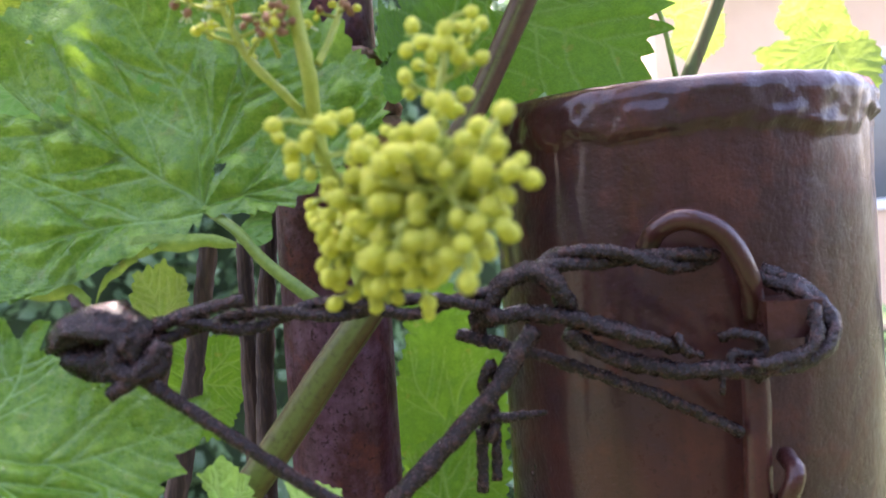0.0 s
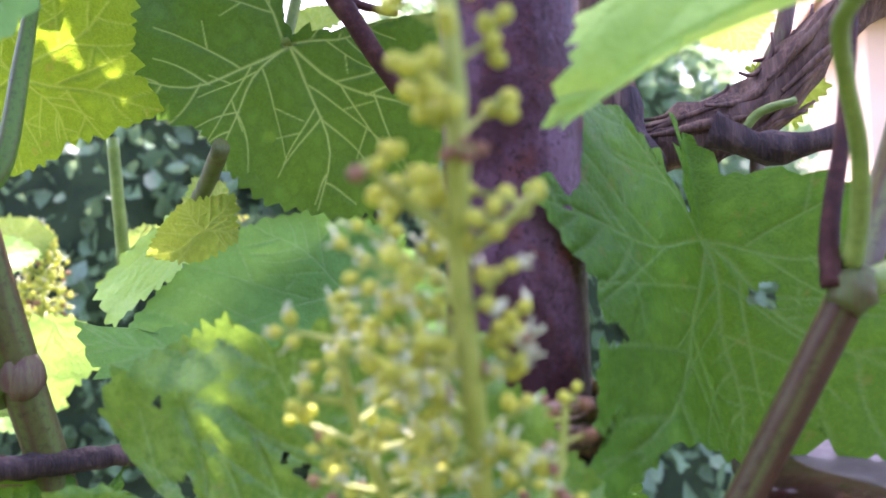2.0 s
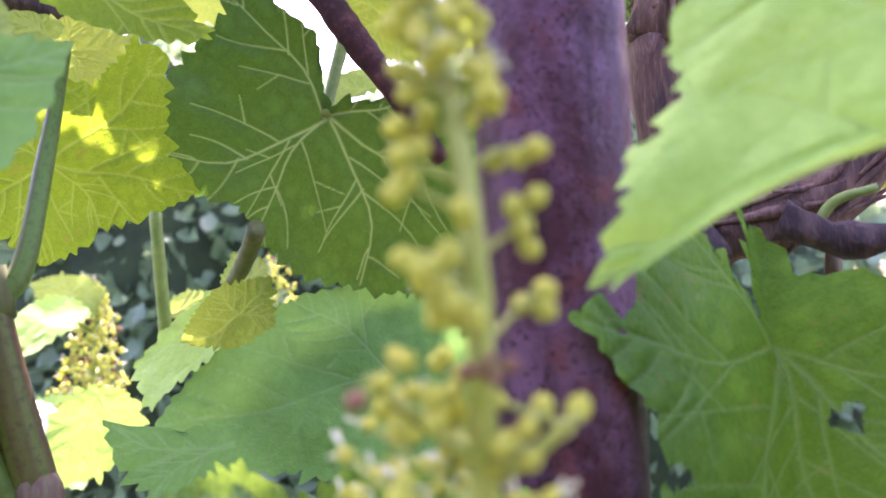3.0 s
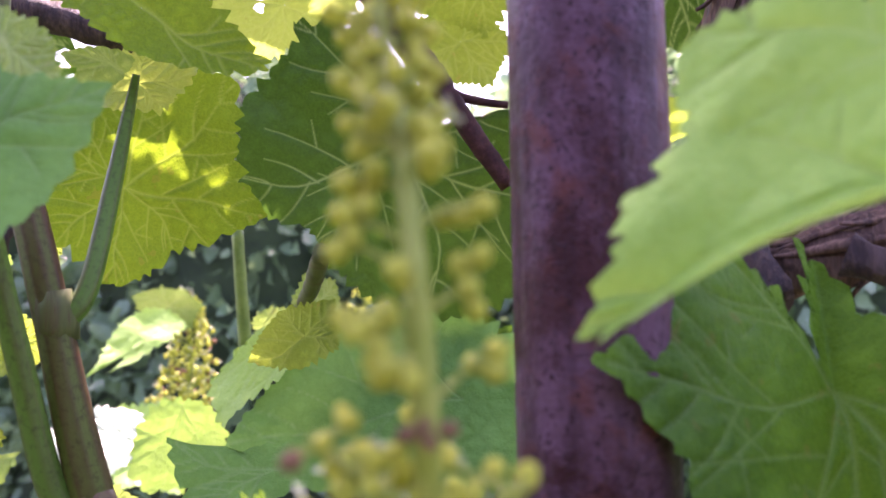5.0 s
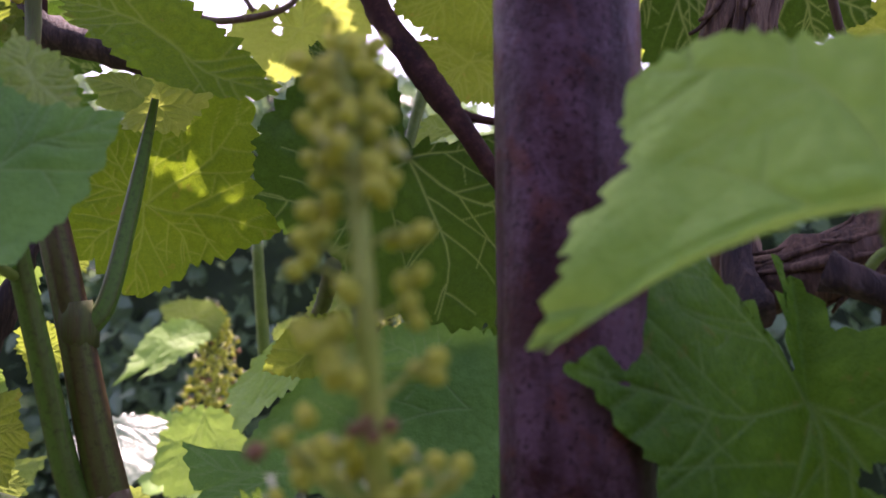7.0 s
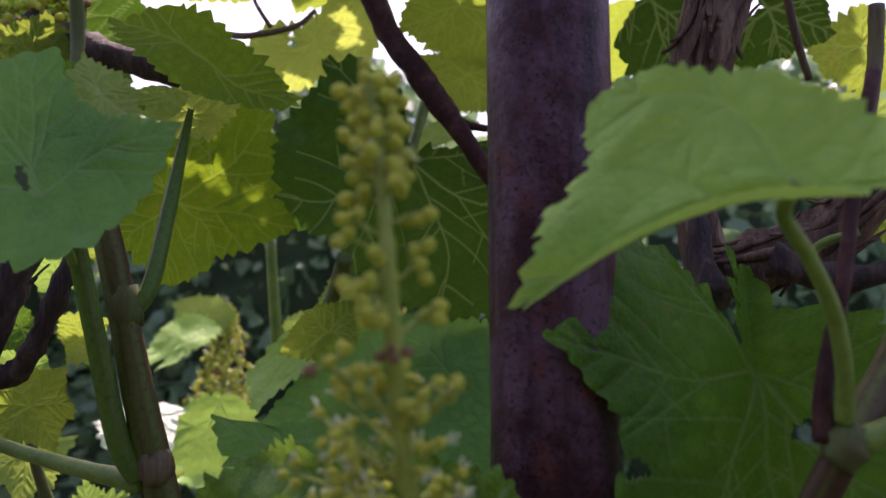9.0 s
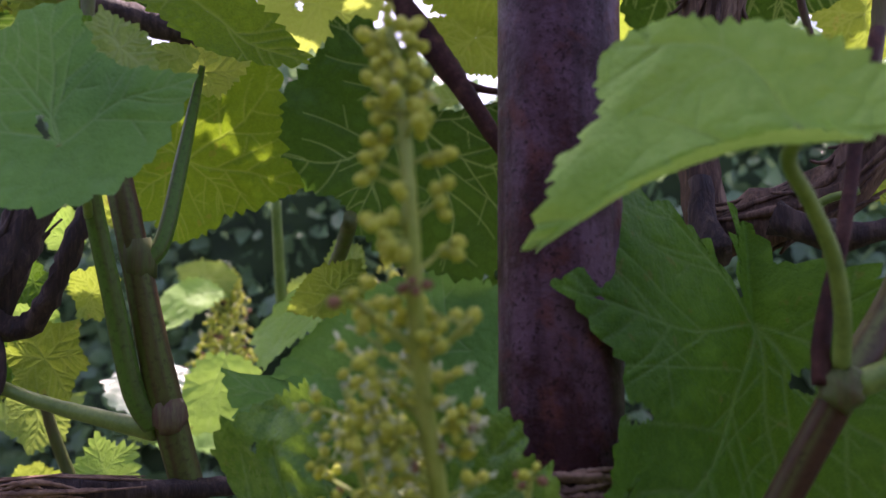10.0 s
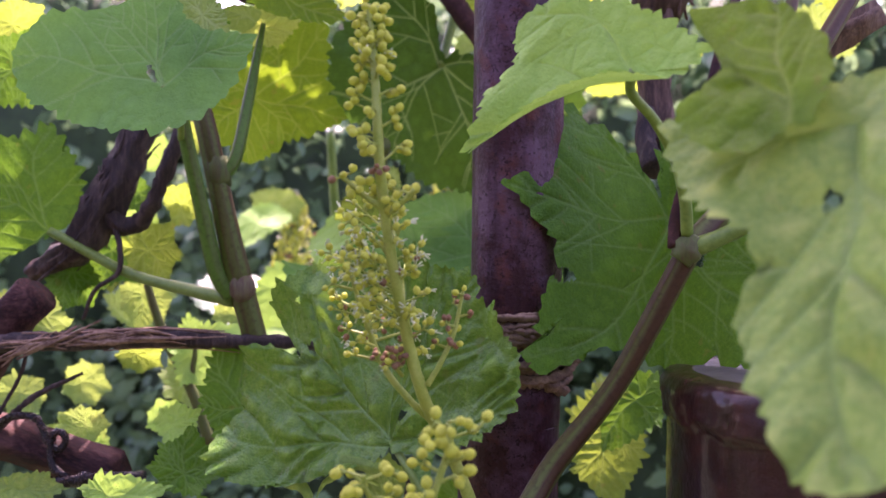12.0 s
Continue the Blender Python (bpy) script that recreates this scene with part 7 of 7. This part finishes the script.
# leaves added higher up, out of view, along the sun's line to shade chosen spots
SHADE = [(0.0, 0.075), (50.0, 0.068), (100.0, 0.06), (145.0, 0.05), (-145.0, 0.05), (-100.0, 0.06), (-50.0, 0.068)]
for k, (spot, up) in enumerate((((-0.2435, 0.343, 1.2593), 0.38), ((-0.0877, 0.2622, 1.2262), 0.55), ((-0.1178, 0.4683, 1.3931), 0.36), ((-0.1308, 0.4683, 1.3482), 0.40), ((0.0198, 0.5232, 1.4763), 0.22), ((-0.0308, 0.5097, 1.4836), 0.24), ((0.0121, 0.169, 1.2041), 0.56), ((0.0101, 0.4793, 1.084), 0.42), ((0.0143, 0.5019, 1.1455), 0.46), ((-0.2253, 0.4816, 1.3019), 0.40), ((-0.1752, 0.4954, 1.3055), 0.44), ((-0.1513, 0.1818, 1.3701), 0.42), ((0.0922, 0.2013, 1.3355), 0.46), ((0.1071, 0.2099, 1.3442), 0.50), ((-0.2128, 0.4831, 1.3243), 0.36))):
    place = Vector(spot) + sun_dir * up
    leaf(shoot5, LEAF_LIT, tuple(place), tuple((sun_dir + Vector((0.1 * math.sin(k * 3), -0.3, 0))).normalized()), (math.cos(k * 2), math.sin(k * 2), 0.1), SHADE, wave=0.06, seed=400 + k, res=0.4, label="overhead vine leaf added to shade the shoots below")
# small added leaves that shade single spots in the same way
for k, (spot, up) in enumerate((((-0.2200, 0.3950, 1.3500), 0.30), ((-0.1960, 0.4130, 1.3620), 0.32), ((-0.2480, 0.3720, 1.3500), 0.31), ((-0.1905, 0.3960, 1.3950), 0.34), ((-0.1990, 0.3870, 1.4170), 0.36), ((-0.1800, 0.4060, 1.3720), 0.33), ((-0.2010, 0.4620, 1.3890), 0.34), ((-0.1890, 0.4650, 1.3960), 0.36))):
    place = Vector(spot) + sun_dir * up
    leaf(shoot5, LEAF_MID, tuple(place), tuple((sun_dir + Vector((0.1, -0.2, 0))).normalized()), (math.cos(k * 2), math.sin(k * 2), 0.1), [(a, 0.36 * r) for a, r in SHADE], wave=0.06, seed=430 + k, res=0.4, label="small overhead vine leaf added to shade one spot below")
leaf(shoot4, LEAF_PALE, (-0.7291, 0.9236, 1.187), (0.555, -0.624, 0.551), (0.544, 0.773, 0.327), [(-162.0, 0.0686), (-103.9, 0.0595), (-55.0, 0.0594), (0.0, 0.0599), (49.1, 0.0864), (88.0, 0.0813), (140.7, 0.0723)], sinus=False, seed=421, res=0.5, label="sunlit pale green vine leaf", wave=0.12, fold=0.2, notch=0.2)
leaf(shoot6, LEAF_LIT, (-0.0337, 0.4578, 1.183), (0.455, -0.81, 0.37), (0.125, -0.354, -0.927), [(-148.4, 0.029), (-59.2, 0.023), (0.0, 0.045), (41.1, 0.0324), (114.8, 0.0278), (172.2, 0.0376)], sinus=False, seed=500, res=0.6, label="sunlit vine leaf between the posts", wave=0.10, fold=0.2, notch=0.2)
leaf(shoot6, LEAF_MID, (-0.0085, 0.4261, 1.21), (0.053, -0.924, 0.379), (-0.45, -0.361, -0.817), [(-175.0, 0.0197), (-84.1, 0.0195), (0.0, 0.0331), (57.3, 0.022), (120.3, 0.0215)], sinus=False, seed=501, res=0.6, label="green vine leaf between the posts", wave=0.10, fold=0.2, notch=0.2)
leaf(shoot4, LEAF_MID, (-0.3381, 0.2818, 1.3956), (0.909, -0.417, -0.007), (0.176, 0.398, -0.9), [(-137.2, 0.0256), (-82.4, 0.0178), (0.0, 0.0248), (48.7, 0.0265), (108.6, 0.0222), (176.2, 0.0212)], sinus=False, seed=502, res=0.6, label="green vine leaf in half shade", wave=0.12, fold=0.2, notch=0.2)
leaf(shoot4, LEAF_LIT, (-0.2683, 0.3221, 1.289), (0.745, -0.645, 0.174), (0.429, 0.263, -0.864), [(-164.6, 0.021), (-111.6, 0.0225), (-51.4, 0.0195), (0.0, 0.0232), (61.6, 0.02), (128.6, 0.019)], sinus=False, seed=503, res=0.6, label="sunlit yellow-green vine leaf", wave=0.14, fold=0.25, notch=0.25)
leaf(shoot4, LEAF_MID, (-0.329, 0.3448, 1.2889), (0.769, -0.616, 0.174), (0.489, 0.39, -0.78), [(-167.2, 0.0164), (-100.1, 0.0205), (0.0, 0.0283), (52.1, 0.0267), (117.1, 0.0206)], sinus=False, seed=504, res=0.6, label="green vine leaf in half shade", wave=0.14, fold=0.25, notch=0.25)
leaf(shoot4, LEAF_YOUNG, (-0.3533, 0.3424, 1.1579), (0.687, -0.52, 0.507), (0.689, 0.687, -0.229), [(-165.1, 0.0358), (-130.7, 0.0247), (-52.3, 0.0175), (0.0, 0.0217), (62.0, 0.0159), (148.8, 0.0211)], sinus=False, seed=505, res=0.6, label="sunlit yellow-green vine leaf", wave=0.14, fold=0.25, notch=0.25)
leaf(shoot4, LEAF_PALE, (-0.2903, 0.3788, 1.2292), (0.678, -0.648, 0.349), (0.473, 0.021, -0.881), [(-175.8, 0.0203), (-104.6, 0.0199), (-38.7, 0.0232), (0.0, 0.0367), (36.2, 0.0311), (111.5, 0.0196)], sinus=False, seed=506, res=0.6, label="light green vine leaf behind the shoot", wave=0.14, fold=0.25, notch=0.25)
